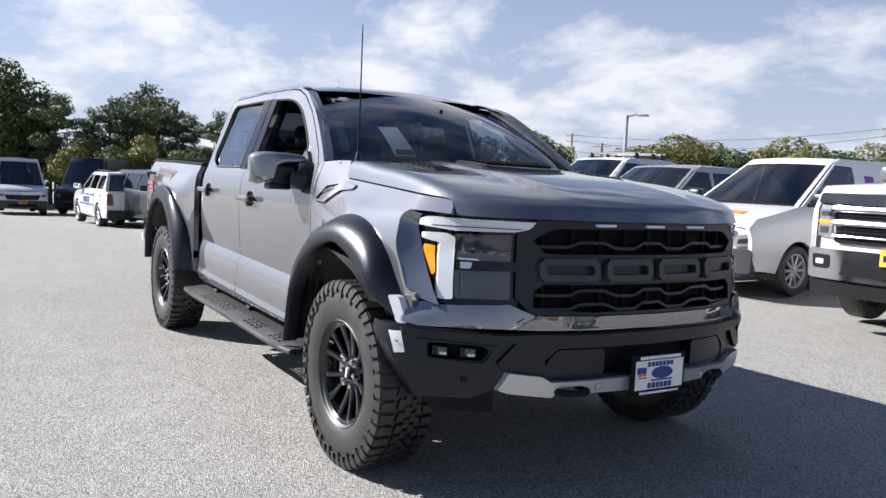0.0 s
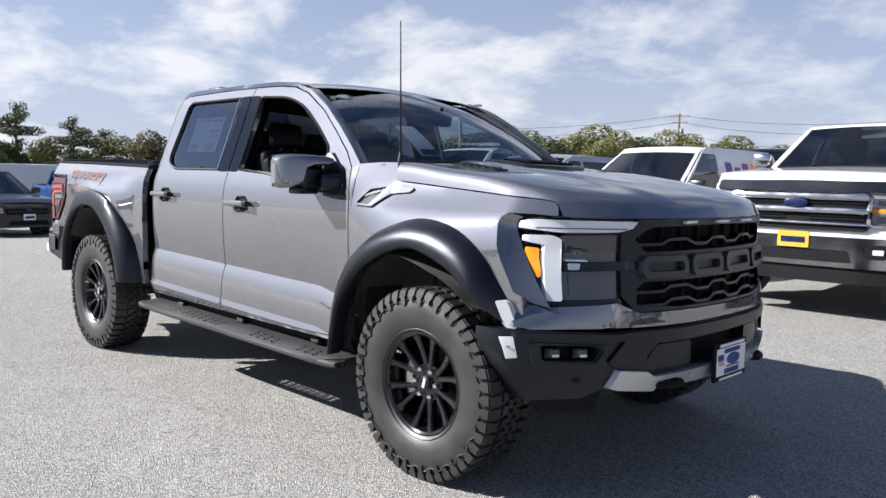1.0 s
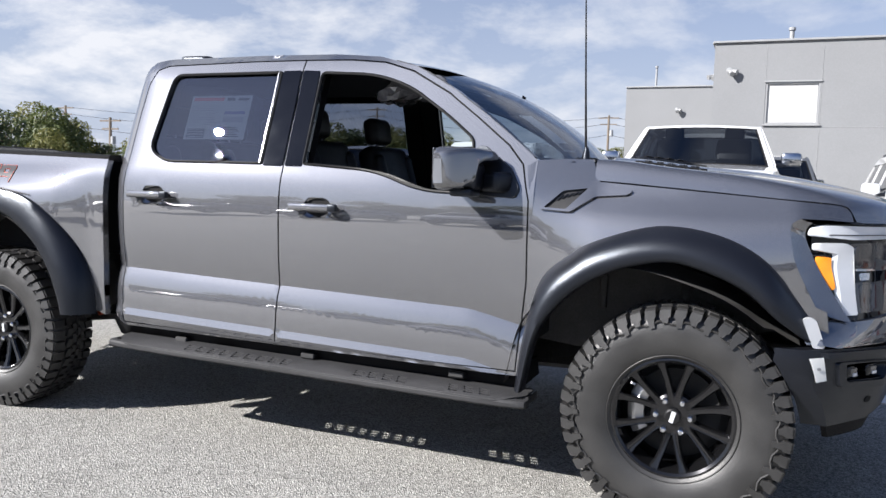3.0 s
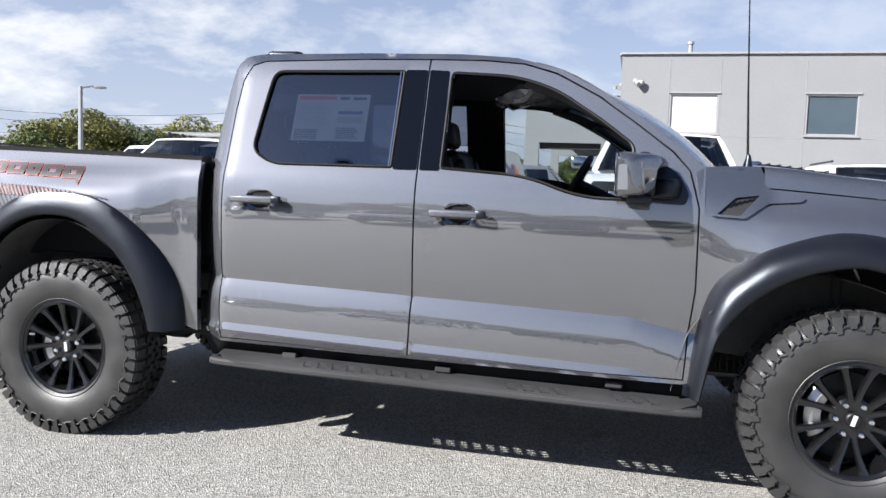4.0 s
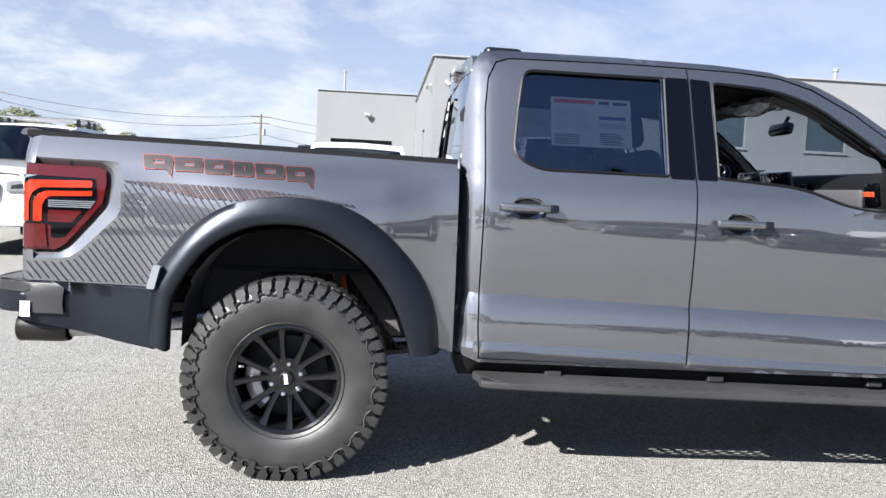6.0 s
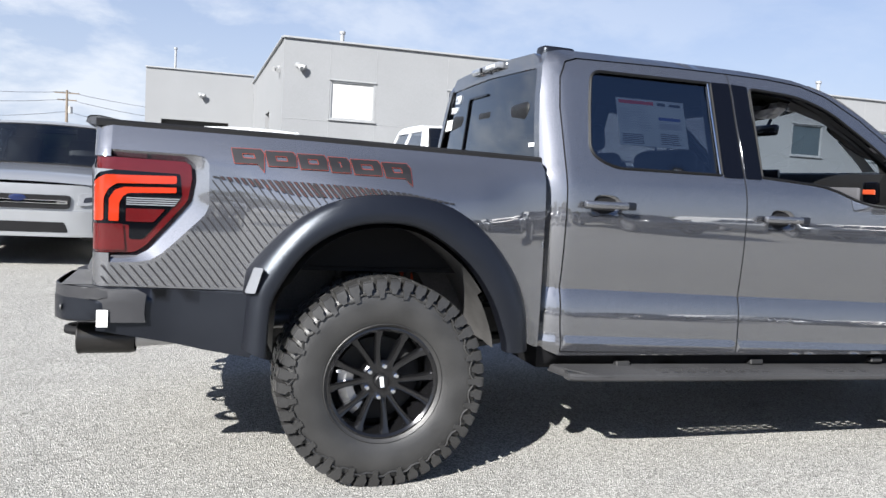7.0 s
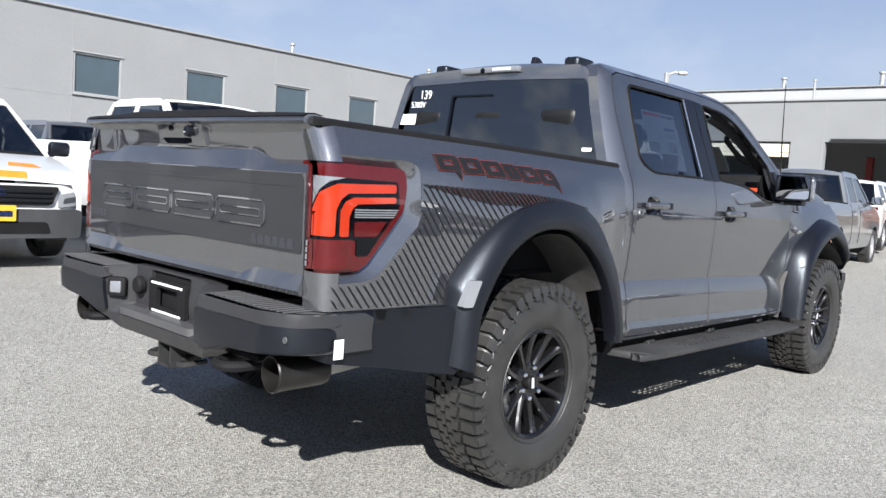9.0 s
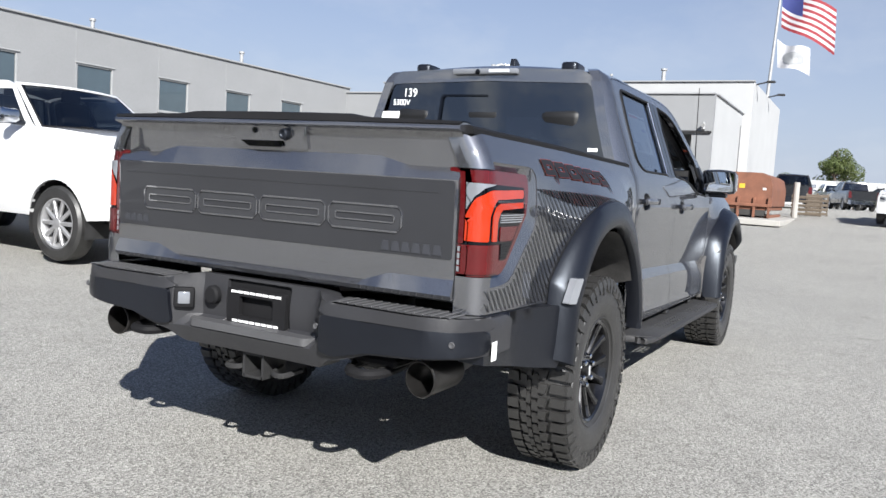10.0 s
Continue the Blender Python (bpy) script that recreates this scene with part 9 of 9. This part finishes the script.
# nearer mixed wood behind the vans
az = 140.0
while az < 166:
    kind = rnd.choices(("oak", "maple", "russet", "dark", "pine"), (5, 4, 2, 2, 1))[0]
    d = rnd.uniform(50, 60)
    plant(kind, az, d, 1.2 + d * math.tan(radians(lin(az, (140, 146, 150, 153, 160, 166), (2.0, 3.3, 3.4, 2.6, 2.8, 2.4)))) + rnd.uniform(-0.8, 0.8), rnd.uniform(1.1, 1.5))
    az += rnd.uniform(1.2, 2.2)
for kind, az, d, el in (("dark", 145.6, 50, 5.0), ("oak", 147.2, 52, 4.2), ("dark", 148.6, 52, 4.4), ("oak", 150.5, 49, 5.7), ("oak", 151.8, 53, 4.0), ("russet", 155.8, 50, 3.4), ("pine", 160.5, 50, 3.7), ("pine", 163.7, 52, 4.4), ("pine", 165.3, 55, 4.0), ("pine", 166.5, 55, 4.7), ("pine", 167.3, 57, 4.5), ("pine", 168.1, 55, 5.1), ("pine", 169.0, 53, 4.4), ("pine", 169.9, 56, 4.5), ("pine", 170.6, 54, 4.8), ("pine", 171.7, 54, 4.0), ("maple", 172.6, 50, 2.5), ("oak", 166.8, 48, 2.3), ("pine", 173.8, 52, 4.8), ("dark", 175.6, 58, 5.9), ("oak", 176.3, 56, 7.0), ("dark", 177.6, 58, 7.9), ("oak", 179.2, 62, 8.4), ("dark", 182.5, 60, 8.4), ("oak", 170.4, 47, 2.4), ("maple", 168.7, 49, 2.7), ("oak", 164.8, 50, 2.2), ("oak", 165.6, 58, 2.6), ("oak", 171.6, 60, 3.0), ("oak", 174.2, 58, 2.8), ("maple", 169.6, 58, 3.2), ("oak", 167.4, 59, 3.3)):
    plant(kind, az, d, 1.4 + d * math.tan(radians(el)), 0.95 if kind != "pine" else 0.72)
# unseen wood and vehicle rows, added behind the walk for the paint to mirror
for k in range(30):
    x = -62 + 4.4 * k + rnd.uniform(-1, 1)
    y = -46 - 6 * math.sin(k * 1.7) - 0.004 * x * x
    t = copy_thing(protos[("oak", "dark", "maple")[k % 3]], Matrix.Translation((x, y, -0.1)) @ Matrix.Rotation(k * 1.3, 4, "Z"))
    t.scale = (1.3, 1.3, rnd.uniform(0.75, 1.25) * lin(x, (-10, 6), (1, 0.42)))
    t["group"] = "trees round the lot"
for k, src in enumerate((4, 2, 1, 4, 2, 4, 1, 2)):
    o = ROW[src]
    c = copy_thing(o, Matrix.Translation((-14.5 + 4.6 * k + (1.5 if k > 3 else 0), -19 - 0.4 * (k % 3), 0)) @ Matrix.Rotation(radians(90 + 2 * (k % 2)), 4, "Z"))
for k, src in enumerate((4, 2, 4, 4, 2)):
    copy_thing(ROW[src], Matrix.Translation((8.0 + 5.2 * k, -15.5 - 0.5 * (k % 3), 0)) @ Matrix.Rotation(radians(88 + 3 * (k % 2)), 4, "Z"))
# green beyond the lot's far end
for kind, x, y, top, wide in (("oak", 92, 1.4, 9.0, 0.8), ("maple", 70, -1.0, 3.2, 1.6), ("oak", 74, 2.2, 3.0, 1.7), ("oak", 80, -3.6, 4.4, 1.4), ("maple", 78, -6.5, 4.2, 1.6), ("dark", 95, 7.0, 4.2, 1.2), ("oak", 84, -10, 5.0, 1.4), ("oak", 72, 5.0, 4.6, 1.2), ("oak", -6, 80, 6.0, 1.2)):
    z = ground_z(x, y) - 0.1
    k = (top - z) / 8.0
    t = copy_thing(protos[kind], Matrix.Translation((x, y, z)))
    t.scale = (k * wide, k * wide, k)
    t["group"] = "trees round the lot"

WOODP = mat("weathered_pole_wood", (0.16, 0.13, 0.10), 0.9, var=0.2, scale=4)
GALV = mat("galvanised_steel", (0.33, 0.34, 0.35), 0.5, 0.5, var=0.08)


def utility_pole(x, y, top):
    z = ground_z(x, y)
    p = thing("utility_pole", "wooden utility pole with cross-arms and a transformer", "utility pole", Matrix.Translation((x, y, z)))
    part("pole", tube([(0, 0, -0.5), (0, 0, top - z)], [0.2, 0.14], 8), WOODP, p)
    for dz, w_ in ((0.35, 1.4), (1.2, 1.1)):
        part("cross_arm", block((w_ * 2, 0.12, 0.14), Matrix.Translation((0, 0, top - z - dz))), WOODP, p)
        for k in (-0.9, -0.4, 0.4, 0.9):
            part("insulator", lathe([(0.0, 0.14), (0.05, 0.1), (0.05, 0)], 8, Matrix.Translation((k * w_, 0, top - z - dz + 0.07)) @ Matrix.Rotation(radians(90), 4, "X")), GALV, p)
    part("transformer", lathe([(0, 0.45), (0.26, 0.42), (0.28, -0.4), (0, -0.45)], 14, Matrix.Translation((0.4, 0, top - z - 2.4)) @ Matrix.Rotation(radians(90), 4, "X")), GALV, p)
    return p


POLES = [(-48.0, 94.0, 10.9), (-88.0, 78.0, 10.0), (-18.0, 104.0, 10.5), (14.0, 112.0, 10.5), (-62.0, 60.0, 6.8)]
for x, y, t in POLES:
    utility_pole(x, y, t)
for (ax_, ay_, at_), (bx_, by_, bt_) in ((POLES[1], POLES[0]), (POLES[0], POLES[2]), (POLES[2], POLES[3])):
    for dz, sag in ((0.2, 1.2), (1.1, 1.5), (2.6, 1.8)):
        pts = [(ax_ + (bx_ - ax_) * t, ay_ + (by_ - ay_) * t, at_ + (bt_ - at_) * t - dz - sag * 4 * t * (1 - t)) for t in np.linspace(0, 1, 14)]
        tagged(part("power_line", tube(pts, 0.022, 4), PLASTIC_D), "thin black overhead cable between the poles", "cable", "overhead cables")


def lot_lamp(x, y, top, az, arm=1.3):
    z = ground_z(x, y)
    p = thing("street_lamp", "grey metal lot lamp with a flat head on an arm", "street lamp", Matrix.Translation((x, y, z)) @ Matrix.Rotation(radians(az), 4, "Z"))
    part("pole", tube([(0, 0, -0.3), (0, 0, top - z)], [0.10, 0.08], 8), GALV, p)
    part("arm", tube([(0, 0, top - z - 0.06), (arm * 0.5, 0, top - z + 0.03), (arm * 0.7, 0, top - z)], 0.04, 6), GALV, p)
    part("head", block((arm * 0.55, 0.25, 0.09), Matrix.Translation((arm * 0.9, 0, top - z)), 0.03, 2), GALV, p)


for x, y, t, a, arm in ((-20.4, 22.6, 4.75, 35, 0.8), (17.3, 8.6, 5.0, -50, 0.5), (-52.0, 5.5, 3.6, -60, 1.3), (-40.0, 62.0, 6.0, 20, 1.3), (-22.0, 60.0, 4.4, 40, 1.3)):
    lot_lamp(x, y, t, a, arm)

# rusty skip
RUST = mat("rusty_brown_steel", (0.165, 0.068, 0.04), 0.75, 0.1, var=0.3, scale=2.5, fine=0.15, fscale=30, bump=0.2, bscale=40)
DX, DY = 25.5, 1.8
dz = ground_z(DX, DY)
skip = thing("dumpster", "rusty brown steel roll-off compactor on concrete", "dumpster", Matrix.Translation((DX, DY, dz + 0.10)))
prof = fillet([(-0.82, 0.45), (-0.82, 1.15), (-0.72, 1.55), (-0.45, 1.68), (0.60, 1.68), (0.86, 1.40), (0.86, 0.62), (0.70, 0.45)], 0.08)
v, f = loft([[(x, y, z) for y, z in prof] for x in (-0.2, 0.0, 1.6, 3.4, 5.0)])
mesh("shell", v, f, RUST, skip)
for y in (-0.75, -0.25, 0.30, 0.78):
    part("rib", block((0.10, 0.09, 0.75), Matrix.Translation((-0.24, y, 0.42)), 0.01, 1), RUST, skip)
part("floor_frame", block((5.2, 1.5, 0.12), Matrix.Translation((2.4, 0, 0.38)), 0.02, 1), RUST, skip)
part("cross_beam", block((0.12, 1.7, 0.12), Matrix.Translation((-0.25, 0, 0.50)), 0.02, 1), RUST, skip)
for y in (-0.65, 0.65):
    part("runner", block((5.0, 0.12, 0.14), Matrix.Translation((2.4, y, 0.08)), 0.02, 1), RUST, skip)
    part("roller", lathe([(0.0, -0.1), (0.10, -0.1), (0.10, 0.1), (0, 0.1)], 14, Matrix.Translation((0.1, y, 0.10))), DARKMETAL, skip)
# a near-black plate paints the shade in the hollow under the shell
part("dark_void", block((0.02, 1.3, 0.28), Matrix.Translation((-0.18, 0, 0.26))), DARK, skip)
part("paint_mark", block((0.004, 0.20, 0.16), Matrix.Translation((-0.205, 0.22, 1.18))), YELLOW, skip, "faded yellow stencil block")
part("paint_mark", block((0.004, 0.12, 0.07), Matrix.Translation((-0.205, -0.55, 1.10))), PAPER, skip)
CONC = mat("pale_concrete", (0.32, 0.31, 0.29), 0.9, var=0.12, scale=2, fine=0.08, fscale=30)
tagged(slab("concrete_pad", (9.0, 3.6, 0.20), (27.4, 2.2, ground_z(27.4, 2.2) - 0.03), CONC, None, "", 0.02), "pale concrete pad with a kerb edge", "pavement", kind="structure")
bol = thing("bollard", "pale upright post beside the skip", "bollard", Matrix.Translation((30.2, 0.55, ground_z(30.2, 0.5))))
part("post", tube([(0, 0, 0), (0, 0, 1.45)], 0.12, 10), CONC, bol)
for k, (x, y, w_) in enumerate(((31.6, 0.2, 1.2), (32.4, -0.15, 0.9))):
    pal = thing("pallet", "leaning weathered wooden pallet", "pallet", Matrix.Translation((x, y, ground_z(x, y))) @ Matrix.Rotation(radians(-28 + 10 * k), 4, "Y"))
    for j in range(5):
        part("board", block((0.02, w_, 0.12), Matrix.Translation((0, 0, 0.12 + 0.2 * j)), 0.004, 1), WOODP, pal)
    for yy in (-0.45, 0.0, 0.45):
        part("stringer", block((0.09, 0.05, 1.0), Matrix.Translation((0.06, yy * w_, 0.52)), 0.004, 1), WOODP, pal)
FENCE = mat("grey_privacy_fence", (0.42, 0.43, 0.43), 0.7, var=0.08)
fence = thing("boundary_fence", "pale grey panel fence beyond the lot", "fence", Matrix.Translation((72, 6.5, ground_z(72, 6.5))))
for k in range(8):
    part("fence_panel", block((0.06, 2.3, 2.3), Matrix.Translation((0, -2.4 * k, 1.15)), 0.01, 1), FENCE, fence)
    part("post", block((0.12, 0.12, 2.4), Matrix.Translation((0, -2.4 * k - 1.2, 1.2)), 0.01, 1), GALV, fence)

# flags
FX, FY = 60.0, 5.62
fp = thing("flagpole", "tall pale metal flagpole", "flagpole", Matrix.Translation((FX, FY, ground_z(FX, FY))))
part("pole", tube([(0, 0, 0), (0, -0.12, 8), (0, -0.5, 19)], [0.16, 0.13, 0.07], 10), TRIM, fp)
part("finial", lathe([(0, 0.14), (0.12, 0.08), (0.14, 0), (0.1, -0.1), (0, -0.14)], 12, Matrix.Translation((0, -0.5, 19.1)) @ Matrix.Rotation(radians(90), 4, "X")), YELLOW, fp)
FLAG_R = mat("red_flag_cloth", (0.24, 0.03, 0.04), 0.8, var=0.1)
FLAG_W = mat("white_flag_cloth", (0.50, 0.50, 0.52), 0.8, var=0.06)
FLAG_N = mat("navy_flag_cloth", (0.03, 0.04, 0.16), 0.8, var=0.1)


def cloth(u, v, z0, w_, h_, drop):
    """A point of a hanging flag: u along the fly, v down the hoist."""
    y = FY - 0.45 - w_ * u * 0.8 - 0.15 * v
    z = z0 - h_ * v - drop * u - 0.18 * math.sin(5 * u + 1.2 * v)
    x = FX + 0.35 * math.sin(7 * u + 2 * v)
    return (x, y, z)


us = thing("national_flag", "red and white striped flag with a navy corner", "flag")
for k in range(13):
    rows = [[cloth(u, k / 13 + dv / 13, 17.9, 4.8, 3.2, 2.4) for dv in (0, 0.5, 1.0)] for u in np.linspace(0.40 if k < 7 else 0.0, 1, 18)]
    v, f = loft(rows, closed=False, caps=False)
    mesh("stripe", v, f, FLAG_R if k % 2 == 0 else FLAG_W, us)
rows = [[cloth(u, v_ * 7 / 13, 17.9, 4.8, 3.2, 2.4) for v_ in np.linspace(0, 1, 6)] for u in np.linspace(0, 0.40, 10)]
v, f = loft(rows, closed=False, caps=False)
mesh("canton", v, f, FLAG_N, us)
df = thing("dealer_flag", "white flag with a blue oval", "flag")
rows = [[cloth(u, v_, 13.6, 2.9, 1.9, 0.9) for v_ in np.linspace(0, 1, 8)] for u in np.linspace(0, 1, 16)]
v, f = loft(rows, closed=False, caps=False)
mesh("cloth", v, f, FLAG_W, df)
rows = [[tuple(Vector(cloth(0.5 + 0.33 * r * math.cos(a), 0.55 + 0.28 * r * math.sin(a), 13.6, 2.9, 1.9, 0.9)) - Vector((0.03, 0, 0))) for a in np.linspace(0, 2 * math.pi, 24)] for r in (0.05, 0.5, 1.0)]
v, f = loft(rows, closed=False, caps=False)
mesh("oval", v, f, INK_L, df)
